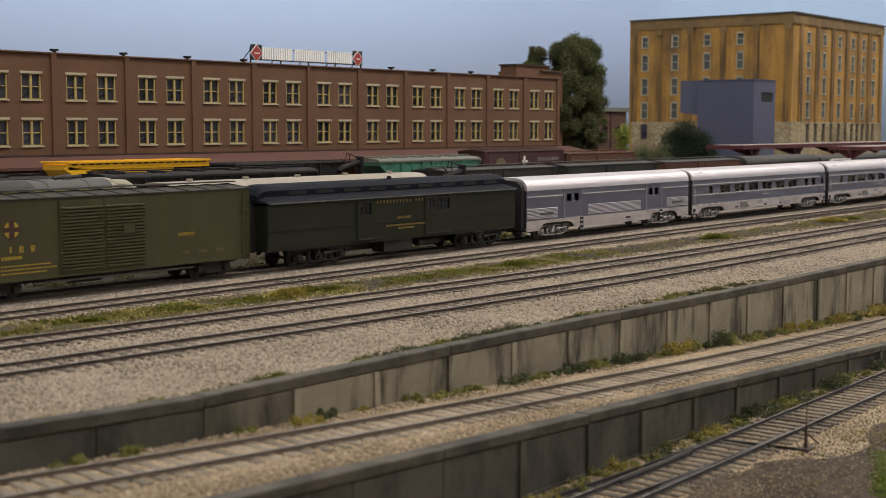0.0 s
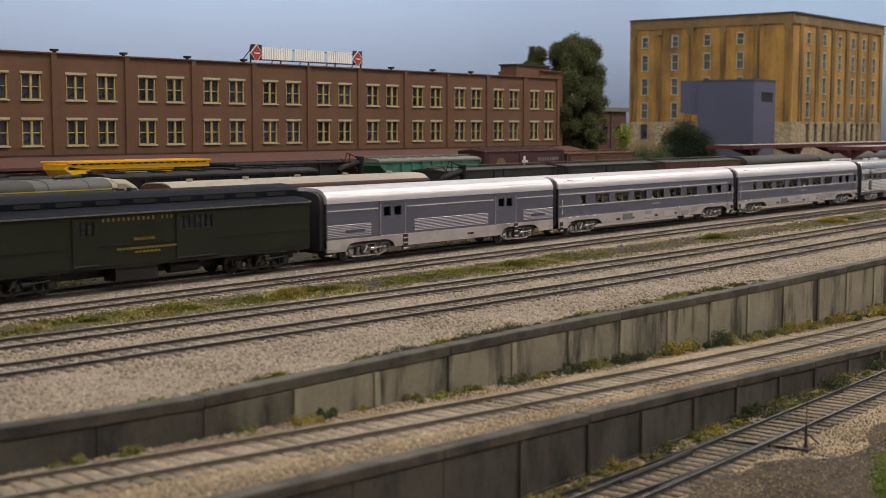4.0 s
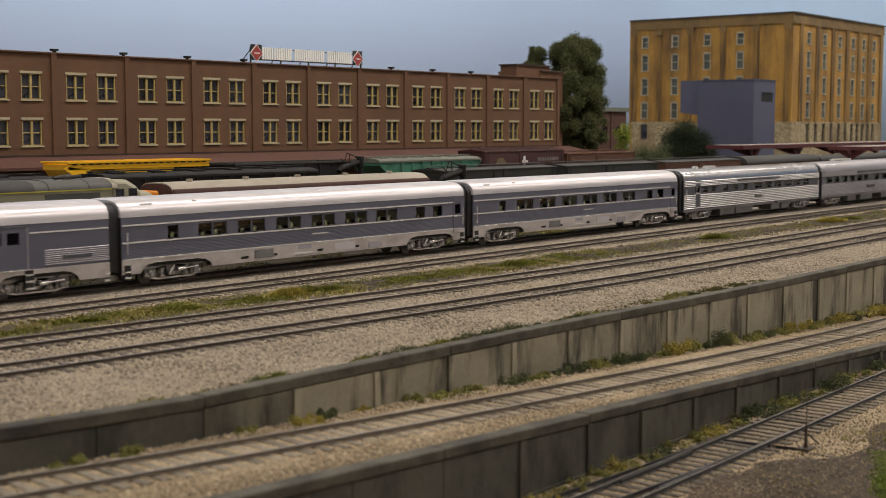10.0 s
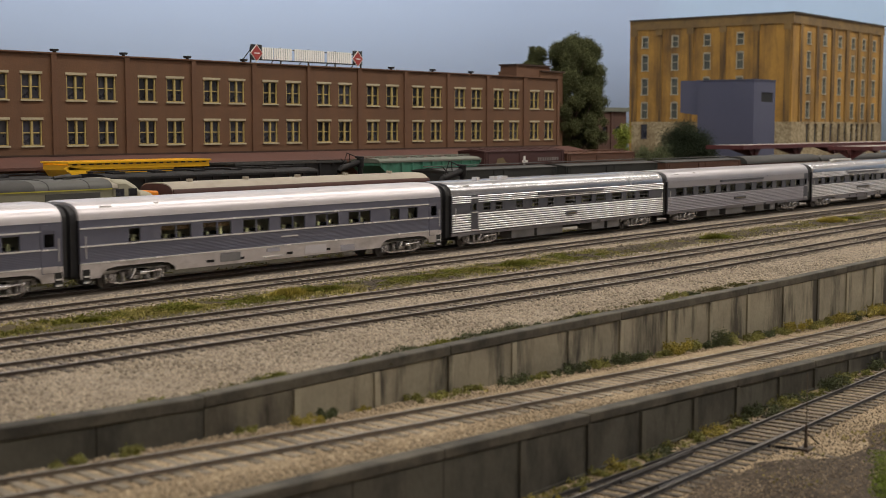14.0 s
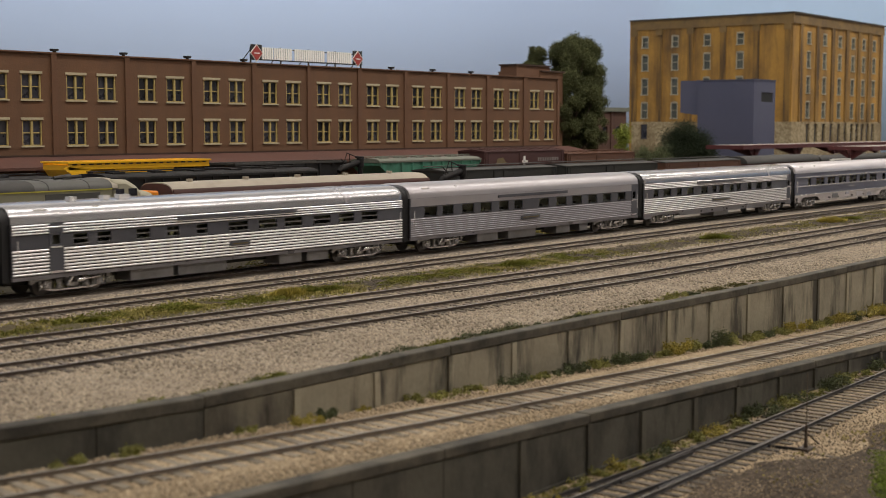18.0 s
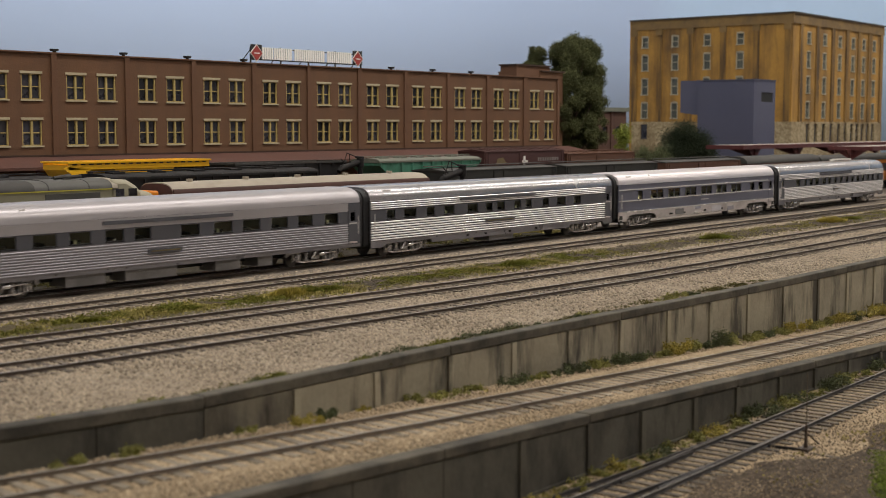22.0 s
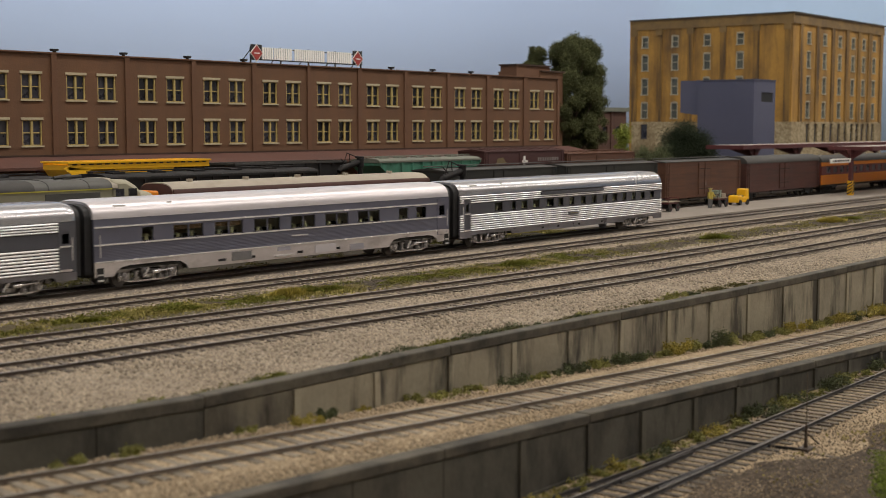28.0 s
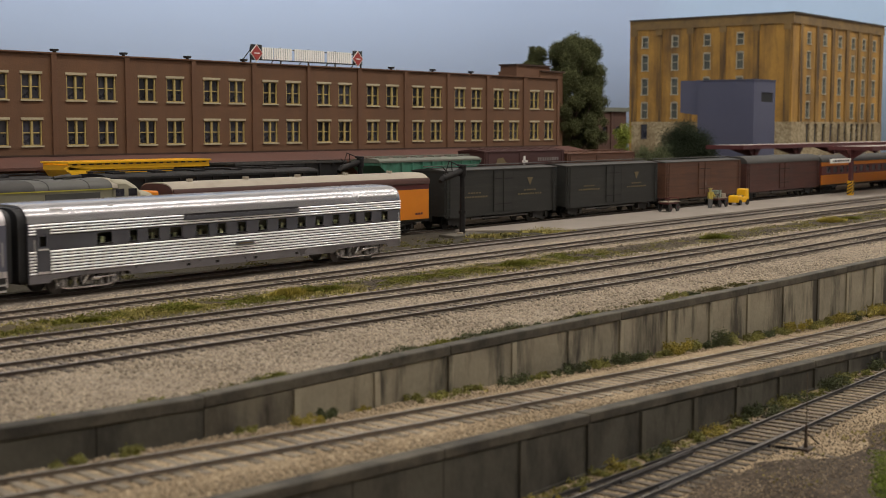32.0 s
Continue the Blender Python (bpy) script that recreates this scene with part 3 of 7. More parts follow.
def retaining_wall(label, joints, y, top, foot, cap_h, dark_to, bare_to, step):
    wall = thing("retaining_wall", label, "wall", kind="structure")
    for a, b in zip(joints, joints[1:]):
        lift = rnd.uniform(-0.03, 0.03)
        t0, t1, f0 = top(a), top(b), min(foot(a), foot(b)) - 0.3
        g = Geo().prism("y", [(a + 0.02, f0), (b - 0.02, f0), (b - 0.02, t1 - cap_h), (a + 0.02, t0 - cap_h)], y - 0.45 + lift * 0.5, y)
        part("panel", g, CONCRETE_DARK if a < dark_to else CONCRETE_MID if a < dark_to + 3.5 else CONCRETE, wall)
        g = Geo().prism("y", [(a - 0.13, f0), (a + 0.13, f0), (a + 0.13, t0 - cap_h), (a - 0.13, t0 - cap_h)], y - 0.53, y - 0.4)
        if a > bare_to:
            part("pilaster", g, CONCRETE_SOOT if a < dark_to else CONCRETE_PALE, wall)
        part("footing", Geo().prism("y", [(a + 0.15, f0), (b - 0.15, f0), (b - 0.15, foot(b) + step), (a + 0.15, foot(a) + step)], y - 0.52, y - 0.45 + min(lift * 0.5, 0)), CONCRETE_DARK if a < dark_to + 4 else CONCRETE, wall)
    k = 0
    while k < len(joints) - 1:
        j = min(k + rnd.choice((2, 3, 3)), len(joints) - 1)
        a, b, lift = joints[k], joints[j], rnd.uniform(-0.015, 0.015)
        mids = joints[k:j + 1]
        low = [(x, top(x) - cap_h + lift) for x in mids]
        high = [(x, top(x) + lift) for x in mids][::-1]
        low[0], low[-1], high[0], high[-1] = (a + 0.01, low[0][1]), (b - 0.01, low[-1][1]), (b - 0.01, high[0][1]), (a + 0.01, high[-1][1])
        part("cap", Geo().prism("y", low + high, y - 0.5, y + 0.03), CAPSTONE, wall, bevel=0.04)
        k = j
    return wall


retaining_wall("tall stained concrete retaining wall with dark coping and pilasters", JOINTS1, WALL1, lambda x: 0.06 - 0.15 * min(1, max(0, (x - 38) / 20)) + 0.045 * max(0, 23 - x), ramp_z, 0.34, 23.5, 25.0, -0.1)
retaining_wall("stained dark concrete retaining wall along the sunken track", JOINTS2, WALL2, lambda x: ramp_z(x) + 0.12, lambda x: -3.25, 0.3, 99.0, 29.0, 0.16)


# ---- tracks ----
RAIL_SHAPE = [(-0.055, -0.11), (0.055, -0.11), (0.018, -0.095), (0.018, -0.04), (0.034, -0.032), (0.034, 0.0), (-0.034, 0.0), (-0.034, -0.032), (-0.018, -0.04), (-0.018, -0.095)]
TIE_MESH = Geo().box(-0.12, 0.12, -1.3, 1.3, -0.29, -0.122).mesh("tie", TIE)
TIE_MESH_PALE = Geo().box(-0.12, 0.12, -1.3, 1.3, -0.29, -0.122).mesh("tie", TIE_PALE)
TIE_MESH_MID = Geo().box(-0.12, 0.12, -1.3, 1.3, -0.29, -0.122).mesh("tie", TIE_MID)
late = []


def track(label, yf, zf, x0, x1, near0, near1, ties=TIE_MESH, tie_mat=TIE, pitch=0.56, rail=RAIL):
    tr = thing("railway_track", label, "track", group="tracks")
    xs = np.linspace(x0, x1, int((x1 - x0) / 1.6))
    for off in (-0.7525, 0.7525):
        g = Geo().sweep([(x, yf(x) + off, zf(x)) for x in xs], RAIL_SHAPE)
        ra = part("rail", g, rail, tr)
        part("railhead", Geo().sweep([(x, yf(x) + off, zf(x)) for x in xs], [(-0.028, 0.0), (0.028, 0.0), (0.022, 0.008), (-0.022, 0.008)]), RAILHEAD, ra)
    rest = Geo()
    x = x0
    while x < x1:
        dx = rnd.uniform(-0.04, 0.04)
        slope = math.degrees(math.atan(yf(x + 0.5) - yf(x - 0.5)))
        if near0 <= x <= near1:
            late.append((ties, tr, (x + dx, yf(x) + rnd.uniform(-0.05, 0.05), zf(x) + rnd.uniform(-0.018, 0.006)), slope + rnd.uniform(-1.2, 1.2)))
        else:
            rest.box(x + dx - 0.12, x + dx + 0.12, yf(x) - 1.3, yf(x) + 1.3, zf(x) - 0.29, zf(x) - 0.122)
        x += pitch
    if rest.v:
        tagged(part("ties", rest, tie_mat, tr), kind="stuff")
    return tr


flat = lambda x: 0.0
Y_E, Z_E = curve_y(-26.071, -0.174, 0.521, 45, 20), lambda x: -1.971 - 0.042 * (x - 50)
Y_F = lambda x: -30.79 + 0.214 * (x - 45) / 20
Y_M, Y_N1, Y_N2, Y_N3, Z_N = 9.75, 14.3, 18.8, 23.3, 0.45
track("main track with dark rusty rails and ties", lambda x: 0.0, flat, -206, 300, 28, 112)
track("second track with dark rails in pale ballast", lambda x: Y_B, flat, -206, 300, 27, 110)
track("third track with rusty rails beside weeds", Y_C, flat, -20, 150, 24, 105)
track("outer track with rusty rails by pale ballast", Y_D, flat, -20, 150, 20, 95)
track("sunken track with pale weathered ties in tan gravel", Y_E, Z_E, 0, 96, 14, 75, TIE_MESH_PALE, TIE_PALE, rail=RAIL_PALE)
track("lowest track with pale ties in tan gravel", Y_F, lambda x: -3.0, 14, 96, 26, 66, TIE_MESH_MID, TIE_MID, rail=RAIL_STEEL)
track("station track behind the platform", lambda x: Y_M, flat, -40, 240, 1, 0)
for yy in (Y_N1, Y_N2, Y_N3):
    track("back yard track with dark rails", lambda x, yy=yy: yy, lambda x: Z_N, -40, 200, 1, 0)
single("back_yard_bed", Geo().prism("x", [(11.6, -0.4), (26, -0.4), (26, Z_N - 0.25), (12.2, Z_N - 0.25)], -50, 230), CINDER,
       "dark cinder bed under the back yard tracks", "ground", kind="structure")

# turnout: closure rails, frog and switch stand on the lowest track
sw = thing("turnout_rails", "diverging rails, frog and points of a turnout", "turnout")
div = lambda x: Y_F(x) + 0.0035 * max(0, 42.0 - x) ** 2
for off in (-0.7525, 0.7525):
    part("closure_rail", Geo().sweep([(x, div(x) + off + 0.07, -3.0) for x in np.linspace(18, 42.2, 26)], RAIL_SHAPE), RAIL_STEEL, sw)
for off in (-0.62, 0.62):
    part("guard_rail", Geo().sweep([(x, Y_F(x) + off, -3.0) for x in (33, 34.5, 36, 37.5)], RAIL_SHAPE), RAIL_STEEL, sw)
for x in (39.5, 40.2):
    part("head_tie", Geo().box(x - 0.14, x + 0.14, Y_F(x) - 3.3, Y_F(x) + 1.4, -3.33, -3.17), TIE, sw)
part("throw_rod", Geo().tube((39.85, Y_F(40) + 0.7, -3.12), (40.3, Y_F(40) - 1.95, -3.12), 0.05), STEEL_BLACK, sw)
ss_ = thing("switch_stand", "thin rusty iron switch stand with tall rod", "switch stand", 40.5, -32.75, -3.18)
part("base", Geo().box(-0.3, 0.3, -0.2, 0.2, -0.04, 0.1), RAIL, ss_)
part("stand", Geo().tube((0, 0, 0.1), (0, 0, 0.85), 0.07, 10, 0.035), RAIL, ss_)
part("lever", Geo().tube((0, 0, 0.6), (0.7, -0.15, 0.1), 0.03), RAIL, ss_)
part("rod", Geo().tube((0, 0, 0.8), (0, 0, 2.55), 0.02), RAIL_PALE, ss_)

# ---- platform ----
plat = thing("station_platform", "long grey concrete station platform with a tapered end", "platform", kind="structure")
g = Geo().prism("z", [(74.0, 7.6), (79.5, 1.95), (230, 1.95), (230, 8.15), (74.0, 8.15)], -0.3, -0.03)
part("slab", g, PAVING, plat, bevel=0.05)

# ---- brick express building ----
BAY, X_FIRST, N_BAY, Y_FRONT = 6.36, 43.45, 12, 30.0
Z_BRICK, Z_ROOF = 5.3, 12.35
bld = thing("express_building", "long red brick warehouse with cream sash windows", "building", 0, 0, 0)
ROWS = ((5.95, 7.72), (9.15, 10.93))
WIN_X = (1.05, 3.72)
WIN_W = 1.62


def win_frame():
    g = Geo()
    w, h, y0, y1 = WIN_W, 1.78, 0.04, 0.16
    g.box(0, 0.1, y0, y1, 0, h).box(w - 0.1, w, y0, y1, 0, h).box(0.1, w - 0.1, y0, y1, h - 0.07, h).box(0.1, w - 0.1, y0, y1, 0, 0.06)
    g.box(w / 2 - 0.08, w / 2 + 0.08, y0 - 0.02, y1, 0.06, h - 0.07)
    g.box(0.1, w / 2 - 0.08, y0 + 0.03, y1, h / 2 - 0.035, h / 2 + 0.035).box(w / 2 + 0.08, w - 0.1, y0 + 0.03, y1, h / 2 - 0.035, h / 2 + 0.035)
    return g


FRAME_ME = win_frame().mesh("window", CREAM)
PANE_ME = Geo().box(0.08, WIN_W - 0.08, 0.17, 0.2, 0.05, 1.73).mesh("pane", DARK_PANE)
LINTEL_ME = Geo().box(-0.08, WIN_W + 0.08, -0.06, 0.18, 1.78, 1.95).mesh("lintel", LINTEL)
SILL_ME = Geo().box(-0.08, WIN_W + 0.08, -0.1, 0.18, -0.11, 0.0).mesh("sill", LINTEL)
for i in range(N_BAY):
    x0 = X_FIRST + i * BAY
    g = holed(Geo(), "x", x0, x0 + BAY, Y_FRONT, Y_FRONT + 0.4, 4.2, Z_ROOF, [(x0 + u, x0 + u + WIN_W, a, b) for u in WIN_X for a, b in ROWS])
    part("wall_bay", g, BRICK, bld)
    part("pilaster", Geo().box(x0 - 0.22, x0 + 0.22, Y_FRONT - 0.13, Y_FRONT + 0.02, Z_BRICK, Z_ROOF - 0.02), BRICK_EDGE, bld)
    for a, b in ROWS:
        for u in WIN_X:
            wn = part("window", FRAME_ME, CREAM, bld, loc=(x0 + u, Y_FRONT, a))
            part("pane", PANE_ME, DARK_PANE, wn)
            part("lintel", LINTEL_ME, LINTEL, wn)
            part("sill", SILL_ME, LINTEL, wn)
XE = X_FIRST + N_BAY * BAY
part("pilaster", Geo().box(XE - 0.35, XE + 0.05, Y_FRONT - 0.13, Y_FRONT + 0.02, Z_BRICK, Z_ROOF - 0.02), BRICK_EDGE, bld)
part("end_wall", Geo().box(XE - 0.4, XE, Y_FRONT + 0.4, 42, 0, Z_ROOF), BRICK, bld)
part("end_wall", Geo().box(X_FIRST, X_FIRST + 0.4, Y_FRONT + 0.4, 42, 0, Z_ROOF), BRICK, bld)
part("back_wall", Geo().box(X_FIRST, XE, 42, 42.4, 0, Z_ROOF), BRICK, bld)
part("ground_floor_wall", Geo().box(X_FIRST, XE, Y_FRONT + 0.1, Y_FRONT + 0.4, -0.3, 4.2), BRICK_EDGE, bld)
part("floor_slab", Geo().box(X_FIRST + 0.4, XE - 0.4, Y_FRONT + 0.4, 42, 8.2, 8.5), BLACK, bld)
part("roof", Geo().box(X_FIRST + 0.4, XE - 0.4, Y_FRONT + 0.4, 42, Z_ROOF - 0.6, Z_ROOF - 0.35), TAR, bld)
part("coping", Geo().box(X_FIRST - 0.05, XE + 0.1, Y_FRONT - 0.16, Y_FRONT + 0.45, Z_ROOF, Z_ROOF + 0.1), BRICK_EDGE, bld)
part("belt_course", Geo().box(X_FIRST, XE, Y_FRONT - 0.17, Y_FRONT + 0.02, Z_BRICK - 0.12, Z_BRICK), DARK_TRIM, bld)
part("dock_roof", Geo().prism("x", [(Y_FRONT - 0.02, 5.05), (Y_FRONT - 0.02, 5.18), (26.6, 4.55), (26.6, 4.35)], X_FIRST, XE + 2), ROOF_RED, bld, "faded red sloping dock roof")
part("loading_dock", Geo().box(X_FIRST, XE + 2, 27.0, Y_FRONT, -0.3, 1.3), PAVING, bld)
for i in range(12):
    part("dock_post", Geo().box(X_FIRST + 3 + i * BAY, X_FIRST + 3.25 + i * BAY, 27.2, 27.45, 1.3, 4.45), CANOPY, bld)
part("penthouse", Geo().box(115.5, 121.75, 32.5, 34.6, 11.7, 13.75), BRICK_EDGE, bld)
part("penthouse_coping", Geo().box(115.35, 121.9, 32.35, 34.75, 13.75, 13.9), DARK_TRIM, bld)
part("rear_wing", Geo().box(XE, 124.2, 32.4, 38, 0, 13.2), BRICK, bld)
part("rear_wing_coping", Geo().box(XE + 0.005, 124.4, 32.2, 38.1, 13.2, 13.35), DARK_TRIM, bld)
for i, xv in enumerate((56.5, 62.5, 68.6, 74.5, 92.7, 98.7, 104.7)):
    vent = thing("roof_vent", "small dark metal roof vent on the parapet", "vent", xv, Y_FRONT + 0.3, Z_ROOF + 0.1, group="roof vents")
    part("stack", Geo().box(-0.08, 0.08, -0.08, 0.08, 0, 0.12), STEEL_BLACK, vent)
    part("hood", Geo().prism("y", [(-0.24, 0.16), (-0.13, 0.1), (0.13, 0.1), (0.24, 0.16), (0.24, 0.27), (-0.24, 0.27)], -0.2, 0.2), STEEL_BLACK, vent)

# roof sign: white block letters on an open frame, a red diamond at each end
sign = thing("roof_sign", "rooftop sign with white upright bars and red diamonds", "sign", 75.2, Y_FRONT + 0.15, Z_ROOF + 0.1)
for a in (0.0, 3.4, 6.7, 10.0, 13.3):
    part("post", Geo().box(a, a + 0.1, 0.1, 0.2, 0, 1.35), BLACK, sign)
    part("brace", Geo().tube((a + 0.05, 0.15, 1.1), (a + 0.05, 1.4, 0.0), 0.04), BLACK, sign)
part("lower_rail", Geo().box(0, 13.4, 0.08, 0.2, 0.24, 0.34), BLACK, sign)
part("upper_rail", Geo().box(0, 13.4, 0.12, 0.2, 1.16, 1.24), BLACK, sign)
xl = 1.25
for count in (7, 7, 6):
    for j in range(count):
        w = 0.2 if (count, j) == (7, 2) and xl < 4 else 0.42
        g = Geo().box(xl, xl + 0.16, 0.0, 0.08, 0.33, 1.3)
        if w > 0.3:
            g.box(xl + w - 0.16, xl + w, 0.0, 0.08, 0.33, 1.3)
        part("letter_bar", g, SIGN_WHITE, sign)
        # Black copy, shifted right and down, serves as the bar's dark shadow.
        part("letter_edge", Geo().add([(x_ + 0.1, y_ + 0.085, z_ - 0.03) for x_, y_, z_ in g.v], g.f), BLACK, sign)
        xl += w + 0.105
    xl += 0.28
for xd in (0.62, 12.85):
    part("diamond", Geo().prism("y", [(xd - 0.62, 0.8), (xd, 0.18), (xd + 0.62, 0.8), (xd, 1.42)], 0.0, 0.07), RED, sign)
    part("diamond_edge", Geo().prism("y", [(xd - 0.72, 0.8), (xd, 0.08), (xd + 0.72, 0.8), (xd, 1.52)], 0.03, 0.075), WHITE, sign)
    part("diamond_panel", Geo().box(xd - 0.62, xd + 0.62, 0.075, 0.1, 0.3, 1.5), BLACK, sign)
    part("diamond_bar", Geo().box(xd - 0.3, xd + 0.3, -0.02, 0.0, 0.76, 0.83), SIGN_WHITE, sign)

# ---- ochre factory ----
fac = thing("ochre_factory", "tall weathered ochre brick factory on a rubble stone base", "building")
FX0, FX1, FY0, FY1, FZ = 181.4, 216.4, 31.0, 57.4, 23.5
FROWS = [(19.4, 21.0), (15.9, 18.2), (12.2, 14.6), (8.6, 10.9)]


FRONT_X = [187.1, 192.9, 198.7, 203.9, 208.3, 212.7]
SIDE_Y = [55.2, 50.0, 44.6, 39.2]
fh = [(x - 0.75, x + 0.75, a, b) for x in FRONT_X for a, b in FROWS]
sh = [(y - 0.62, y + 0.62, a, b) for y in SIDE_Y for a, b in FROWS]
part("front_wall", holed(Geo(), "x", FX0, FX1, FY0, FY0 + 0.5, 8.0, FZ - 1.4, fh), OCHRE, fac)
part("side_wall", holed(Geo(), "y", FY0 + 0.5, FY1, FX0, FX0 + 0.5, 8.0, FZ - 1.4, sh), OCHRE, fac)
part("back_wall", Geo().box(FX0, FX1, FY1, FY1 + 0.5, -0.3, FZ), OCHRE, fac)
part("end_wall", Geo().box(FX1 - 0.5, FX1, FY0 + 0.5, FY1, -0.3, FZ - 1.4), OCHRE, fac)
part("cornice", Geo().box(FX0 - 0.2, FX1 + 0.2, FY0 - 0.2, FY0 + 0.5, FZ - 1.4, FZ), OCHRE_TOP, fac)
part("cornice", Geo().box(FX0 - 0.2, FX0 + 0.5, FY0 + 0.5, FY1 + 0.2, FZ - 1.4, FZ), OCHRE_TOP, fac)
part("coping", Geo().box(FX0 - 0.4, FX1 + 0.4, FY0 - 0.4, FY0 + 0.6, FZ, FZ + 0.2), TAR, fac)
part("coping", Geo().box(FX0 - 0.4, FX0 + 0.6, FY0 + 0.6, FY1 + 0.4, FZ, FZ + 0.2), TAR, fac)
part("roof", Geo().box(FX0 + 0.5, FX1 - 0.5, FY0 + 0.5, FY1, FZ - 1.2, FZ - 0.9), TAR, fac)
BASE_X = sorted(FRONT_X + [(a + b) / 2 for a, b in zip(FRONT_X, FRONT_X[1:])])
bh = [(x - 0.6, x + 0.6, 5.0, 7.7) for x in BASE_X]
part("stone_base", holed(Geo(), "x", FX0 - 0.1, FX1 + 0.1, FY0 - 0.12, FY0 + 0.5, -0.3, 8.0, bh), RUBBLE, fac, "rubble stone base wall")
part("stone_base", holed(Geo(), "y", FY0 + 0.5, FY1, FX0 - 0.12, FX0 + 0.5, -0.3, 8.0, [(54.6, 55.8, 5.3, 7.6)]), RUBBLE, fac, "rubble stone base wall")
for x in [184.2] + [(a + b) / 2 for a, b in zip(FRONT_X, FRONT_X[1:])] + [215.6]:
    part("pilaster", Geo().box(x - 0.55, x + 0.55, FY0 - 0.22, FY0, 8.0, FZ - 1.4), OCHRE_STAIN, fac)
for y in (57.0, 52.6, 47.3, 41.9, 36.6, 31.7):
    part("pilaster", Geo().box(FX0 - 0.22, FX0, y - 0.45, y + 0.45, 8.0, FZ - 1.4), OCHRE_STAIN, fac)
    part("corbel", Geo().box(FX0 - 0.35, FX0, y - 0.55, y + 0.55, FZ - 2.3, FZ - 1.4), OCHRE_TOP, fac)


def fac_window(kind, u, za, zb):
    g, s, pg, lg = Geo(), Geo(), Geo(), Geo()
    w = 0.75 if kind == "x" else 0.62
    def bx(gg, a, b, d0, d1, z0, z1):
        gg.box(u + a, u + b, FY0 + d0, FY0 + d1, z0, z1) if kind == "x" else gg.box(FX0 + d0, FX0 + d1, u + a, u + b, z0, z1)
    bx(g, -w, -w + 0.14, 0.0, 0.2, za, zb)
    bx(g, w - 0.14, w, 0.0, 0.2, za, zb)
    bx(g, -w + 0.14, w - 0.14, 0.05, 0.2, zb - 0.12, zb)
    bx(g, -w + 0.14, w - 0.14, 0.05, 0.2, (za + zb) / 2 - 0.06, (za + zb) / 2 + 0.06)
    bx(s, -w - 0.06, w + 0.06, -0.1, 0.2, za - 0.14, za)
    head = [(u - w - 0.02, zb)] + [(u - (w + 0.02) * math.cos(i * math.pi / 6), zb + 0.02 + 0.16 * math.sin(i * math.pi / 6)) for i in range(7)] + [(u + w + 0.02, zb)]
    lg.prism("y", head, FY0 - 0.05, FY0 + 0.2) if kind == "x" else lg.prism("x", head, FX0 - 0.05, FX0 + 0.2)
    bx(pg, -w + 0.05, w - 0.05, 0.22, 0.3, za, zb)
    wn = part("window", g, PALEFRAME, fac)
    part("sill", s, PALEFRAME, wn)
    part("lintel", lg, PALEFRAME, wn)
    part("pane", pg, GREYWIN, wn)


for za, zb in FROWS:
    for x in FRONT_X:
        fac_window("x", x, za, zb)
    for y in SIDE_Y:
        fac_window("y", y, za, zb)
for x in BASE_X:
    part("base_window", Geo().box(x - 0.6, x + 0.6, FY0 + 0.15, FY0 + 0.3, 5.0, 7.7), DARK_PANE, fac)
part("base_window", Geo().box(FX0 + 0.15, FX0 + 0.3, 54.6, 55.8, 5.3, 7.6), DARK_PANE, fac)

# ---- slate-blue shed with an overhanging chute ----
shed = thing("slate_blue_shed", "plain slate-blue sheet-metal shed with one dark window", "building", 154.6, 24.0, -0.3)
part("side_wall", Geo().box(0, 0.2, 0.2, 7.6, 0, 13.4), SLATE, shed)
part("front_wall", holed(Geo(), "x", 0, 6.2, 0, 0.2, 0, 13.4, [(2.1, 5.5, 10.7, 11.9)]), SLATE, shed)
part("end_wall", Geo().box(6.0, 6.2, 0.2, 7.6, 0, 13.4), SLATE, shed)
part("back_wall", Geo().box(0, 6.2, 7.6, 7.8, 0, 13.4), SLATE, shed)
part("roof", Geo().box(-0.1, 6.3, -0.1, 7.9, 13.4, 13.52), SLATE, shed)
part("chute", Geo().prism("x", [(7.8, 9.0), (10.8, 9.4), (10.8, 13.5), (7.8, 13.5)], 0.9, 5.0), SLATE, shed)
part("window", Geo().box(2.1, 5.5, 0.1, 0.14, 10.7, 11.9), BLACK, shed)

# ---- small brick hut behind the tree ----
hut = thing("brick_hut", "small dark red brick hut with a flat roof", "building", 136.9, 36, -0.3)
part("front_wall", holed(Geo(), "x", 0, 7.0, 0, 0.3, 0, 9.4, [(1.6, 2.6, 6.3, 7.6), (4.6, 5.6, 6.3, 7.6)]), HUT_BRICK, hut)
part("side_wall", Geo().box(0, 0.3, 0.3, 6, 0, 9.4), HUT_BRICK, hut)
part("end_wall", Geo().box(6.7, 7.0, 0.3, 6, 0, 9.4), HUT_BRICK, hut)
part("roof", Geo().box(-0.3, 7.3, -0.3, 6.3, 9.4, 9.9), GREEN_ROOF, hut)
for x in (1.6, 4.6):
    part("window", Geo().box(x, x + 1, 0.15, 0.2, 6.3, 7.6), DARK_PANE, hut)
    part("sill", Geo().box(x - 0.1, x + 1.1, -0.1, 0.2, 6.15, 6.3), LINTEL, hut)
    part("pilaster", Geo().box(x - 1.3, x - 0.8, -0.12, 0.0, 0, 9.4), HUT_BRICK, hut)

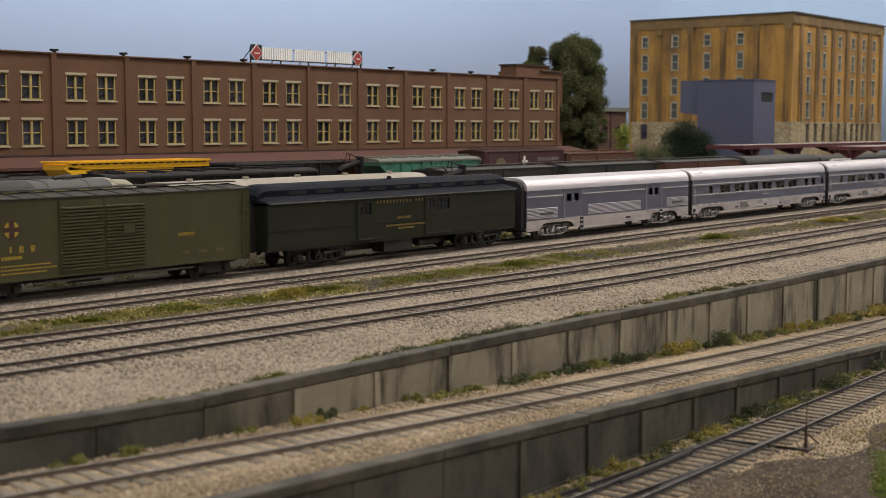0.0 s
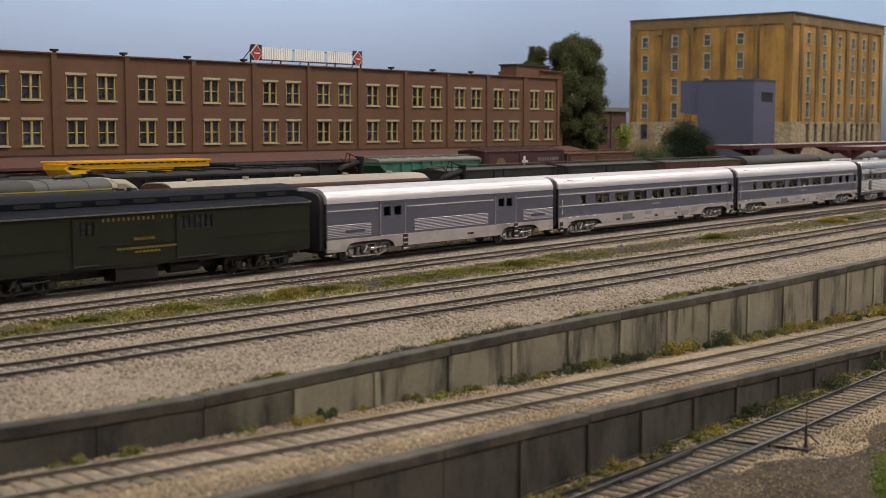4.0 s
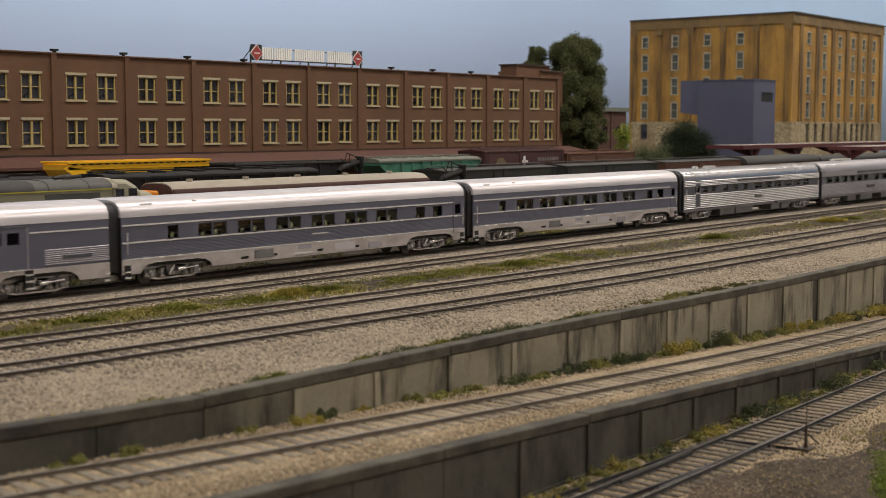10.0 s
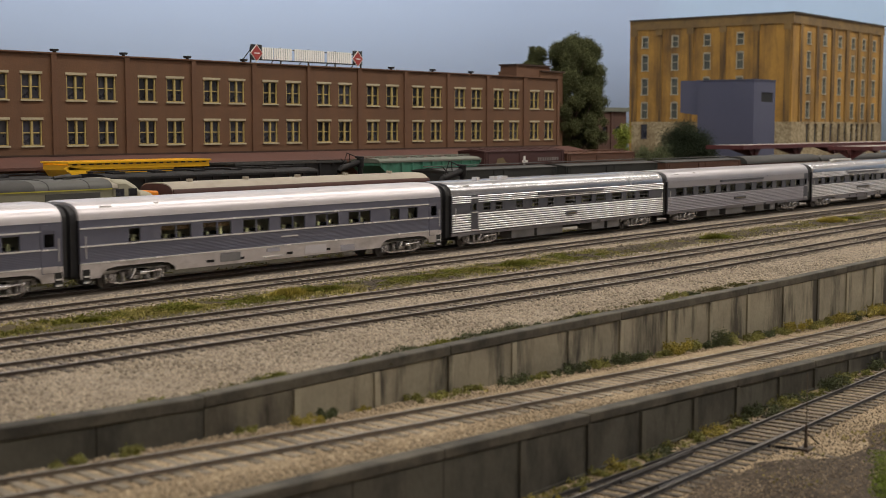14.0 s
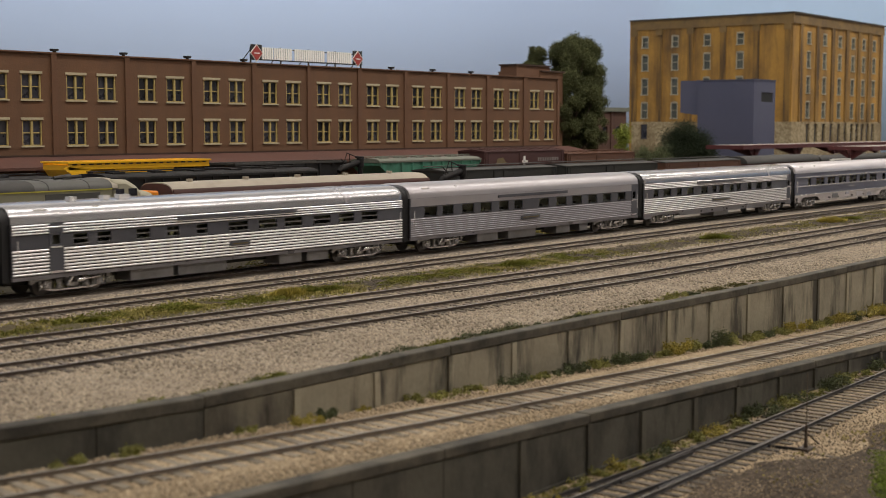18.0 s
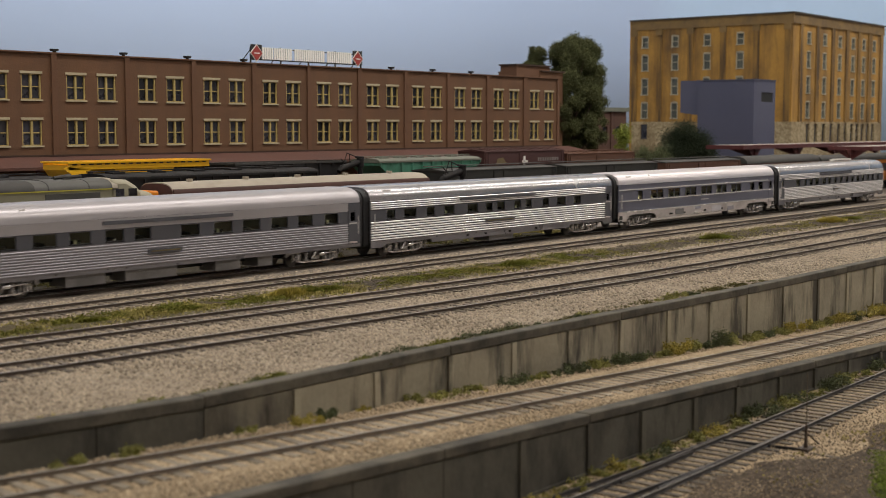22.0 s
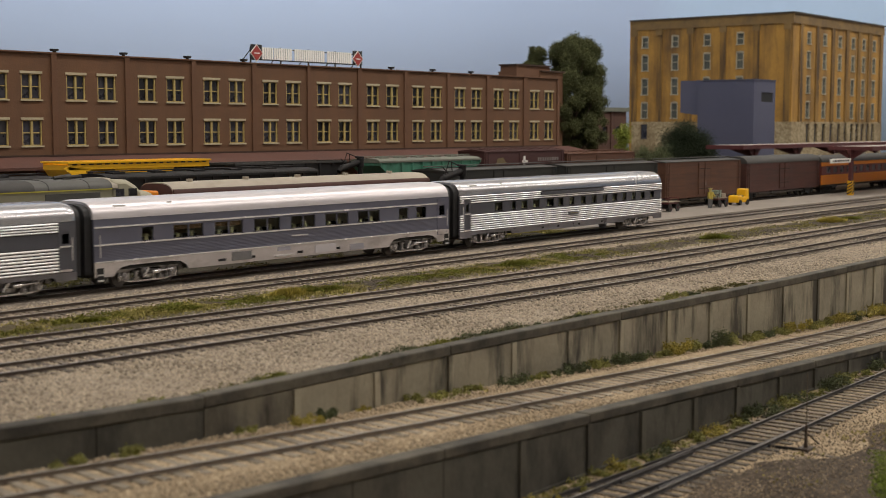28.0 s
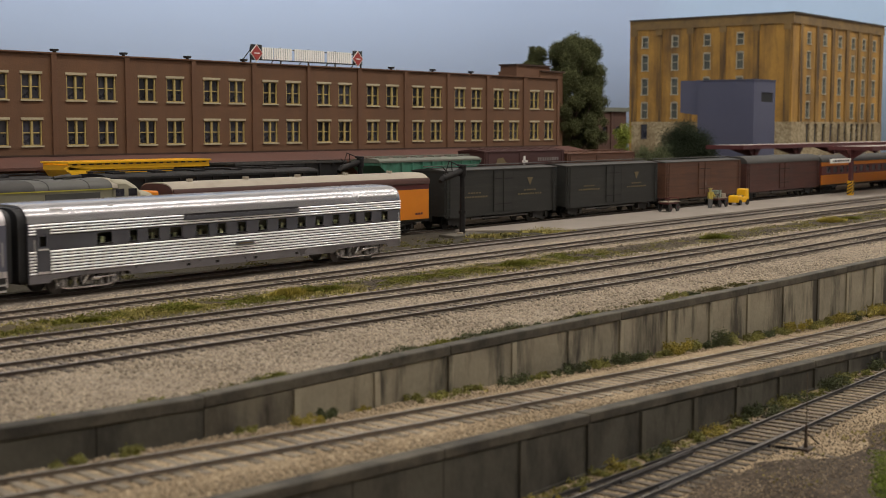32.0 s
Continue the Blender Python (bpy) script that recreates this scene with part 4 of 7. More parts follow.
# ---- rolling stock ----
def wheelset(parent, x, z=0.46, r=0.46, steel=None):
    g = Geo().tube((0, -0.6, 0), (0, 0.6, 0), 0.08, 8)
    for s in (-1, 1):
        g.tube((0, s * 0.68, 0), (0, s * 0.81, 0), r, 16).tube((0, s * 0.64, 0), (0, s * 0.68, 0), r + 0.03, 16)
        g.tube((0, s * 0.81, 0), (0, s * 1.0, 0), 0.1, 8)
        for i in range(3):
            a = i * 2.094
            g.tube((r * 0.6 * math.cos(a), s * 0.8, r * 0.6 * math.sin(a)), (r * 0.6 * math.cos(a), s * 0.83, r * 0.6 * math.sin(a)), 0.07, 6)
    return part("wheelset", g, steel or WHEEL, parent, loc=(x, 0, z))


WHEELSETS = []


def passenger_truck(car, x, material, base=2.74, axles=2):
    """Cast side frames with equalisers, journal boxes, springs, brake gear and bolster."""
    silver = material is TRUCK_SILVER
    shiny = CHROME if silver else material
    g = Geo()
    h = base / 2
    for s in (-1, 1):
        y0, y1 = sorted((s * 1.04, s * 1.12))
        g.prism("y", [(-h - 0.78, 0.6), (-h - 0.62, 0.52), (-h - 0.45, 0.66), (-h + 0.35, 0.7), (-0.6, 0.8), (0.6, 0.8), (h - 0.35, 0.7), (h + 0.45, 0.66), (h + 0.62, 0.52), (h + 0.78, 0.6), (h + 0.68, 0.88), (-h - 0.68, 0.88)], y0, y1)
        b0, b1 = sorted((s * 0.9, s * 1.2))
        g.prism("y", [(-0.42, 0.72), (-0.26, 0.34), (0.26, 0.34), (0.42, 0.72), (0.26, 0.72), (0.18, 0.5), (-0.18, 0.5), (-0.26, 0.72)], b0, b1)
    g.box(-0.25, 0.25, -1.0, 1.0, 0.55, 0.85)
    tr = part("truck", g, material, car, "", (x, 0, 0))
    lower = [(-h - 0.34, 0.5), (-h - 0.1, 0.3), (-h + 0.35, 0.2), (h - 0.35, 0.2), (h + 0.1, 0.3), (h + 0.34, 0.5), (h + 0.2, 0.53), (h - 0.02, 0.36), (h - 0.4, 0.275), (-h + 0.4, 0.275), (-h + 0.02, 0.36), (-h - 0.2, 0.53)]
    part("equaliser", Geo().prism("y", lower, -1.24, -1.15), shiny, tr)
    for k in range(axles):
        xx = -h + base * k / (axles - 1)
        part("journal_box", Geo().prism("y", [(xx - 0.15, 0.32), (xx + 0.15, 0.32), (xx + 0.17, 0.6), (xx + 0.08, 0.68), (xx - 0.08, 0.68), (xx - 0.17, 0.6)], -1.28, -1.05).tube((xx, -1.27, 0.46), (xx, -1.34, 0.46), 0.11, 12), material, tr)
        part("pedestal", Geo().box(xx - 0.3, xx - 0.22, -1.2, -1.08, 0.28, 0.68).box(xx + 0.22, xx + 0.3, -1.2, -1.08, 0.28, 0.68), material, tr)
        part("brake_hanger", Geo().tube((xx + 0.44, -1.16, 0.75), (xx + 0.38, -1.16, 0.3), 0.035, 6), TRUCK_BLACK, tr)
        WHEELSETS.append(wheelset(tr, xx, steel=WHEEL if silver else WHEEL_DARK))
    for xx in (-h * 0.52, h * 0.52):
        part("spring", Geo().tube((xx, -1.19, 0.3), (xx, -1.19, 0.4), 0.15, 10).tube((xx, -1.19, 0.4), (xx, -1.19, 0.66), 0.09, 10).tube((xx, -1.19, 0.66), (xx, -1.19, 0.72), 0.15, 10), material, tr)
    part("brake_cylinder", Geo().tube((h * 0.1, -1.3, 0.6), (h * 0.38, -1.3, 0.61), 0.11, 10).tube((h * 0.38, -1.3, 0.61), (h * 0.9, -1.3, 0.66), 0.045, 8).tube((h * 0.9, -1.3, 0.66), (h * 1.0, -1.3, 0.66), 0.075, 8), shiny, tr)
    part("damper", Geo().tube((-h * 0.26, -1.3, 0.4), (-h * 0.04, -1.3, 0.84), 0.055, 8).tube((-h * 0.2, -1.3, 0.52), (-h * 0.08, -1.3, 0.76), 0.085, 8), shiny, tr)
    return tr


def freight_truck(car, x, material=None):
    g = Geo()
    for s in (-1, 1):
        y0, y1 = (s * 0.98, s * 1.12) if s > 0 else (s * 1.12, s * 0.98)
        g.prism("y", [(-1.15, 0.42), (-0.6, 0.42), (-0.35, 0.22), (0.35, 0.22), (0.6, 0.42), (1.15, 0.42), (1.1, 0.68), (0.4, 0.82), (-0.4, 0.82), (-1.1, 0.68)], y0, y1)
        for xx in (-0.85, 0.85):
            j0, j1 = (s * 1.0, s * 1.24) if s > 0 else (s * 1.24, s * 1.0)
            g.box(xx - 0.17, xx + 0.17, j0, j1, 0.3, 0.62)
    g.box(-0.2, 0.2, -1.0, 1.0, 0.5, 0.8)
    tr = part("truck", g, material or TRUCK_BLACK, car, "", (x, 0, 0))
    for xx in (-0.85, 0.85):
        WHEELSETS.append(wheelset(tr, xx, 0.42, 0.42, WHEEL_DARK))
    return tr


def arch(width, eave, top, n=14, power=0.62, lift=0.9):
    """A car roof's cross-section."""
    pts = []
    for i in range(n + 1):
        a = math.pi * i / n
        c0, s0 = math.cos(a), math.sin(a)
        pts.append((width * math.copysign(abs(c0) ** power, c0), eave + (top - eave) * s0 ** lift))
    return pts


def ribs(g, x0, x1, y, z0, z1, count, depth=0.07, fill=0.9):
    """Fluting: a row of half-round ribs on a backing, looking towards -y."""
    step = (z1 - z0) / count
    out = [(y + 0.06, z0), (y, z0)]
    for i in range(count):
        m = z0 + step * (i + 0.5)
        for a in (0.0, 0.2, 0.4, 0.6, 0.8, 1.0):
            out.append((y - depth * math.sin(a * math.pi) ** 0.8 if 0 < a < 1 else y, m + step * fill * (a - 0.5)))
    out += [(y, z1), (y + 0.06, z1)]
    return g.prism("x", out, x0, x1)


def side_holes(g, x0, x1, z0, z1, zw0, zw1, spans, y0=-1.5, y1=-1.42):
    return holed(g, "x", x0, x1, y0, y1, z0, z1, [(a, b, zw0, zw1) for a, b in spans])


def coupler(car, x, s):
    part("coupler", Geo().box(min(x, x + s * 0.5), max(x, x + s * 0.5), -0.12, 0.12, 0.6, 0.95), TRUCK_BLACK, car)


def wheel_arch(c, r, z0, z1):
    """The rounded cut above a truck, from one side of it to the other."""
    return [(c - r * math.cos(i * math.pi / 10), z0 + (z1 - z0) * min(1.0, 1.45 * math.sin(i * math.pi / 10))) for i in range(11)]


def streamliner(label, x0, x1, spans, door, style, zw, plate=None, board=None, vents=(), blind=(), tail=False, boxes=(), skirt=False, split=False):
    car = thing("passenger_car", label, "train car", group="passenger train")
    smooth = style == "smooth"
    eave = 3.2
    base = 1.27 if smooth else 0.95
    # roof with rolled ends
    prof = arch(1.52, eave, 4.03, power=0.55)
    if smooth:
        fine_ = arch(1.52, eave, 4.03, 84, power=0.55)
        prof = [(y * (0.996 if i % 2 else 1.0), z - (0.005 if i % 2 else 0.0)) for i, (y, z) in enumerate(fine_)]
    g = Geo()
    ends = [(x0, 0.93), (x0 + 0.12, 0.98), (x0 + 0.35, 1.0), (x1 - 0.35, 1.0), (x1 - 0.12, 0.98), (x1, 0.93)]
    n = len(prof)
    for xx, k in ends:
        g.v += [(xx, y * (0.5 + 0.5 * k), eave + (z - eave) * k) for y, z in prof]
    g.f = [(i * n + j, i * n + j + 1, (i + 1) * n + j + 1, (i + 1) * n + j) for i in range(len(ends) - 1) for j in range(n - 1)]
    m = (len(ends) - 1) * n
    g.f += [tuple(range(n))[::-1], tuple(range(m, m + n))] + [(i * n, (i + 1) * n, (i + 2) * n - 1, (i + 1) * n - 1) for i in range(len(ends) - 1)]
    roof = part("roof", g, {"smooth": SILVER, "dull": DULL_ROOF, "fluted": ROOF_STEEL}[style], car, "silver roof")
    for xv, w in vents:
        part("roof_vent", Geo().box(xv - w / 2, xv + w / 2, -0.55, -0.2, 3.96, 4.2), BRIGHT, roof)
    part("roof_hatch", Geo().box(x0 + 1.2, x0 + 1.85, -1.36, -0.95, 3.5, 3.78), BRIGHT, roof)
    part("roof_hatch", Geo().box(x0 + 4.3, x0 + 4.55, -1.32, -0.95, 3.55, 3.82), BRIGHT, roof)
    for xx in (x0 + 0.25, x1 - 0.25):
        part("grab_iron", Geo().tube((xx, -1.6, 1.5), (xx, -1.6, 2.5), 0.025, 6), BRIGHT, car)
    # sides
    every = list(spans) + [(door[0] + 0.12, door[1] - 0.12)] if door else list(spans)
    zd = (zw[0], zw[1])
    side_mat = CARGREY if smooth else CARGREY2
    part("side", side_holes(Geo(), x0, x1, base, eave, *zd, every), side_mat, car, "grey near side")
    part("side", holed(Geo(), "x", x0, x1, 1.42, 1.5, base, eave, [(a, b, *zd) for a, b in spans]), side_mat, car)
    for a, b in every:
        part("window", Geo().box(a - 0.03, b + 0.03, -1.455, -1.44, zw[0] - 0.03, zw[1] + 0.03), PANE, car, "dark tinted window pane")
        part("window_rim", Geo().box(a - 0.05, b + 0.05, -1.515, -1.5, zw[0] - 0.06, zw[0] - 0.01), STEEL_BLACK, car)
        if b - a > 1.5:
            part("mullion", Geo().box((a + b) / 2 - 0.04, (a + b) / 2 + 0.04, -1.5, -1.46, *zw), CARGREY, car)
    if split:
        for a, b in spans:
            part("sash_bar", Geo().box(a, b, -1.49, -1.46, (zw[0] + zw[1]) / 2 - 0.03, (zw[0] + zw[1]) / 2 + 0.03).box(a - 0.03, b + 0.03, -1.52, -1.47, zw[0] - 0.05, zw[0]), BOX_GREY, car)
    if smooth:
        for z in (2.83, 2.04, 1.27):
            part("trim_strip", Geo().box(x0 + 0.02, (door[0] if door else x1) - 0.02, -1.54, -1.5, z - 0.035, z + 0.035), BRIGHT, car, "bright metal trim strip")
        part("fluting", ribs(Geo(), x0 + 0.05, (door[0] if door else x1) - 0.05, -1.5, 1.31, 2.0, 10, 0.006), CARGREY, car)
        part("badge", Geo().box(x0 + 12.2, x0 + 13.4, -1.53, -1.51, 1.68, 1.75), BRIGHT, car, "thin bright badge")
    else:
        fl = STAINLESS if style == "fluted" else DULL_FLUTE
        dep, nn = (0.05, 8) if style == "fluted" else (0.03, 9)
        f0, f1 = (x0 + 0.02, x1 - 0.02)
        segs = [(f0, f1)]
        if door:
            segs = [(f0, door[0] - 0.03), (door[1] + 0.03, f1)]
        segs = [s for s in segs if s[1] - s[0] > 0.3]
        for a, b in segs:
            if style == "dull":
                part("letterboard", Geo().box(a, b, -1.53, -1.5, zw[1] + 0.06, eave - 0.01), DULL_ROOF, car, "smooth silver letterboard")
            for z0, z1, k in ((0.98, zw[0] - 0.12, nn), (zw[1] + 0.06, eave - 0.02, 4))[:1 if style == "dull" else 2]:
                step = (z1 - z0) / k
                for i in range(k):
                    zc = z0 + step * (i + 0.5)
                    if board and z0 > 2 and 2.93 < zc < 3.12 and a < board[0]:
                        pieces = ((a, board[0] - 0.03), (board[1] + 0.03, b))
                    else:
                        pieces = ((a, b),)
                    for p, q in pieces:
                        if q - p > 0.2:
                            part("flute", ribs(Geo(), p, q, -1.505, zc - step * 0.37, zc + step * 0.37, 1, dep, 1.0), fl, car)
                # Darker sheet behind the ribs stands in for the shade between them.
                part("flute_backing", Geo().box(a, b, -1.51, -1.5, z0 - 0.02, z1 + 0.02), FLUTE_SHADE if style == "fluted" else DULL_SHADE, car)
    if door:
        part("door", holed(Geo(), "x", door[0], door[1], -1.53, -1.49, 1.0, eave - 0.1, [(door[0] + 0.16, door[1] - 0.16, zw[0] + 0.04, zw[1] + 0.12)]), CARGREY if smooth else CARGREY2, car, "grey vestibule door")
        part("door_bar", Geo().box(door[0] + 0.06, door[1] - 0.06, -1.56, -1.53, zw[0] - 0.12, zw[0] - 0.05), BRIGHT, car)
        part("kick_plate", Geo().box(door[0] + 0.04, door[1] - 0.04, -1.55, -1.53, 1.02, 1.3 if smooth else 1.12), SILVER_SKIRT, car)
    if board:
        part("vent_board", Geo().box(board[0], board[1], -1.6, -1.5, 2.93, 3.1), CARGREY2, car, "long dark grey board under the roof")
    if plate:
        part("name_plate", Geo().box(plate[0], plate[1], -1.6, -1.5, 1.48, 1.68), CARGREY2, car, "dark name plate")
        part("plate_bar", Geo().box(plate[0] + 0.15, plate[1] - 0.15, -1.61, -1.6, 1.55, 1.61), LETTER_DIM, car)
    # skirts, ends, underframe
    t0, t1 = x0 + 3.2, x1 - 3.2
    if smooth:
        edge = [(x0, 0.6)] + wheel_arch(t0, 2.15, 0.6, 1.04) + wheel_arch(t1, 2.15, 0.6, 1.04) + [(x1, 0.6)]
        part("skirt", Geo().prism("y", edge + [(x1, 1.27), (x0, 1.27)], -1.52, -1.46), SILVER_SKIRT, car, "silver lower skirt")
        part("arch_lining", Geo().box(t0 - 2.1, t0 + 2.1, -1.3, -1.2, 0.88, 1.2).box(t1 - 2.1, t1 + 2.1, -1.3, -1.2, 0.88, 1.2), TRUCK_BLACK, car)
        for a, w, z0_, z1_, mm in ((x0 + 8.1, 1.3, 0.74, 1.16, BOX_GREY), (x0 + 11.2, 0.9, 1.0, 1.2, GREY_FLUTE), (x0 + 13.9, 1.6, 0.7, 1.12, SILVER), (x0 + 16.6, 1.1, 0.66, 0.98, GREY_FLUTE)):
            part("skirt_panel", Geo().prism("x", [(-1.52, z0_), (-1.555, z0_), (-1.528, z1_), (-1.52, z1_)], a, a + w), mm, car)
        part("step_bar", Geo().box(x0 + 11.0, x0 + 12.2, -1.6, -1.52, 0.72, 0.78), BRIGHT, car, "bright step bar")
        for a, w in ((x0 + 7.2, 0.5), (x0 + 9.4, 0.25), (x0 + 12.6, 0.4), (x0 + 15.5, 0.3)):
            part("skirt_hatch", Geo().box(a, a + w, -1.54, -1.52, 0.78, 0.9), STEEL_BLACK, car)
        for a in (x0 + 0.12, x1 - 0.42):
            part("step_well", Geo().box(a - 0.03, a + 0.35, -1.535, -1.4, 0.4, 1.02), BLACK, car)
            part("step", Geo().box(a, a + 0.32, -1.6, -1.36, 0.42, 0.5).box(a, a + 0.32, -1.58, -1.36, 0.68, 0.75), BRIGHT, car)
    else:
        part("side_sill", Geo().box(x0, x1, -1.5, -1.44, 0.8, 0.97), SKIRT_GREY, car)
        if skirt:
            edge = [(x0, 0.62)] + wheel_arch(t0, 2.15, 0.62, 0.96) + wheel_arch(t1, 2.15, 0.62, 0.96) + [(x1, 0.62)]
            part("skirt", Geo().prism("y", edge + [(x1, 0.98), (x0, 0.98)], -1.52, -1.45), SKIRT_GREY, car, "smooth grey steel skirt")
            for a in (x0 + 8.6, x0 + 10.4, x0 + 12.9, x0 + 15.8):
                part("skirt_hatch", Geo().box(a, a + 0.22, -1.535, -1.52, 0.74, 0.86), STEEL_BLACK, car)
        for a, b in boxes:
            part("equipment_box", Geo().box(a, b, -1.38, -0.2, 0.3, 0.86), BOX_GREY, car)
    part("underframe", Geo().box(x0, x1, -1.4, 1.4, 0.86, 0.98), TRUCK_BLACK, car)
    part("centre_sill", Geo().box(x0 + 0.3, x1 - 0.3, -0.4, 0.4, 0.5, 0.86), TRUCK_BLACK, car)
    part("floor", Geo().box(x0 + 0.1, x1 - 0.1, -1.4, 1.4, 1.25, 1.32), STEEL_BLACK, car)
    for xx, s in ((x0, 1), (x1, -1)):
        a, b = sorted((xx, xx + s * 0.08))
        part("end_wall", Geo().box(a, b, -1.42, 1.42, 0.95, eave), SILVER_SKIRT if tail and s < 0 else STEEL_BLACK, car)
        if not (tail and s < 0):
            a, b = sorted((xx, xx - s * 0.36))
            part("diaphragm", Geo().prism("x", [(-1.3, 0.75), (1.3, 0.75)] + arch(1.32, 3.2, 3.86, power=0.5), a, b), DIAPHRAGM, car, "black rubber diaphragm")
        coupler(car, xx, -s)
    if tail:
        part("end_door", Geo().box(x1, x1 + 0.03, -0.45, 0.45, 1.1, 3.0), STEEL_BLACK, car)
        for s in (-1, 1):
            part("tail_light", Geo().tube((x1, s * 1.15, 2.9), (x1 + 0.08, s * 1.15, 2.9), 0.12, 10), RED, car)
    part("corridor_wall", Geo().box(x0 + 0.2, x1 - 0.2, 0.35 if smooth else -0.45, 0.4 if smooth else -0.4, 1.32, eave), COMPARTMENT, car)
    # seats by the windows
    k = 0
    for a, b in spans:
        for xx in np.arange(a + 0.3, b - 0.1, 0.85):
            k += 1
            part("seat", Geo().box(xx, xx + 0.45, -1.25, -0.75, 1.32, zw[0] + 0.12), SEAT_DARK, car)
            if smooth or tail or k % 4 == 0:
                part("headrest", Geo().box(xx + 0.04, xx + 0.22, -1.3, -1.0, 2.0, zw[0] + (0.26 if k % 2 else 0.18)), SEAT, car, "pale yellow headrest")
    if smooth:
        for a, b in spans[1:3]:
            part("window_shade", Geo().box(a + 0.05, b - 0.05, -1.40, -1.38, zw[1] - 0.22, zw[1] + 0.05), SEAT_RUST, car, "tan window shade")
    for tx in (t0, t1):
        passenger_truck(car, tx, TRUCK_SILVER)
    return car


def baggage_silver():
    x0, x1 = 0.45, 21.75
    car = thing("baggage_car", "silver and grey streamlined baggage car with two doors", "train car", group="passenger train")
    prof = arch(1.52, 3.2, 4.03, power=0.55)
    part("roof", Geo().prism("x", prof, x0, x1), SILVER, car, "silver roof")
    for a in (5.2, 9.5, 17.0):
        part("roof_hatch", Geo().box(a, a + 0.4, -1.0, -0.7, 3.75, 3.95), SILVER_SKIRT, car)
    doors = [(4.7, 6.75), (15.4, 17.5)]
    wins = [(4.95, 5.55), (5.85, 6.45), (15.7, 16.3), (16.55, 17.15)]
    part("side", side_holes(Geo(), x0, x1, 1.2, 3.2, 2.36, 2.86, wins), CARGREY, car, "grey near side")
    part("side", Geo().box(x0, x1, 1.42, 1.5, 1.2, 3.2), CARGREY, car)
    for a, b in doors:
        part("door", holed(Geo(), "x", a, b, -1.55, -1.5, 1.28, 3.05, [(p, q, 2.36, 2.86) for p, q in wins if a < p < b]), CARGREY, car, "grey sliding baggage door")
        part("door_frame", Geo().box(a - 0.06, a, -1.57, -1.5, 1.28, 3.06).box(b, b + 0.06, -1.57, -1.5, 1.28, 3.06), GREY_FLUTE, car)
        part("door_rail", Geo().box(a - 0.1, b + 0.1, -1.58, -1.5, 3.06, 3.12), CARGREY2, car)
        part("threshold", Geo().box(a, b, -1.58, -1.5, 1.24, 1.29), BRIGHT, car)
        part("step_well", Geo().box(b - 0.12, b + 0.3, -1.54, -1.4, 0.4, 1.24), BLACK, car)
        part("step", Geo().box(b - 0.1, b + 0.28, -1.58, -1.4, 0.42, 0.5).box(b - 0.1, b + 0.28, -1.57, -1.4, 0.72, 0.8).box(b - 0.1, b + 0.28, -1.56, -1.4, 1.0, 1.08), BRIGHT, car)
    for a, b in wins:
        part("window", Geo().box(a - 0.02, b + 0.02, -1.47, -1.46, 2.34, 2.88), PANE, car, "dark window pane")
    for a, b in ((x0 + 0.03, 4.5), (6.95, 15.2), (17.7, x1 - 0.03)):
        part("trim_strip", Geo().box(a, b, -1.53, -1.5, 2.78, 2.84), BRIGHT, car, "bright metal trim strip")
    for a, b in ((x0 + 0.03, 3.95), (7.65, 14.65), (18.4, x1 - 0.03)):
        part("fluting", ribs(Geo(), a, b, -1.5, 1.36, 2.05, 8, 0.03), GREY_FLUTE, car, "grey fluted panel")
    for a in (1.9, 19.3):
        part("name_plate", Geo().box(a, a + 1.5, -1.56, -1.5, 1.62, 1.76), CARGREY2, car)
    part("skirt", Geo().prism("y", [(x0, 0.6)] + wheel_arch(3.9, 2.05, 0.6, 1.06) + wheel_arch(18.1, 2.05, 0.6, 1.06) + [(x1, 0.6), (x1, 1.27), (x0, 1.27)], -1.52, -1.46), SILVER_SKIRT, car, "silver lower skirt")
    part("skirt_hatch", Geo().box(12.6, 13.2, -1.54, -1.52, 0.86, 0.96), STEEL_BLACK, car)
    part("floor", Geo().box(x0, x1, -1.42, 1.42, 0.9, 1.25), TRUCK_BLACK, car)
    part("centre_sill", Geo().box(x0 + 0.4, x1 - 0.4, -0.4, 0.4, 0.5, 0.9), TRUCK_BLACK, car)
    for xx, s in ((x0, 1), (x1, -1)):
        a, b = sorted((xx, xx + s * 0.08))
        part("end_wall", Geo().box(a, b, -1.42, 1.42, 0.95, 3.2), STEEL_BLACK, car)
        a, b = sorted((xx, xx - s * 0.36))
        part("diaphragm", Geo().prism("x", [(-1.3, 0.75), (1.3, 0.75)] + arch(1.32, 3.2, 3.86, power=0.5), a, b), DIAPHRAGM, car)
        coupler(car, xx, -s)
        part("step", Geo().box(min(xx, xx + s * 0.32) + 0.02, max(xx, xx + s * 0.32), -1.56, -1.36, 0.42, 0.5).box(min(xx, xx + s * 0.32) + 0.02, max(xx, xx + s * 0.32), -1.54, -1.36, 0.72, 0.78), BRIGHT, car)
    for tx in (3.9, 18.1):
        passenger_truck(car, tx, TRUCK_SILVER)
    return car


def bars(parent, name, x0, x1, y, z0, z1, count, material, rr):
    """Unreadable lettering: a line of small bars."""
    w = (x1 - x0) / count
    g = Geo()
    for i in range(count):
        g.box(x0 + i * w + 0.15 * w, x0 + (i + rr.uniform(0.7, 0.95)) * w, y - 0.012, y, z0, z1)
    return part(name, g, material, parent)


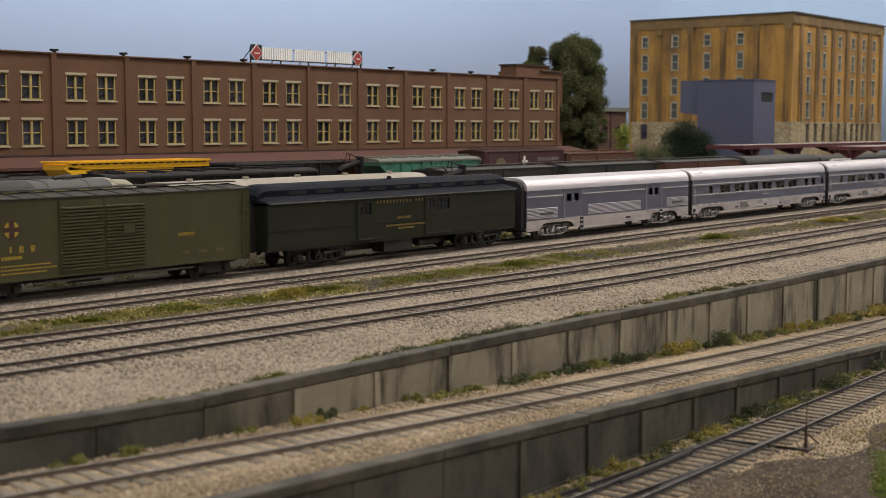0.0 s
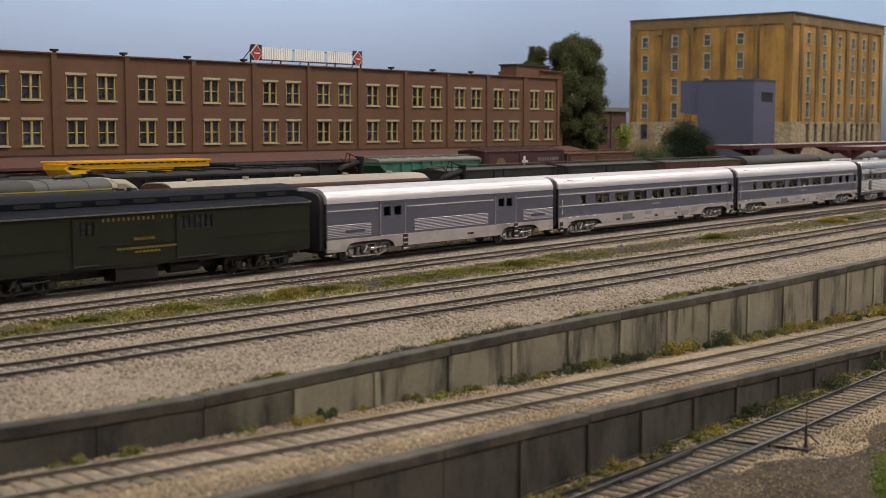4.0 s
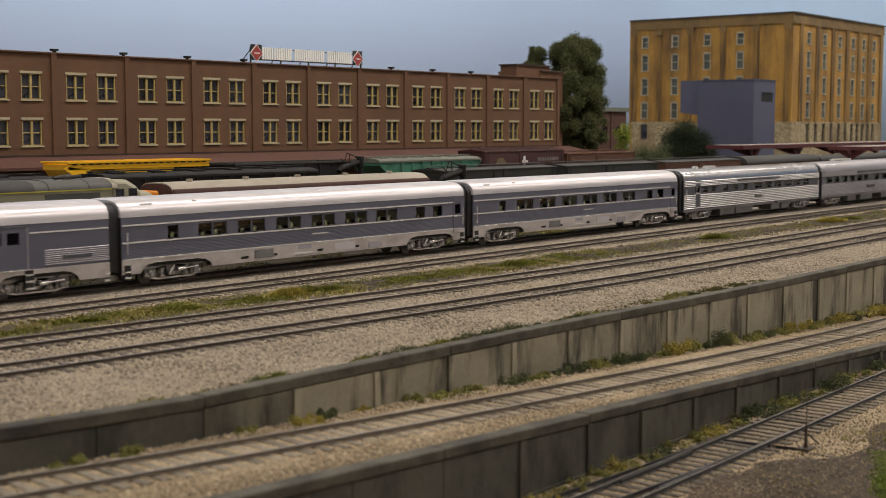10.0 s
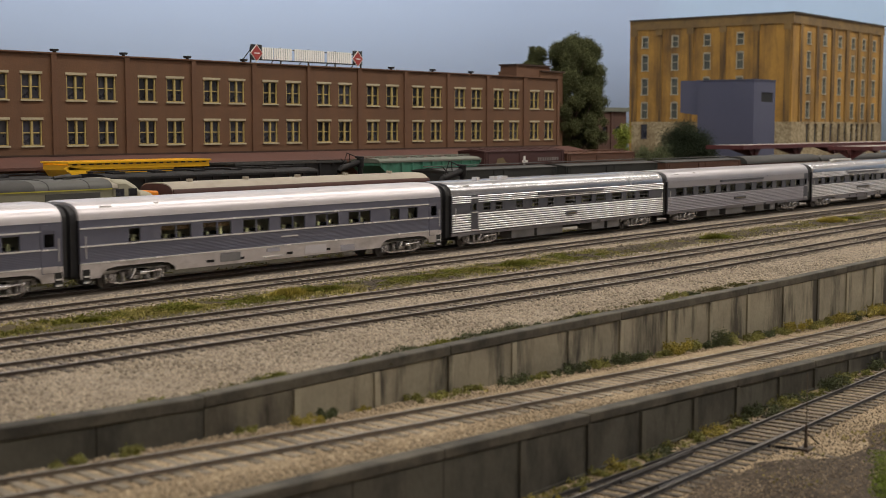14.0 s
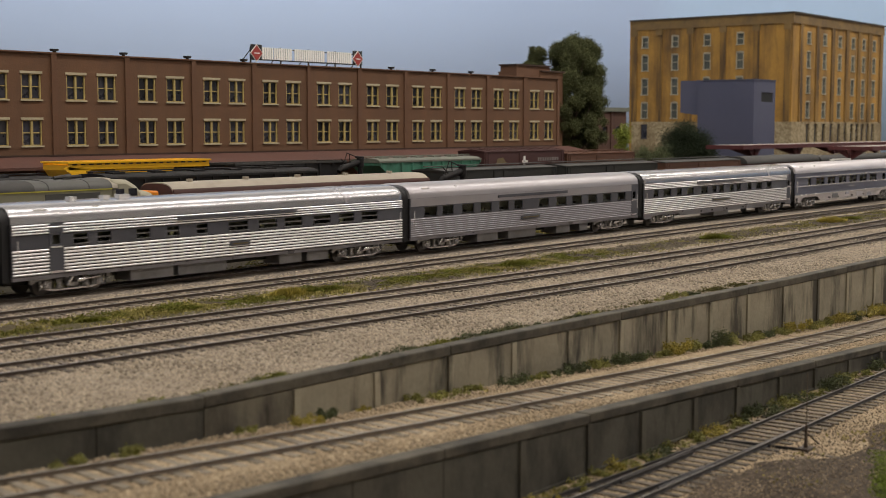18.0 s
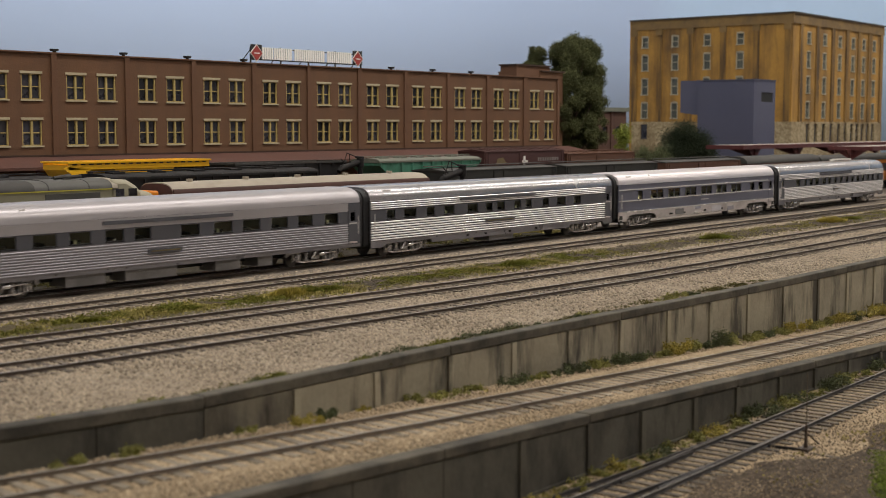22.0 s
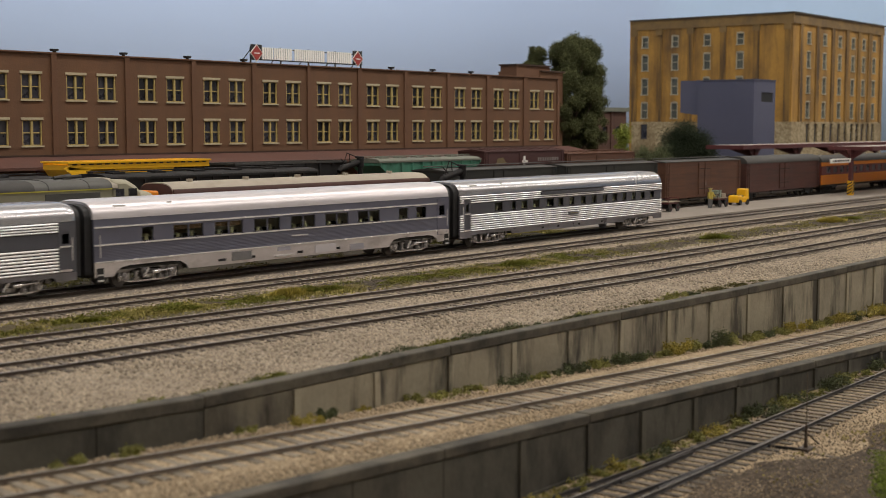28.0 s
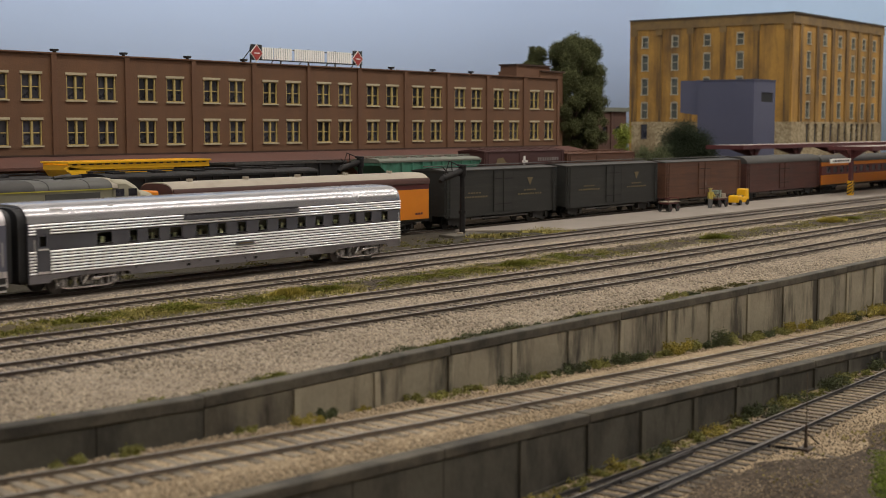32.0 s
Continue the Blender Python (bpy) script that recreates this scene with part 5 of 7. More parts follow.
def heavyweight():
    x0, x1 = 0.12, 21.45
    car = thing("baggage_car", "dark green heavyweight baggage car with black clerestory roof", "train car", group="passenger train")
    part("side", side_holes(Geo(), x0, x1, 1.08, 3.42, 2.5, 3.12, [(6.95, 7.85), (12.75, 14.75)], -1.5, -1.4), PULLMAN, car)
    part("side", Geo().box(x0, x1, 1.4, 1.5, 1.08, 3.42), PULLMAN, car)
    m0 = [(-1.6, 3.42), (-1.5, 3.52), (-1.2, 3.64), (-0.86, 3.72), (-0.86, 4.02), (-0.7, 4.2), (-0.35, 4.32), (0, 4.35), (0.35, 4.32), (0.7, 4.2), (0.86, 4.02), (0.86, 3.72), (1.2, 3.64), (1.5, 3.52), (1.6, 3.42)]
    roof = Geo().prism("x", m0, x0 + 0.6, x1 - 0.6)
    k = len(m0)
    for s_, e in ((1, x0), (-1, x1)):
        rings = [(e + s_ * 0.6, 1.0), (e + s_ * 0.3, 0.93), (e + s_ * 0.08, 0.78), (e - s_ * 0.1, 0.5)]
        for (a, ka), (b, kb) in zip(rings, rings[1:]):
            roof.add([(a, y, 3.42 + (z - 3.42) * ka) for y, z in m0] + [(b, y, 3.42 + (z - 3.42) * kb) for y, z in m0], [(i, i + 1, k + i + 1, k + i) for i in range(k - 1)])
        roof.add([(e - s_ * 0.1, y, 3.42 + (z - 3.42) * 0.5) for y, z in m0], [tuple(range(k))])
    part("roof", roof, CAR_ROOF_BLACK, car, "black clerestory roof")
    # Pale strip: the highlight along the dark roof's eave, given as colour.
    part("eave_strip", Geo().box(x0, x1, -1.63, -1.5, 3.37, 3.43), EAVE_GREY, car, "grey strip painted as the eave highlight")
    for i in range(9):
        a = 2.2 + i * 2.1
        part("clerestory_vent", Geo().box(a, a + 1.3, -0.9, -0.86, 3.78, 3.96), BLACK, car)
    part("roof_stack", Geo().tube((10.9, -0.2, 4.1), (10.9, -0.2, 4.48), 0.13, 10), BLACK, car)
    for a, b in ((6.74, 8.07), (12.53, 14.95)):
        ww = [(a + 0.18, b - 0.18, 2.5, 3.12)]
        part("door", holed(Geo(), "x", a, b, -1.56, -1.5, 1.2, 3.24, ww), PULLMAN, car, "dark green baggage door")
        nb = 4 if b - a < 2 else 7
        for i in range(nb):
            xx = a + 0.2 + (b - a - 0.4) * i / (nb - 1)
            part("window_bar", Geo().box(xx - 0.03, xx + 0.03, -1.53, -1.5, 2.5, 3.12), PULLMAN, car)
        part("window", Geo().box(a + 0.12, b - 0.12, -1.46, -1.44, 2.45, 3.2), DARK_PANE, car)
        part("threshold", Geo().box(a, b, -1.6, -1.5, 1.14, 1.2), ROOF_GREY, car)
    for a, b in ((x0, 6.6), (8.2, 12.4), (15.1, x1)):
        part("belt_rail", Geo().box(a, b, -1.525, -1.5, 1.95, 2.01), PULLMAN, car)
    rr = random.Random(5)
    for i in range(15):
        a = 8.35 + 0.28 * i + (0.25 if i > 10 else 0)
        bars(car, "lettering", a, a + 0.12, -1.5, 3.06, 3.22, 1, LETTER_MID, rr)
    writing("lettering", "BAGGAGE", 0.2, LETTER_MID, car, 10.7, -1.507, 2.2, 1.2)
    bars(car, "lettering", 9.1, 12.6, -1.528, 1.74, 1.84, 20, LETTER_MID, rr)
    bars(car, "lettering", 10.1, 11.6, -1.528, 1.56, 1.66, 7, LETTER_MID, rr)
    part("floor", Geo().box(x0, x1, -1.45, 1.45, 0.95, 1.1), TRUCK_BLACK, car)
    part("centre_sill", Geo().prism("y", [(1.0, 0.95), (6.0, 0.45), (15.5, 0.45), (20.8, 0.95)], -0.3, 0.3), TRUCK_BLACK, car)
    part("battery_box", Geo().box(9.2, 11.6, -1.3, -0.4, 0.3, 0.95), TRUCK_BLACK, car)
    part("air_tank", Geo().tube((12.5, -0.9, 0.65), (14.3, -0.9, 0.65), 0.25, 10), TRUCK_BLACK, car)
    for xx, s in ((x0, 1), (x1, -1)):
        a, b = sorted((xx, xx + s * 0.1))
        part("end_wall", Geo().box(a, b, -1.4, 1.4, 1.08, 3.3), PULLMAN, car)
        a, b = sorted((xx, xx - s * 0.32))
        part("diaphragm", Geo().box(a, b, -0.55, 0.55, 0.9, 3.35), DIAPHRAGM, car)
        coupler(car, xx, -s)
    for tx in (4.1, 18.2):
        passenger_truck(car, tx, TRUCK_BLACK, 3.2, 3)
    return car


def boxcar(label, length, body, roof_mat, ends=0.35, height=4.2, width=3.0, doors="one", ladder=True, roofwalk=True, group="", peak=0.22, first=None, door_at=None, trucks=None, ribbed=True, arched=False):
    x0, x1, w = ends if first is None else first, length - ends, width / 2
    car = thing("boxcar", label, "train car", group=group)
    z0, ze = 0.95, height - peak
    part("body", Geo().box(x0, x1, -w, w, z0, ze), body, car)
    outline = arch(w + 0.06, ze, height, power=0.62) if arched else [(-w - 0.06, ze), (-w - 0.06, ze + 0.05), (0, height), (w + 0.06, ze + 0.05), (w + 0.06, ze)]
    part("roof", Geo().prism("x", outline, x0 - 0.05, x1 + 0.05), roof_mat, car, "dusty roof")
    nrib = int((x1 - x0) / 1.25)
    for i in range(nrib + 1 if ribbed else 0):
        xx = x0 + 0.1 + (x1 - x0 - 0.2) * i / nrib
        part("roof_rib", Geo().prism("x", [(-w - 0.05, ze + 0.05), (0, height), (w + 0.05, ze + 0.05), (w + 0.05, ze + 0.09), (0, height + 0.04), (-w - 0.05, ze + 0.09)], xx - 0.04, xx + 0.04), roof_mat, car)
    if roofwalk:
        part("roof_walk", Geo().box(x0 - 0.2, x1 + 0.2, -0.3, 0.3, height + 0.08, height + 0.13), roof_mat, car)
    mid = (x0 + x1) / 2 if door_at is None else door_at
    if doors == "one":
        part("door", Geo().box(mid - 1.05, mid + 1.05, -w - 0.07, -w, z0 + 0.1, ze - 0.12), body, car)
        for i in range(4):
            zz = z0 + 0.45 + i * 0.65
            part("door_rib", Geo().box(mid - 1.0, mid + 1.0, -w - 0.1, -w - 0.07, zz, zz + 0.09), body, car)
        part("door_track", Geo().box(mid - 1.1, mid + 3.0, -w - 0.1, -w, z0 + 0.02, z0 + 0.1), body, car)
    if doors == "double":
        for a, b in ((mid - 2.3, mid), (mid + 0.02, mid + 2.3)):
            part("door", Geo().box(a, b, -w - 0.07, -w, z0 + 0.02, ze - 0.12), body, car)
            for i in range(19):
                zz = z0 + 0.1 + i * 0.148
                part("door_rib", Geo().prism("x", [(-w - 0.07, zz), (-w - 0.14, zz + 0.03), (-w - 0.14, zz + 0.08), (-w - 0.07, zz + 0.11)], a + 0.08, b - 0.06), body, car)
    if doors == "plank":
        for a in (mid - 1.2, mid):
            part("door", Geo().box(a + 0.03, a + 1.17, -w - 0.04, -w, z0 + 0.15, ze - 0.15), body, car)
            part("door_post", Geo().box(a - 0.03, a + 0.03, -w - 0.09, -w, z0 + 0.1, ze - 0.1), body, car)
            part("hinge", Geo().box(a + 0.1, a + 1.1, -w - 0.06, -w - 0.04, z0 + 0.6, z0 + 0.66).box(a + 0.1, a + 1.1, -w - 0.06, -w - 0.04, ze - 0.7, ze - 0.64), STEEL_BLACK, car)
        for i in range(int((ze - z0) / 0.3)):
            zz = z0 + i * 0.3
            part("board_line", Geo().box(x0 + 0.05, mid - 1.25, -w - 0.007, -w, zz + 0.012, zz + 0.288).box(mid + 1.25, x1 - 0.05, -w - 0.007, -w, zz + 0.012, zz + 0.288), body, car)
    if ladder:
        for xx in (x0 + 0.12, x1 - 0.52):
            part("ladder", Geo().box(xx, xx + 0.04, -w - 0.12, -w - 0.06, z0 - 0.15, ze - 0.1).box(xx + 0.38, xx + 0.42, -w - 0.12, -w - 0.06, z0 - 0.15, ze - 0.1), body, car)
            for i in range(7):
                zz = z0 + 0.05 + i * 0.43
                part("rung", Geo().box(xx + 0.04, xx + 0.38, -w - 0.12, -w - 0.05, zz, zz + 0.05), body, car)
    part("side_sill", Geo().box(x0 + 0.1, x1 - 0.1, -w - 0.03, -w + 0.05, z0 - 0.14, z0), body, car)
    part("underframe", Geo().box(x0, x1, -0.35, 0.35, 0.55, z0).box(x0 + 2, x1 - 2, -1.3, 1.3, z0 - 0.15, z0), TRUCK_BLACK, car)
    part("truss_rod", Geo().tube((x0 + 3.4, -1.2, 0.62), (x1 - 3.4, -1.2, 0.62), 0.07, 6), BOX_GREY, car)
    part("brake_tank", Geo().tube((mid - 1.4, -0.7, 0.6), (mid + 0.4, -0.7, 0.6), 0.2, 8), TRUCK_BLACK, car)
    coupler(car, x0, -1)
    coupler(car, x1, 1)
    for tx in trucks or (x0 + 1.75, x1 - 1.75):
        freight_truck(car, tx)
    return car


# ---- the moving train: offsets along the train, from its third joint ----
TRAIN = []
car = boxcar("olive green express boxcar with ribbed double doors", 16.3, OLIVE, OLIVE_ROOF, 1.15, 4.45, doors="double", group="passenger train", first=-0.5, door_at=6.36, trucks=(1.25, 13.05))
part("placard", Geo().box(7.35, 7.98, -1.66, -1.58, 2.5, 2.95), OLIVE, car, "blank olive placard board")
rr = random.Random(9)
part("emblem", Geo().prism("y", [(1.72 + 0.36 * math.cos(i * math.pi / 8), 3.0 + 0.36 * math.sin(i * math.pi / 8)) for i in range(16)], -1.512, -1.5), LETTER_GOLD, car, "round gold cross emblem")
part("emblem_cross", Geo().box(1.59, 1.85, -1.52, -1.512, 2.6, 3.4).box(1.32, 2.12, -1.519, -1.512, 2.9, 3.1), CAR_BROWN, car)
for a, w_ in ((0.75, 0.12), (0.95, 0.07), (1.6, 0.08), (2.05, 0.1), (2.2, 0.07), (2.62, 0.08), (2.74, 0.06)):
    bars(car, "lettering", a, a + w_ * 1.3, -1.5, 2.02, 2.3, 1, LETTER_GOLD, rr)
bars(car, "lettering", 1.2, 2.2, -1.5, 1.74, 1.88, 7, LETTER_GOLD, rr)
for zz, xb in ((1.12, 3.4), (1.28, 3.9), (1.44, 3.6)):
    bars(car, "lettering", 1.15, xb, -1.5, zz, zz + 0.06, 17, LETTER_GOLD, rr)
writing("lettering", "EXPRESS", 0.24, LETTER_GOLD, car, 11.1, -1.507, 2.23)
for a in (10.85, 11.85, 12.9):
    bars(car, "lettering", a, a + 0.5, -1.5, 1.3, 1.45, 3, LETTER_DIM, rr)
TRAIN.append((car, -86.7))
TRAIN.append((heavyweight(), -70.4))
TRAIN.append((baggage_silver(), -48.1))
COACH = [(3.1, 3.75), (4.95, 6.75), (7.5, 9.3), (10.1, 11.85), (12.65, 14.4), (15.2, 16.95), (17.75, 19.5), (21.15, 21.95), (22.7, 23.55)]
for off in (-26.1, 0.0, 104.4):
    car = streamliner("grey streamlined coach with paired windows and silver skirt", 0.45, 25.65, COACH, (24.55, 25.4), "smooth", (2.11, 2.70))
    TRAIN.append((car, off))
S5 = [(3.69, 4.43), (4.97, 5.67), (7.11, 7.86), (8.88, 9.59), (10.66, 11.33), (12.7, 13.97), (14.7, 15.95), (16.5, 17.75), (18.6, 19.88), (20.53, 21.72), (22.36, 23.64)]
TRAIN.append((streamliner("bright fluted stainless dormitory car with roof vents", 0.6, 25.7, S5, (2.43, 3.14), "fluted", (2.23, 2.65), (12.7, 14.0), (9.5, 17.3), ((4.4, 0.35), (6.2, 0.35), (7.2, 0.6)), boxes=((6.8, 9.3), (9.6, 12.6), (16.2, 17.8), (18.2, 19.8)), split=True), 26.1))
S6 = [(1.61, 2.77), (3.26, 4.32), (5.16, 6.31), (6.99, 8.08), (8.89, 9.87), (10.5, 11.4), (13.21, 14.33), (15.25, 16.42), (17.13, 18.28), (19.08, 20.21), (20.98, 22.02), (22.95, 23.96)]
TRAIN.append((streamliner("dull silver fluted chair car with wide windows", 0.35, 25.7, S6, (24.75, 25.45), "dull", (2.18, 2.68), (11.2, 13.2), (8.7, 16.4), boxes=((6.8, 8.9), (10.0, 13.0), (15.4, 17.0), (18.2, 19.2))), 52.2))
S7 = [(1.83, 2.52), (3.31, 4.38), (5.33, 6.04), (6.94, 7.91), (9.18, 10.2), (11.03, 11.68), (12.19, 12.96), (14.0, 14.69), (15.23, 15.88), (17.15, 17.83), (18.8, 19.8), (20.81, 21.66)]
TRAIN.append((streamliner("bright fluted stainless sleeping car", 0.45, 25.6, S7, (24.7, 25.4), "fluted", (2.2, 2.66), (10.9, 13.9), (8.4, 16.2), boxes=((11.5, 14.0),), skirt=True), 78.3))
S9 = [(4.14, 4.93), (5.93, 6.34), (6.96, 7.61), (8.25, 8.96), (9.82, 10.63), (11.17, 11.72), (12.49, 13.05), (13.89, 14.47), (15.26, 15.82), (16.63, 17.21), (17.92, 18.52), (19.25, 19.78), (20.53, 21.07), (21.76, 22.31), (23.15, 23.68)]
TRAIN.append((streamliner("bright fluted stainless tail car of the train", 0.6, 24.75, S9, (1.0, 1.65), "fluted", (2.15, 2.62), (12.3, 13.5), (9.07, 16.65), skirt=True, tail=True), 130.5))

# ---- trains standing on the station track ----
def coach_orange(label, length, x, windows=True):
    car = thing("passenger_car", label, "train car", x, Y_M, 0, group="standing trains")
    x0, x1 = 0.3, length - 0.3
    spans = [(1.6 + i * 1.9, 2.7 + i * 1.9) for i in range(int((length - 3.5) / 1.9))] if windows else []
    part("side", holed(Geo(), "x", x0, x1, -1.5, -1.4, 2.0, 3.0, [(a, b, 2.2, 2.85) for a, b in spans]), MAROON if windows else ORANGE, car, "maroon window band" if windows else "orange side")
    part("lower_side", Geo().box(x0, x1, -1.5, -1.4, 0.95, 2.0), ORANGE, car, "orange lower side")
    part("letterboard", Geo().box(x0, x1, -1.5, -1.4, 3.0, 3.4), ORANGE if windows else MAROON, car)
    part("far_side", Geo().box(x0, x1, 1.4, 1.5, 0.95, 3.4), ORANGE, car)
    for a, b in spans:
        part("window", Geo().box(a, b, -1.46, -1.44, 2.18, 2.88), DARK_PANE, car)
    part("roof", Geo().prism("x", arch(1.53, 3.4, 4.12, power=0.6), x0, x1), CAR_CREAM if not windows else ROOF_GREY, car, "weathered roof")
    if not windows:
        part("roof_end", Geo().prism("x", arch(1.5, 3.4, 4.06, power=0.6), x0 - 0.05, x0 - 0.004), CAR_BROWN, car, "dark brown roof end")
        # Brown band puts the shading of the roof's lower curve into colour.
        part("eave_band", Geo().prism("x", [(-1.5, 3.36), (-1.585, 3.36), (-1.585, 3.62), (-1.52, 3.76), (-1.44, 3.78)], x0, x1), CAR_BROWN, car)
    for i in range(int(length / 4.5)):
        part("roof_vent", Geo().tube((2.5 + i * 4.4, -0.3, 4.0), (2.5 + i * 4.4, -0.3, 4.28), 0.2, 8), CAR_CREAM, car)
    for xx in (x0, x1 - 0.1):
        part("end_wall", Geo().box(xx, xx + 0.1, -1.4, 1.4, 0.95, 3.4), ORANGE if not windows else MAROON, car)
    part("underframe", Geo().box(x0, x1, -1.35, 1.35, 0.75, 0.95), TRUCK_BLACK, car)
    part("diaphragm", Geo().box(x1, x1 + 0.3, -0.6, 0.6, 0.9, 3.3), DIAPHRAGM, car)
    for tx in (x0 + 3, x1 - 3):
        passenger_truck(car, tx, TRUCK_BLACK)
    bars(car, "lettering", x1 - 1.5, x1 - 0.6, -1.5, 1.25, 1.4, 3, MAROON, random.Random(2))
    return car


coach_orange("orange coach with maroon band and dusty cream roof", 23.2, 48.3, False)
for xa, ln in ((72.6, 14.7), (88.0, 15.2)):
    rf = boxcar("weathered black refrigerator car with faded gold lettering", ln, REEFER, ROOF_GREY, 0.35, 4.35, group="standing trains", doors="plank", ribbed=False)
    rf.matrix_basis = at(xa, Y_M, 0)
    rr = random.Random(int(xa))
    for a in (2.2, ln - 5.5):
        bars(rf, "lettering", a, a + 3.2, -1.518, 2.15, 2.27, 10, LETTER_DIM, rr)
        bars(rf, "lettering", a + 0.8, a + 2.4, -1.518, 2.45, 2.55, 5, LETTER_DIM, rr)
    part("crest", Geo().prism("y", [(ln - 4.3, 3.45), (ln - 3.9, 2.85), (ln - 3.5, 3.45)], -1.53, -1.518), LETTER_DIM, rf)
rf = boxcar("brown wooden express boxcar", 15.4, CAR_RUST, ROOF_GREY, 0.35, 4.3, group="standing trains", doors="plank", ribbed=False)
rf.matrix_basis = at(104.0, Y_M, 0)
rf = boxcar("dark brown wooden mail car", 18.2, CAR_BROWN, ROOF_GREY, 0.35, 4.35, group="standing trains", doors="plank", roofwalk=False, peak=0.7, ribbed=False, arched=True)
rf.matrix_basis = at(120.1, Y_M, 0)
for i in range(3):
    coach_orange("orange and maroon streamlined coach at the platform", 25.5, 138.5 + i * 25.8)

# cab-nosed diesel
dz = thing("diesel_locomotive", "grey-tan streamlined diesel with yellow-green stripe", "locomotive", 24.0, Y_M, 0, group="standing trains")
part("body", Geo().box(0, 20.4, -1.52, 1.52, 0.95, 4.0), DIESEL, dz)
part("roof", Geo().prism("x", arch(1.55, 4.0, 4.52, power=0.6), 0, 20.8), DIESEL_ROOF, dz, "dusty dark grey roof")
part("cab", Geo().prism("y", [(20.4, 0.95), (22.4, 0.95), (22.4, 3.8), (22.1, 4.1), (21.5, 4.42), (20.4, 4.5)], -1.5, 1.5), NOSE, dz, bevel=0.25)
part("nose", Geo().prism("y", [(22.3, 0.95), (23.8, 1.0), (23.85, 3.2), (23.4, 3.68), (22.3, 3.88)], -1.25, 1.25), NOSE, dz, bevel=0.35)
part("nose_band", Geo().box(23.42, 23.88, -1.15, 1.15, 3.2, 3.72), ORANGE, dz, "orange nose panel", bevel=0.1)
part("brow", Geo().prism("x", arch(1.57, 4.0, 4.54, power=0.6), 20.4, 20.75), CAR_CREAM, dz)
part("stripe", Geo().box(0, 20.4, -1.55, -1.52, 3.94, 4.0), LIME, dz, "yellow-green stripe")
for a, b, mm in ((0.6, 5.2, ROOF_GREY), (12.2, 15.6, ROOF_GREY)):
    part("roof_panel", Geo().prism("x", [(y * 1.004, z + 0.012) for y, z in arch(1.55, 4.0, 4.52, power=0.6)], a, b), mm, dz)
for a in (6.0, 8.4, 10.9, 16.4, 18.9):
    part("roof_seam", Geo().prism("x", [(y * 1.006, z + 0.02) for y, z in arch(1.55, 4.0, 4.52, power=0.6)], a, a + 0.06), ROOF_GREY, dz)
for a, b in ((20.65, 21.2), (21.5, 22.05)):
    part("cab_window", Geo().box(a, b, -1.53, -1.5, 3.55, 3.95), DARK_PANE, dz)
part("side_grille", Geo().box(1.0, 12.0, -1.56, -1.52, 3.3, 3.85), DIESEL_ROOF, dz)
part("side_panel", Geo().box(16.2, 19.6, -1.56, -1.52, 3.0, 3.82), DIESEL_ROOF, dz)
for a in (3.0, 6.0, 9.0):
    part("roof_fan", Geo().tube((a, 0, 4.4), (a, 0, 4.62), 0.75, 14), DIESEL_ROOF, dz)
part("horn", Geo().tube((17.6, -0.3, 4.6), (19.3, -0.3, 4.65), 0.09, 8).tube((18.2, 0.2, 4.6), (19.0, 0.2, 4.68), 0.1, 8).box(18.0, 18.5, -0.6, 0.5, 4.42, 4.58), ROOF_GREY, dz)
part("fuel_tank", Geo().box(7.5, 13, -1.3, 1.3, 0.35, 0.95), TRUCK_BLACK, dz)
for tx in (4.2, 17.6):
    passenger_truck(dz, tx, TRUCK_BLACK, 3.4, 3)


# ---- freight in the back yard ----
def hopper(label, length, colour, height, x, y, rim=None, top="open"):
    car = thing("hopper_car", label, "train car", x, y, Z_N, group="back yard freight")
    w, z0, z1 = 1.5, 1.15, height
    body = Geo().prism("y", [(0.3, z1), (0.3, z1 - 0.2), (2.3, z0 + 1.4), (2.6, z0), (length - 2.6, z0), (length - 2.3, z0 + 1.4), (length - 0.3, z1 - 0.2), (length - 0.3, z1)], -w, w)
    part("body", body, colour, car)
    nr = int(length / 1.3)
    for i in range(nr + 1):
        xx = 0.4 + (length - 0.8) * i / nr
        part("side_rib", Geo().box(xx - 0.06, xx + 0.06, -w - 0.1, -w, z1 - 1.5 if 2.2 < xx < length - 2.2 else z1 - 0.2, z1), colour, car)
    part("top_rim", Geo().box(0.25, length - 0.25, -w - 0.08, -w + 0.1, z1, z1 + 0.14).box(0.25, length - 0.25, w - 0.1, w + 0.08, z1, z1 + 0.14).box(0.25, 0.4, -w, w, z1, z1 + 0.14).box(length - 0.4, length - 0.25, -w, w, z1, z1 + 0.14), rim or colour, car)
    if top == "covered":
        part("roof", Geo().prism("x", arch(w, z1 + 0.1, z1 + 0.34, power=0.7), 0.3, length - 0.3), rim or colour, car)
        for i in range(5):
            xx = 1.2 + i * (length - 2.6) / 5
            part("roof_hatch", Geo().box(xx, xx + 0.9, -0.9, -0.2, z1 + 0.28, z1 + 0.42), rim or colour, car)
        part("running_board", Geo().box(0.2, length - 0.2, -0.25, 0.25, z1 + 0.42, z1 + 0.48), rim or colour, car)
    part("underframe", Geo().box(0, length, -0.3, 0.3, 0.6, 1.15), TRUCK_BLACK, car)
    for tx in (1.9, length - 1.9):
        freight_truck(car, tx)
    return car


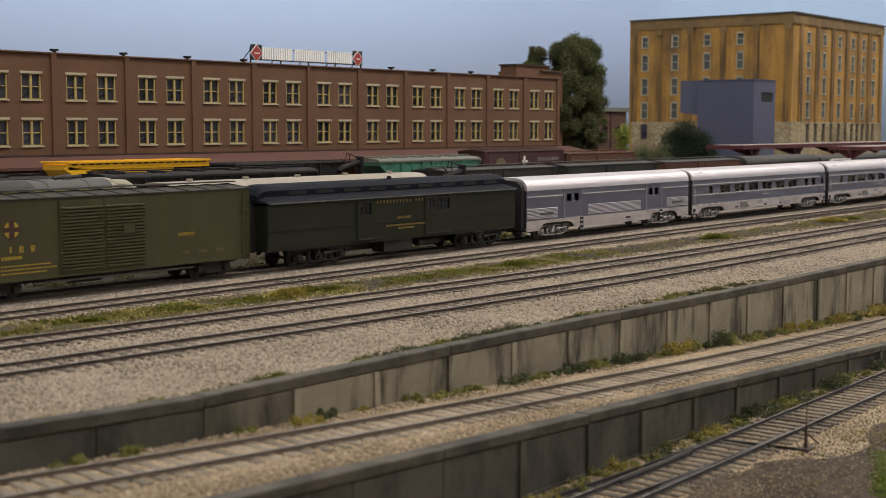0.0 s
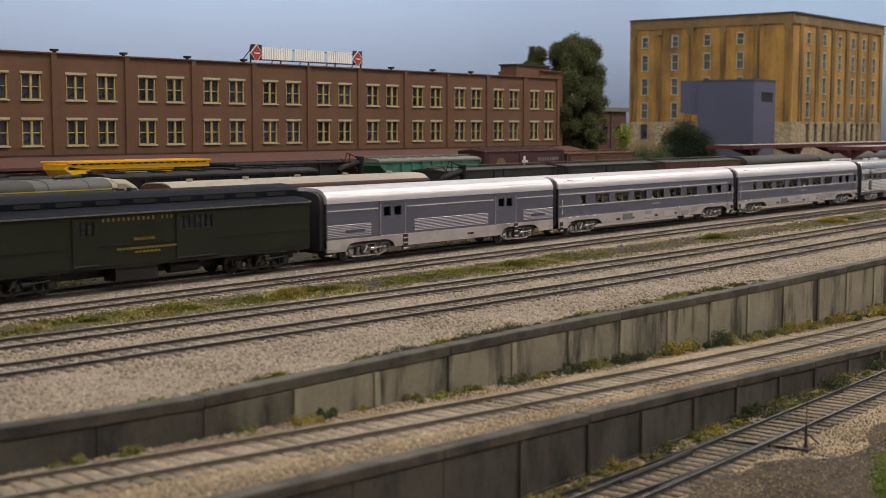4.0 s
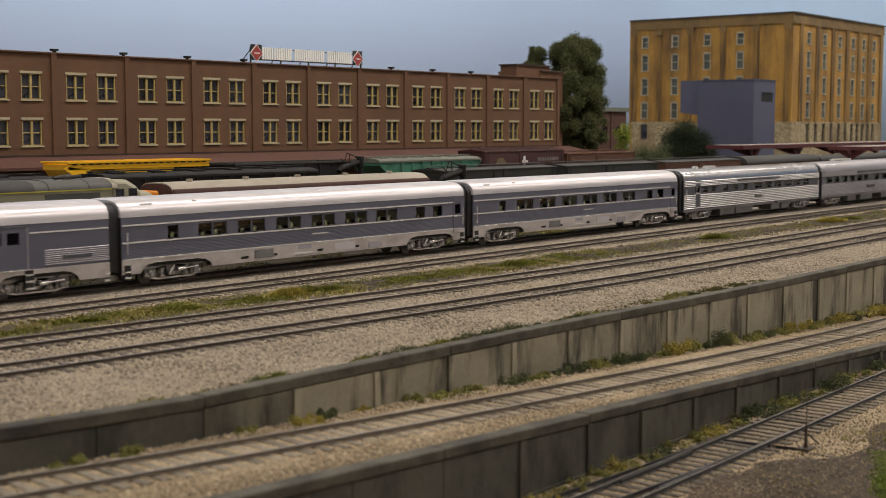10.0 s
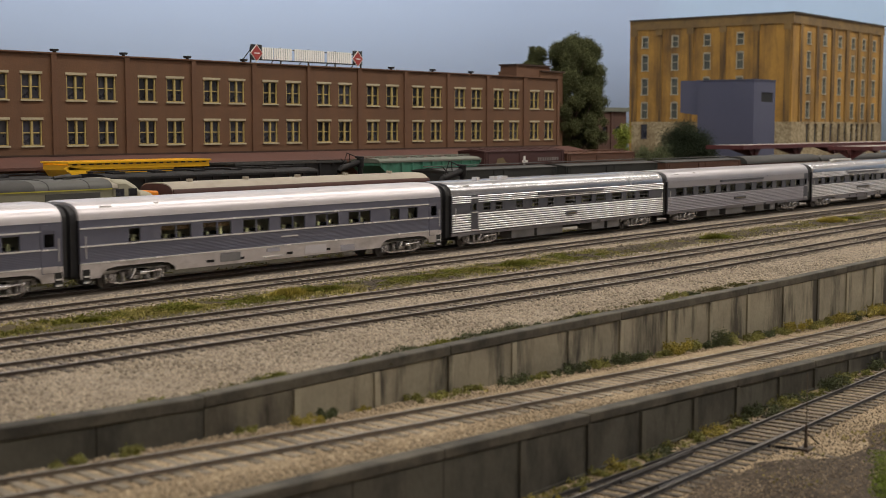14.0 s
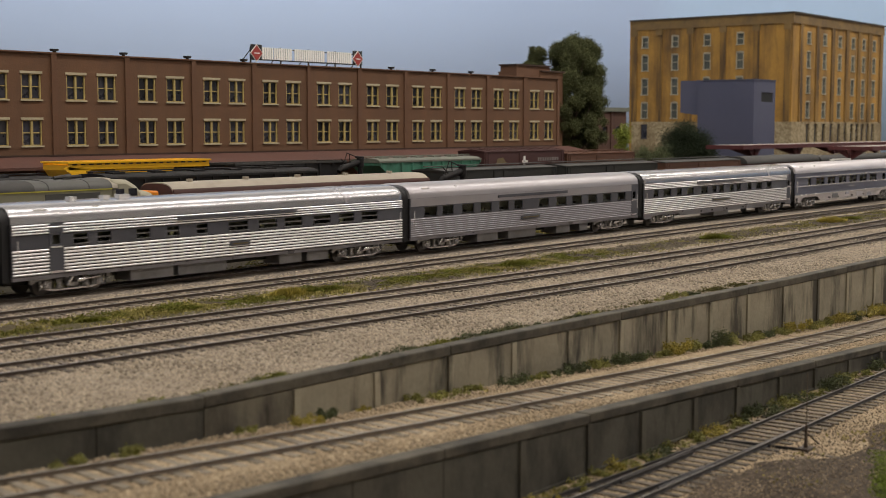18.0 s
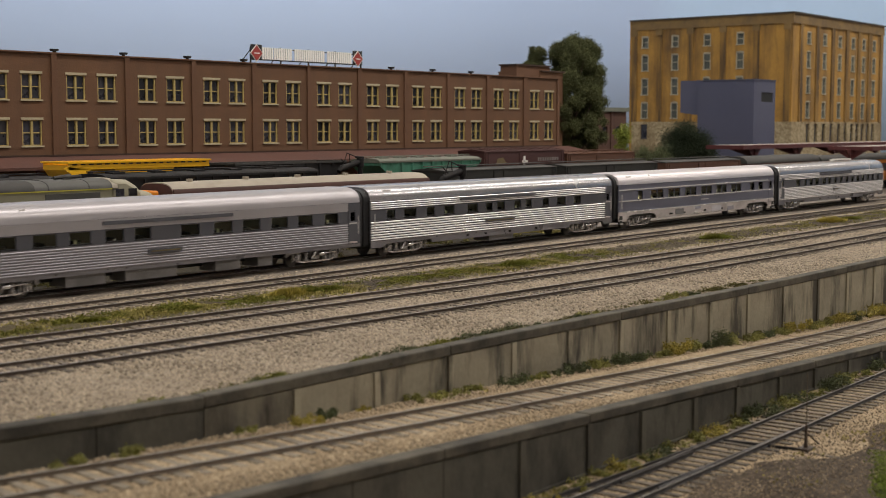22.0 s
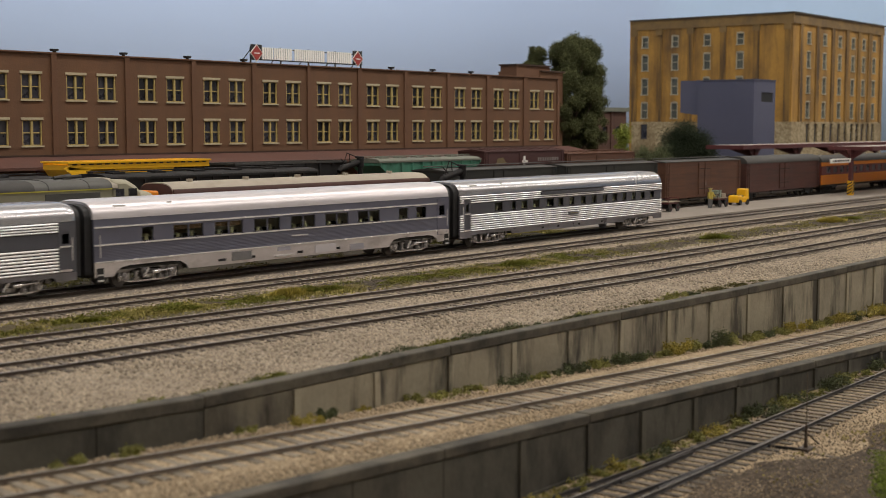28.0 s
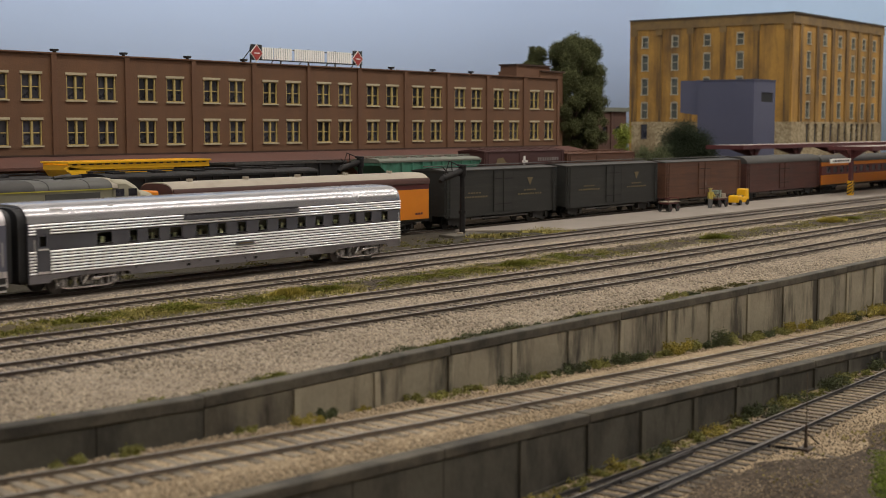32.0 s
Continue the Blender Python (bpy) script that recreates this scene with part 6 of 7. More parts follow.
yh = thing("hopper_car", "bright yellow ballast hopper car with barred top", "train car", 48.3, Y_N2, Z_N, group="back yard freight")
part("side", Geo().box(0.0, 11.1, -1.3, -1.24, 4.22, 4.6).box(0.0, 11.1, 1.24, 1.3, 4.22, 4.6), YELLOW, yh)
part("end_slope", Geo().prism("y", [(0.0, 4.5), (0.0, 4.2), (0.5, 3.6), (0.8, 3.6), (1.7, 4.2), (1.6, 4.3), (0.75, 3.75), (0.55, 3.75)], -1.24, 1.24), YELLOW, yh)
part("hopper_bay", Geo().prism("y", [(-0.35, 4.3), (0.2, 3.95), (0.5, 3.62), (0.75, 3.66), (1.1, 3.95), (1.6, 4.22), (-0.1, 4.4)], -1.3, -1.24), YELLOW, yh)
part("floor_sheet", Geo().box(1.6, 11.0, -1.24, 1.24, 4.22, 4.27), YELLOW, yh)
part("centre_bay", Geo().prism("y", [(3.4, 4.22), (5.0, 2.2), (6.4, 2.2), (8.2, 4.22)], -1.24, 1.24), YELLOW, yh)
part("top_rim", Geo().box(-0.1, 11.2, -1.4, -1.2, 4.6, 4.7).box(-0.1, 11.2, 1.2, 1.4, 4.6, 4.7).box(-0.1, 0.1, -1.2, 1.2, 4.6, 4.7).box(11.0, 11.2, -1.2, 1.2, 4.6, 4.7), YELLOW, yh)
for i in range(18):
    part("top_bar", Geo().box(0.45 + i * 0.6, 0.62 + i * 0.6, -1.2, 1.2, 4.62, 4.7), YELLOW, yh)
    part("side_slot", Geo().box(0.28 + i * 0.6, 0.62 + i * 0.6, -1.315, -1.3, 4.5, 4.57), BLACK, yh)
part("underframe", Geo().box(-0.3, 11.3, -0.3, 0.3, 0.6, 1.15).box(0.5, 0.8, -1.0, 1.0, 1.1, 3.7).box(10.0, 10.3, -1.0, 1.0, 1.1, 4.22).box(5.2, 6.2, -0.3, 0.3, 1.1, 2.2), TRUCK_BLACK, yh)
for tx in (1.4, 9.7):
    freight_truck(yh, tx)
hopper("dark hopper car with ribbed rim", 11.6, STEEL_BLACK, 4.2, 61.2, Y_N2, rim=ROOF_GREY)
hopper("sooty covered hopper car", 15.0, STEEL_BLACK, 3.75, 29.5, Y_N1, top="covered")
hopper("black covered hopper car", 18.0, STEEL_BLACK, 3.75, 47.2, Y_N1, top="covered")
hopper("jade green covered hopper car with pale roof", 13.4, GREEN_CAR, 4.05, 76.0, Y_N2, rim=GREEN_ROOF, top="covered")
bc = boxcar("maroon boxcar with white lettering", 13.3, CAR_OXIDE, CAR_OXIDE, 0.2, 4.75, group="back yard freight")
bc.matrix_basis = at(95.4, Y_N3, Z_N)
bars(bc, "lettering", 8.6, 12.2, -1.5, 3.6, 3.92, 9, EAVE_GREY, random.Random(4))
part("emblem", Geo().prism("y", [(2.0, 3.3), (3.6, 3.5), (3.1, 4.0), (2.2, 3.9)], -1.52, -1.5), LETTER_DIM, bc)
part("emblem", Geo().box(6.2, 6.5, -1.6, -1.57, 3.3, 4.1).box(6.0, 6.9, -1.6, -1.57, 3.5, 3.7), WHITE, bc)
bc = boxcar("rust-red boxcar with a dusty roof", 13.2, CAR_RUST, CAR_RUST, 0.2, 4.35, group="back yard freight")
bc.matrix_basis = at(108.9, Y_N3, Z_N)

# ---- station things ----
def water_column(label, x, y, z, base=True):
    wc = thing("water_column", label, "water column", x, y, z, group="water columns")
    part("post", Geo().tube((0, 0, 0.1), (0, 0, 4.6), 0.2, 12, 0.17).tube((0, 0, 1.55), (0, 0, 1.75), 0.26, 12).tube((0, 0, 4.1), (0, 0, 4.75), 0.27, 12), STEEL_BLACK, wc)
    part("spout", Geo().tube((0.05, 0, 4.5), (-2.0, 0.1, 4.0), 0.2, 12, 0.24), STEEL_BLACK, wc)
    part("nozzle", Geo().tube((-1.95, 0.1, 4.02), (-2.25, 0.1, 3.8), 0.24, 12, 0.16), STEEL_BLACK, wc)
    part("lever_frame", Geo().tube((-1.9, 0, 4.2), (-1.45, 0, 5.15), 0.035, 6).tube((-1.45, 0, 5.15), (-0.1, 0, 4.75), 0.035, 6).tube((-2.1, 0, 4.75), (-1.6, 0, 4.35), 0.035, 6).tube((-1.1, 0, 4.3), (-1.2, 0, 5.05), 0.035, 6), STEEL_BLACK, wc)
    part("top_arm", Geo().tube((-0.5, 0, 4.85), (0.35, 0, 4.8), 0.08, 8), STEEL_BLACK, wc)
    if base:
        part("drain_slab", Geo().prism("z", [(-2.0, -0.9), (1.6, -0.9), (1.9, 0.7), (-1.7, 0.7)], -0.1, 0.2), CAPSTONE, wc, bevel=0.05)
        part("valve", Geo().tube((-0.5, -0.2, 0.1), (-0.5, -0.2, 0.32), 0.22, 10), WOOD, wc)
    else:
        part("foot", Geo().box(-0.5, 0.5, -0.5, 0.5, 0, 0.15), CAPSTONE, wc)
    return wc


water_column("dark iron water column with swinging spout on a slab", 71.2, 5.3, -0.16)
water_column("dark iron water column beside the back yard", 73.3, 16.55, 0.2, False)

for label, xa, xb, ya, yb, z, posts, yp in (
        ("maroon platform canopy with pale roof, near the diesel track", 138.3, 215, 2.6, 7.4, 4.75, (138.6, 154.2, 170.2, 186.2, 202.2), 4.9),
        ("long maroon platform canopy behind the standing train", 127.6, 225, 12.2, 16.4, 4.9, (131, 142, 153, 166, 179, 192, 205), 12.55)):
    cn = thing("platform_canopy", label, "canopy", group="platform canopies")
    ym = (ya + yb) / 2
    part("roof", Geo().prism("x", [(ya, z + 0.3), (ya, z + 0.42), (ym, z + 0.22), (yb, z + 0.42), (yb, z + 0.3), (ym, z + 0.08)], xa, xb), CANOPY_TOP, cn, "pale grey canopy roof")
    part("fascia", Geo().box(xa - 0.05, xb, ya - 0.1, ya, z + 0.02, z + 0.46), CANOPY, cn, "maroon fascia board")
    part("fascia", Geo().box(xa - 0.1, xa, ya, yb, z + 0.02, z + 0.44), CANOPY, cn, "maroon fascia board")
    for px_ in posts:
        part("post", Geo().box(px_ - 0.24, px_ + 0.24, yp - 0.2, yp + 0.2, -0.25 if yp > 10 else -0.04, z + 0.1), CANOPY, cn)
        part("bracket", Geo().prism("x", [(yp - 0.2, z - 0.9), (ya + 0.3, z + 0.2), (yp - 0.2, z + 0.2)], px_ - 0.1, px_ + 0.1), CANOPY, cn)
        part("bracket", Geo().prism("x", [(yp + 0.2, z - 0.9), (yb - 0.3, z + 0.2), (yp + 0.2, z + 0.2)], px_ - 0.1, px_ + 0.1), CANOPY, cn)
        part("bracket", Geo().prism("y", [(px_ - 0.24, z - 1.0), (px_ - 1.6, z + 0.12), (px_ + 1.6, z + 0.12), (px_ + 0.24, z - 1.0)], yp - 0.08, yp + 0.08), CANOPY, cn)
        if yp < 10:
            part("post_guard", Geo().box(px_ - 0.3, px_ + 0.3, yp - 0.27, yp + 0.27, -0.04, 1.5), YELLOW, cn, "yellow and black striped guard")
            for i in range(4):
                z0 = 0.02 + i * 0.32
                part("stripe", Geo().prism("y", [(px_ - 0.3, z0), (px_ - 0.3, z0 + 0.17), (px_ + 0.3, min(z0 + 0.47, 1.49)), (px_ + 0.3, min(z0 + 0.3, 1.49))], yp - 0.285, yp - 0.27), HAZARD, cn)
                part("stripe", Geo().prism("x", [(yp + 0.27, z0), (yp + 0.27, z0 + 0.17), (yp - 0.27, min(z0 + 0.47, 1.49)), (yp - 0.27, min(z0 + 0.3, 1.49))], px_ - 0.315, px_ - 0.3), HAZARD, cn)
hs = thing("station_sign", "white hanging station name board with dark lettering", "sign", 132.1, 4.55, 3.5)
part("board", Geo().box(0, 5.4, -0.05, 0.05, 0, 0.46), WHITE, hs, bevel=0.02)
bars(hs, "lettering", 0.5, 4.9, -0.05, 0.14, 0.32, 10, STEEL_BLACK, random.Random(8))
part("hanger", Geo().box(5.0, 6.4, -0.03, 0.03, 0.2, 0.26).box(5.05, 5.1, -0.02, 0.02, 0.46, 1.0).box(5.05, 6.4, -0.02, 0.02, 0.95, 1.0), STEEL_BLACK, hs)


def baggage_cart(label, x, y):
    ct = thing("baggage_cart", label, "cart", x, y, -0.03, group="baggage carts")
    ct.matrix_basis = at(x, y, -0.03) @ Matrix.Scale(0.95, 4)
    part("deck", Geo().box(-1.0, 1.0, -0.55, 0.55, 0.86, 0.93), WOOD, ct)
    part("deck_frame", Geo().box(-0.95, 0.95, -0.5, 0.5, 0.7, 0.86), CANOPY, ct)
    for sx in (-0.68, 0.68):
        part("axle", Geo().tube((sx, -0.5, 0.36), (sx, 0.5, 0.36), 0.05, 8), STEEL_BLACK, ct)
        part("fork", Geo().box(sx - 0.1, sx + 0.1, -0.4, 0.4, 0.36, 0.7), STEEL_BLACK, ct)
        for sy in (-0.52, 0.52):
            part("wheel", Geo().tube((sx, sy - 0.04, 0.36), (sx, sy + 0.04, 0.36), 0.36, 14), TRUCK_BLACK, ct)
            part("hub", Geo().tube((sx, sy - 0.07, 0.36), (sx, sy + 0.07, 0.36), 0.09, 8), CANOPY, ct)
    for sx in (-0.98, 0.92):
        part("end_rail", Geo().box(sx, sx + 0.06, -0.5, 0.5, 1.2, 1.27).box(sx, sx + 0.06, -0.5, -0.43, 0.93, 1.2).box(sx, sx + 0.06, 0.43, 0.5, 0.93, 1.2), CANOPY, ct)
    part("drawbar", Geo().tube((-1.0, 0, 0.7), (-1.5, 0, 0.15), 0.04, 6), STEEL_BLACK, ct)
    return ct


baggage_cart("empty wooden platform baggage cart", 101.9, 6.5)
baggage_cart("wooden baggage cart loaded with a trunk", 110.5, 6.2)
tk = thing("luggage_trunk", "grey-green trunk standing on a baggage cart", "trunk", 109.8, 6.0, 0.57)
tk.matrix_basis = at(110.2, 6.2, 0.855) @ Matrix.Scale(0.75, 4)
part("box", Geo().box(-0.55, 0.5, -0.4, 0.4, 0, 0.7), CRATE, tk, bevel=0.04)
part("lid", Geo().box(-0.58, 0.53, -0.43, 0.43, 0.7, 0.88), CRATE, tk, bevel=0.04)
part("strap", Geo().box(-0.2, -0.1, -0.445, 0.445, 0.0, 0.89), STEEL_BLACK, tk)
single("parcel", Geo().box(-0.4, 0.4, -0.3, 0.3, 0, 0.35), WOOD, "small brown parcel lying on a cart", "parcel", (111.1, 6.2, 0.855), bevel=0.04)
tg = thing("platform_tractor", "bright yellow platform tractor", "tractor", 112.9, 6.1, -0.03)
tg.matrix_basis = at(113.5, 6.2, -0.03) @ Matrix.Scale(0.82, 4)
part("chassis", Geo().prism("y", [(0, 0.3), (2.9, 0.3), (2.9, 0.85), (2.4, 0.95), (1.3, 0.9), (1.2, 1.1), (0.1, 1.1), (0, 0.9)], -0.6, 0.6), YELLOW, tg, bevel=0.08)
part("cowl", Geo().prism("y", [(2.0, 0.85), (2.9, 0.8), (2.9, 1.7), (2.7, 1.85), (2.1, 1.8)], -0.58, 0.58), YELLOW, tg, bevel=0.1)
part("seat", Geo().box(1.3, 1.85, -0.4, 0.4, 0.88, 1.12), BLACK, tg)
for xx in (0.6, 2.45):
    for sy in (-0.6, 0.6):
        part("wheel", Geo().tube((xx, sy - 0.1, 0.32), (xx, sy + 0.1, 0.32), 0.32, 14), BLACK, tg)
g = Geo()
g.tube((-0.15, 0, 0), (-0.12, 0, 0.85), 0.13, 8, 0.16).tube((0.15, 0, 0), (0.12, 0, 0.85), 0.13, 8, 0.16)
g.tube((0, 0, 0.8), (0, 0, 1.45), 0.25, 10, 0.28).tube((0, 0, 1.45), (0, 0, 1.55), 0.1, 8)
g.tube((0, 0, 1.52), (0, 0, 1.78), 0.12, 10, 0.13).tube((0, 0, 1.74), (0, 0, 1.80), 0.19, 10)
g.tube((0.25, -0.05, 1.38), (0.55, -0.15, 1.02), 0.09, 8).tube((-0.28, 0, 1.38), (-0.3, -0.1, 0.85), 0.09, 8)
fig = single("worker_figurine", g, FIG_SKIN, "tiny painted figurine in a yellow shirt beside a cart", "figurine", (108.6, 6.0, -0.03))
fig.data.materials.append(SHIRT)
fig.data.materials.append(TROUSERS)
for face in fig.data.polygons:
    face.material_index = 2 if face.center.z < 0.83 * K else 1 if face.center.z < 1.47 * K else 0

# ---- plants ----
def leaves(centres, radii, count, size, seed, flatten=1.0):
    """Small leaf triangles scattered through overlapping clumps."""
    r = np.random.default_rng(seed)
    centres, radii = np.asarray(centres, float), np.asarray(radii, float)
    pick = r.choice(len(centres), count, p=radii ** 2 / (radii ** 2).sum())
    d = r.normal(size=(count, 3))
    d /= np.linalg.norm(d, axis=1)[:, None]
    rad = radii[pick] * (0.35 + 0.65 * r.random(count)) * (0.8 + 0.5 * r.random(count))
    p = centres[pick] + d * rad[:, None] * np.array([1, 1, flatten])
    a = r.normal(size=(count, 3))
    a /= np.linalg.norm(a, axis=1)[:, None]
    b = np.cross(a, r.normal(size=(count, 3)))
    b /= np.linalg.norm(b, axis=1)[:, None]
    s = size * (0.6 + 0.8 * r.random(count))[:, None]
    v = np.stack([p - a * s * 0.6, p + a * s * 0.6 + b * s * 0.1, p + b * s], 1).reshape(-1, 3)
    return v, np.arange(count * 3).reshape(-1, 3)


def tree(label, x, y, z, height, spread, leaf, seed, count):
    r = random.Random(seed)
    tr = thing("tree", label, "tree", x, y, z)
    g = Geo().tube((0, 0, 0), (0.1, 0, height * 0.45), 0.5, 10, 0.32)
    cs, rs = [], []
    for i in range(9):
        a, h = i * 2.4, height * (0.28 + 0.055 * i)
        reach = spread * r.uniform(0.4, 0.75) * (1 - 0.4 * i / 9)
        tip = (reach * math.cos(a), reach * math.sin(a), h + height * 0.16)
        g.tube((0.05, 0, h * 0.8), tip, 0.16, 6, 0.06)
    part("trunk", g, BARK, tr)
    for i in range(240):
        h = r.uniform(0.06, 1.0)
        wid = spread * (0.72 if h < 0.35 else 1.0) * math.sqrt(max(0.06, 1 - max(0, (h - 0.45) / 0.6) ** 2))
        a = r.uniform(0, 6.283)
        k = wid * math.sqrt(r.random())
        cs.append((k * math.cos(a), k * math.sin(a) * 0.7, h * height * 0.95))
        rs.append(r.uniform(0.6, 1.25) * spread / 5.6)
    ob = part("crown", soup("crown", *leaves(cs, rs, count, 0.095, seed), leaf), leaf, tr)
    return tr


tree("tall dark green deciduous tree beside the brick building", 128.1, 33.5, -0.2, 18.2, 4.7, LEAF, 4, 420000)
tree("dark green tree top behind the roof", 126.4, 37.5, -0.2, 17.2, 2.4, LEAF, 14, 90000)


def bush(name, label, x, y, z, r0, h, leaf, seed, count=260, size=0.13, slim=1.0):
    r = random.Random(seed)
    cs = [(r.uniform(-r0, r0), r.uniform(-r0 * 0.5, r0 * 0.5), r.uniform(0.1, 0.8 if slim == 1.0 else 1.0) * h) for i in range(8 if slim == 1.0 else 26)]
    rs = [r.uniform(0.25, 0.5) * max(h, r0 * 0.7) * slim for c0 in cs]
    me = soup(name, *leaves(cs, rs, count, size, seed), leaf)
    ob = part(name, me, leaf, None, "", (x, y, z))
    return tagged(ob, label, "plant", "bushes" if name == "bush" else "weeds")


bush("shrub", "bright yellow-green shrub by the hut", 133.9, 30.5, -0.2, 0.95, 7.6, LEAF_BRIGHT, 21, 6000, 0.13, 0.22)
for i, (x, y, r0, h) in enumerate(((142.6, 28.4, 1.6, 6.6), (144.2, 27.9, 1.8, 7.8), (145.8, 27.6, 1.6, 7.0), (147.6, 27.2, 1.4, 5.0))):
    bush("bush", "large dark green bush beside the shed", x, y, -0.2, r0, h * 0.9, LEAF_SHADE, 30 + i, 26000, 0.1, 0.55)
for i, (x, y, r0, h) in enumerate(((136.4, 29.8, 1.4, 5.0), (138.6, 28.8, 1.6, 5.6), (140.6, 29.2, 1.4, 5.2))):
    bush("bush", "low grey-green bush under the factory wall", x, y, -0.2, r0, h * 0.9, LEAF_GLOOM, 40 + i, 9000, 0.1, 0.5)

# weeds along the walls: place, size and leaf by hand
W1F, W2F = WALL1 - 0.95, WALL2 - 0.95
ROWS1 = [(18.8, .5, .4, 0), (20.6, .6, .5, 0), (24.6, .4, .35, 0), (26.6, .6, .5, 1), (27.6, .4, .6, 2), (29.4, .3, .4, 1), (32.4, .7, .45, 0), (33.8, .5, .35, 0), (35.0, .4, .4, 0),
         (37.0, .8, .5, 2), (38.3, .4, .35, 0), (39.3, .5, .3, 0), (40.4, .6, .5, 2), (41.4, .6, .7, 2), (42.6, .6, .6, 0), (44.0, .8, .9, 2), (45.6, .7, .8, 2), (47.4, .5, .6, 0), (48.5, 1.0, 1.2, 1), (50.2, .7, .7, 0),
         (51.6, .6, .7, 2), (52.6, .5, 1.5, 2), (53.7, 1.0, .9, 0), (55.5, .8, .6, 0), (57.0, .7, .6, 2), (59.0, .8, .7, 0), (60.8, .8, 1.1, 1), (62.6, .8, .7, 0), (64.5, .7, .6, 0), (66.4, 1.0, 1.0, 1), (68.0, .9, 1.1, 2), (70.6, .8, 1.2, 1), (72.2, .9, 1.0, 0)]
ROWS2 = [(28.5, .5, .5, 1), (30.0, .6, .5, 1), (31.6, .5, .45, 0), (33.0, .7, .5, 0), (34.2, .8, .5, 1), (35.6, .7, .5, 0), (36.8, .7, .5, 2), (38.2, .7, .5, 0), (39.7, .6, .55, 0), (40.9, .8, .6, 1), (42.3, .6, .5, 0), (43.5, .7, .8, 2), (45.0, .9, .7, 2), (46.4, .9, .7, 0),
         (47.8, .8, .6, 2), (49.4, .7, .55, 0), (50.7, .7, 1.5, 2), (52.0, .8, .9, 0), (54.0, .7, .6, 0), (56.2, 1.0, .8, 2), (58.2, .7, .6, 1), (60.5, .8, .6, 0), (63, .8, .6, 0)]
ROWS0 = [(19.5, .5, .8, 1), (22.6, .6, .3, 0), (24.5, .4, .2, 0), (26.4, .5, .14, 2), (31.0, .5, .18, 2), (32.6, .7, .22, 2), (33.8, .5, .22, 2), (36.2, .5, .35, 2), (37.4, .8, .45, 2), (38.8, .8, .4, 2), (40.4, .5, .25, 2), (43.4, .5, .25, 2), (44.6, .6, .3, 0), (50.4, .6, .22, 0), (51.4, .6, .35, 0), (52.6, .6, .25, 2)]
LEAVES = (LEAF_BUSH, LEAF_OLD, LEAF_GLOOM)
WORDS = ("low olive green weed clump at a concrete wall", "yellowing weed clump at a concrete wall", "dark green weed clump at a concrete wall")
sd = 100
for rows_, yy, zf in ((ROWS1, W1F, lambda x: ramp_z(x) - 0.08), (ROWS2, W2F, lambda x: -3.28), (ROWS0, WALL1 + 0.55, lambda x: GROUND_Z)):
    for x, r0, h, k in rows_:
        sd += 1
        bush("weed_clump", WORDS[k], x, yy + rnd.uniform(-0.2, 0.15), zf(x), r0 * 1.0, h * (0.4 if rows_ is ROWS0 else 0.5), LEAVES[k], sd, int(900 + 1300 * r0 * h), 0.05)


def turf(name, label, x0, x1, yf, width, count, height, leaf, seed, z=None, patchy=0.35):
    """Ground-cover: upright grass blades in drifts."""
    r = np.random.default_rng(seed)
    z = GROUND_Z + 0.06 if z is None else z
    x = r.uniform(x0, x1, count * 3)
    y = np.array([yf(a) for a in x]) + r.normal(size=count * 3) * width * 0.5
    keep = np.array([noise.noise(Vector((a * 0.35, b * 0.6, seed))) + 0.35 * noise.noise(Vector((a * 1.6, b * 1.6, seed))) for a, b in zip(x, y)]) > -0.25 + patchy
    x, y = x[keep][:count], y[keep][:count]
    n_ = len(x)
    h = height * (0.4 + 0.9 * r.random(n_)) * (0.7 + 0.9 * np.clip(np.array([noise.noise(Vector((a * 0.25, b * 0.25, 9 + seed))) for a, b in zip(x, y)]), -0.3, 1))
    a = r.uniform(0, 6.283, n_)
    w = 0.05
    base = np.stack([x, y, np.full(n_, z)], 1)
    side = np.stack([np.cos(a) * w, np.sin(a) * w, np.zeros(n_)], 1)
    tip = base + np.stack([r.normal(size=n_) * h * 0.5, r.normal(size=n_) * h * 0.5, h], 1)
    v = np.stack([base - side, base + side, tip], 1).reshape(-1, 3)
    ob = part(name, soup(name, v, np.arange(n_ * 3).reshape(-1, 3), leaf), leaf)
    return tagged(ob, label, "grass", kind="stuff")


midBC = lambda x: (Y_B + Y_C(x)) / 2
turf("grass_strip", "dry yellow-green grass between the tracks", 18, 62, midBC, 1.4, 20000, 0.11, GRASS, 1, patchy=0.08)
turf("grass_strip", "green and yellow weeds between the far tracks", 62, 150, midBC, 2.0, 9000, 0.14, GRASS_GREEN, 2, patchy=0.25)
turf("grass_patch", "sparse weeds beside the platform end", 70, 80, lambda x: 2.9, 1.2, 2500, 0.28, GRASS, 3, patchy=0.1)
turf("grass_patch", "bright green grass on the cinder ground", 36.5, 41.8, lambda x: -34.75 + (x - 42) * 0.4, 0.45, 2200, 0.1, GRASS_BRIGHT, 5, -3.17, 0.1)
turf("grass_patch", "thin grass scattered over the cinder ground", 36, 46, lambda x: -33.6, 1.4, 160, 0.14, GRASS, 6, -3.17, 0.2)
turf("grass_strip", "thin weeds at the foot of the tall wall", 18, 76, lambda x: W1F - 0.1, 0.5, 3000, 0.2, GRASS, 7, -2.6, 0.2)


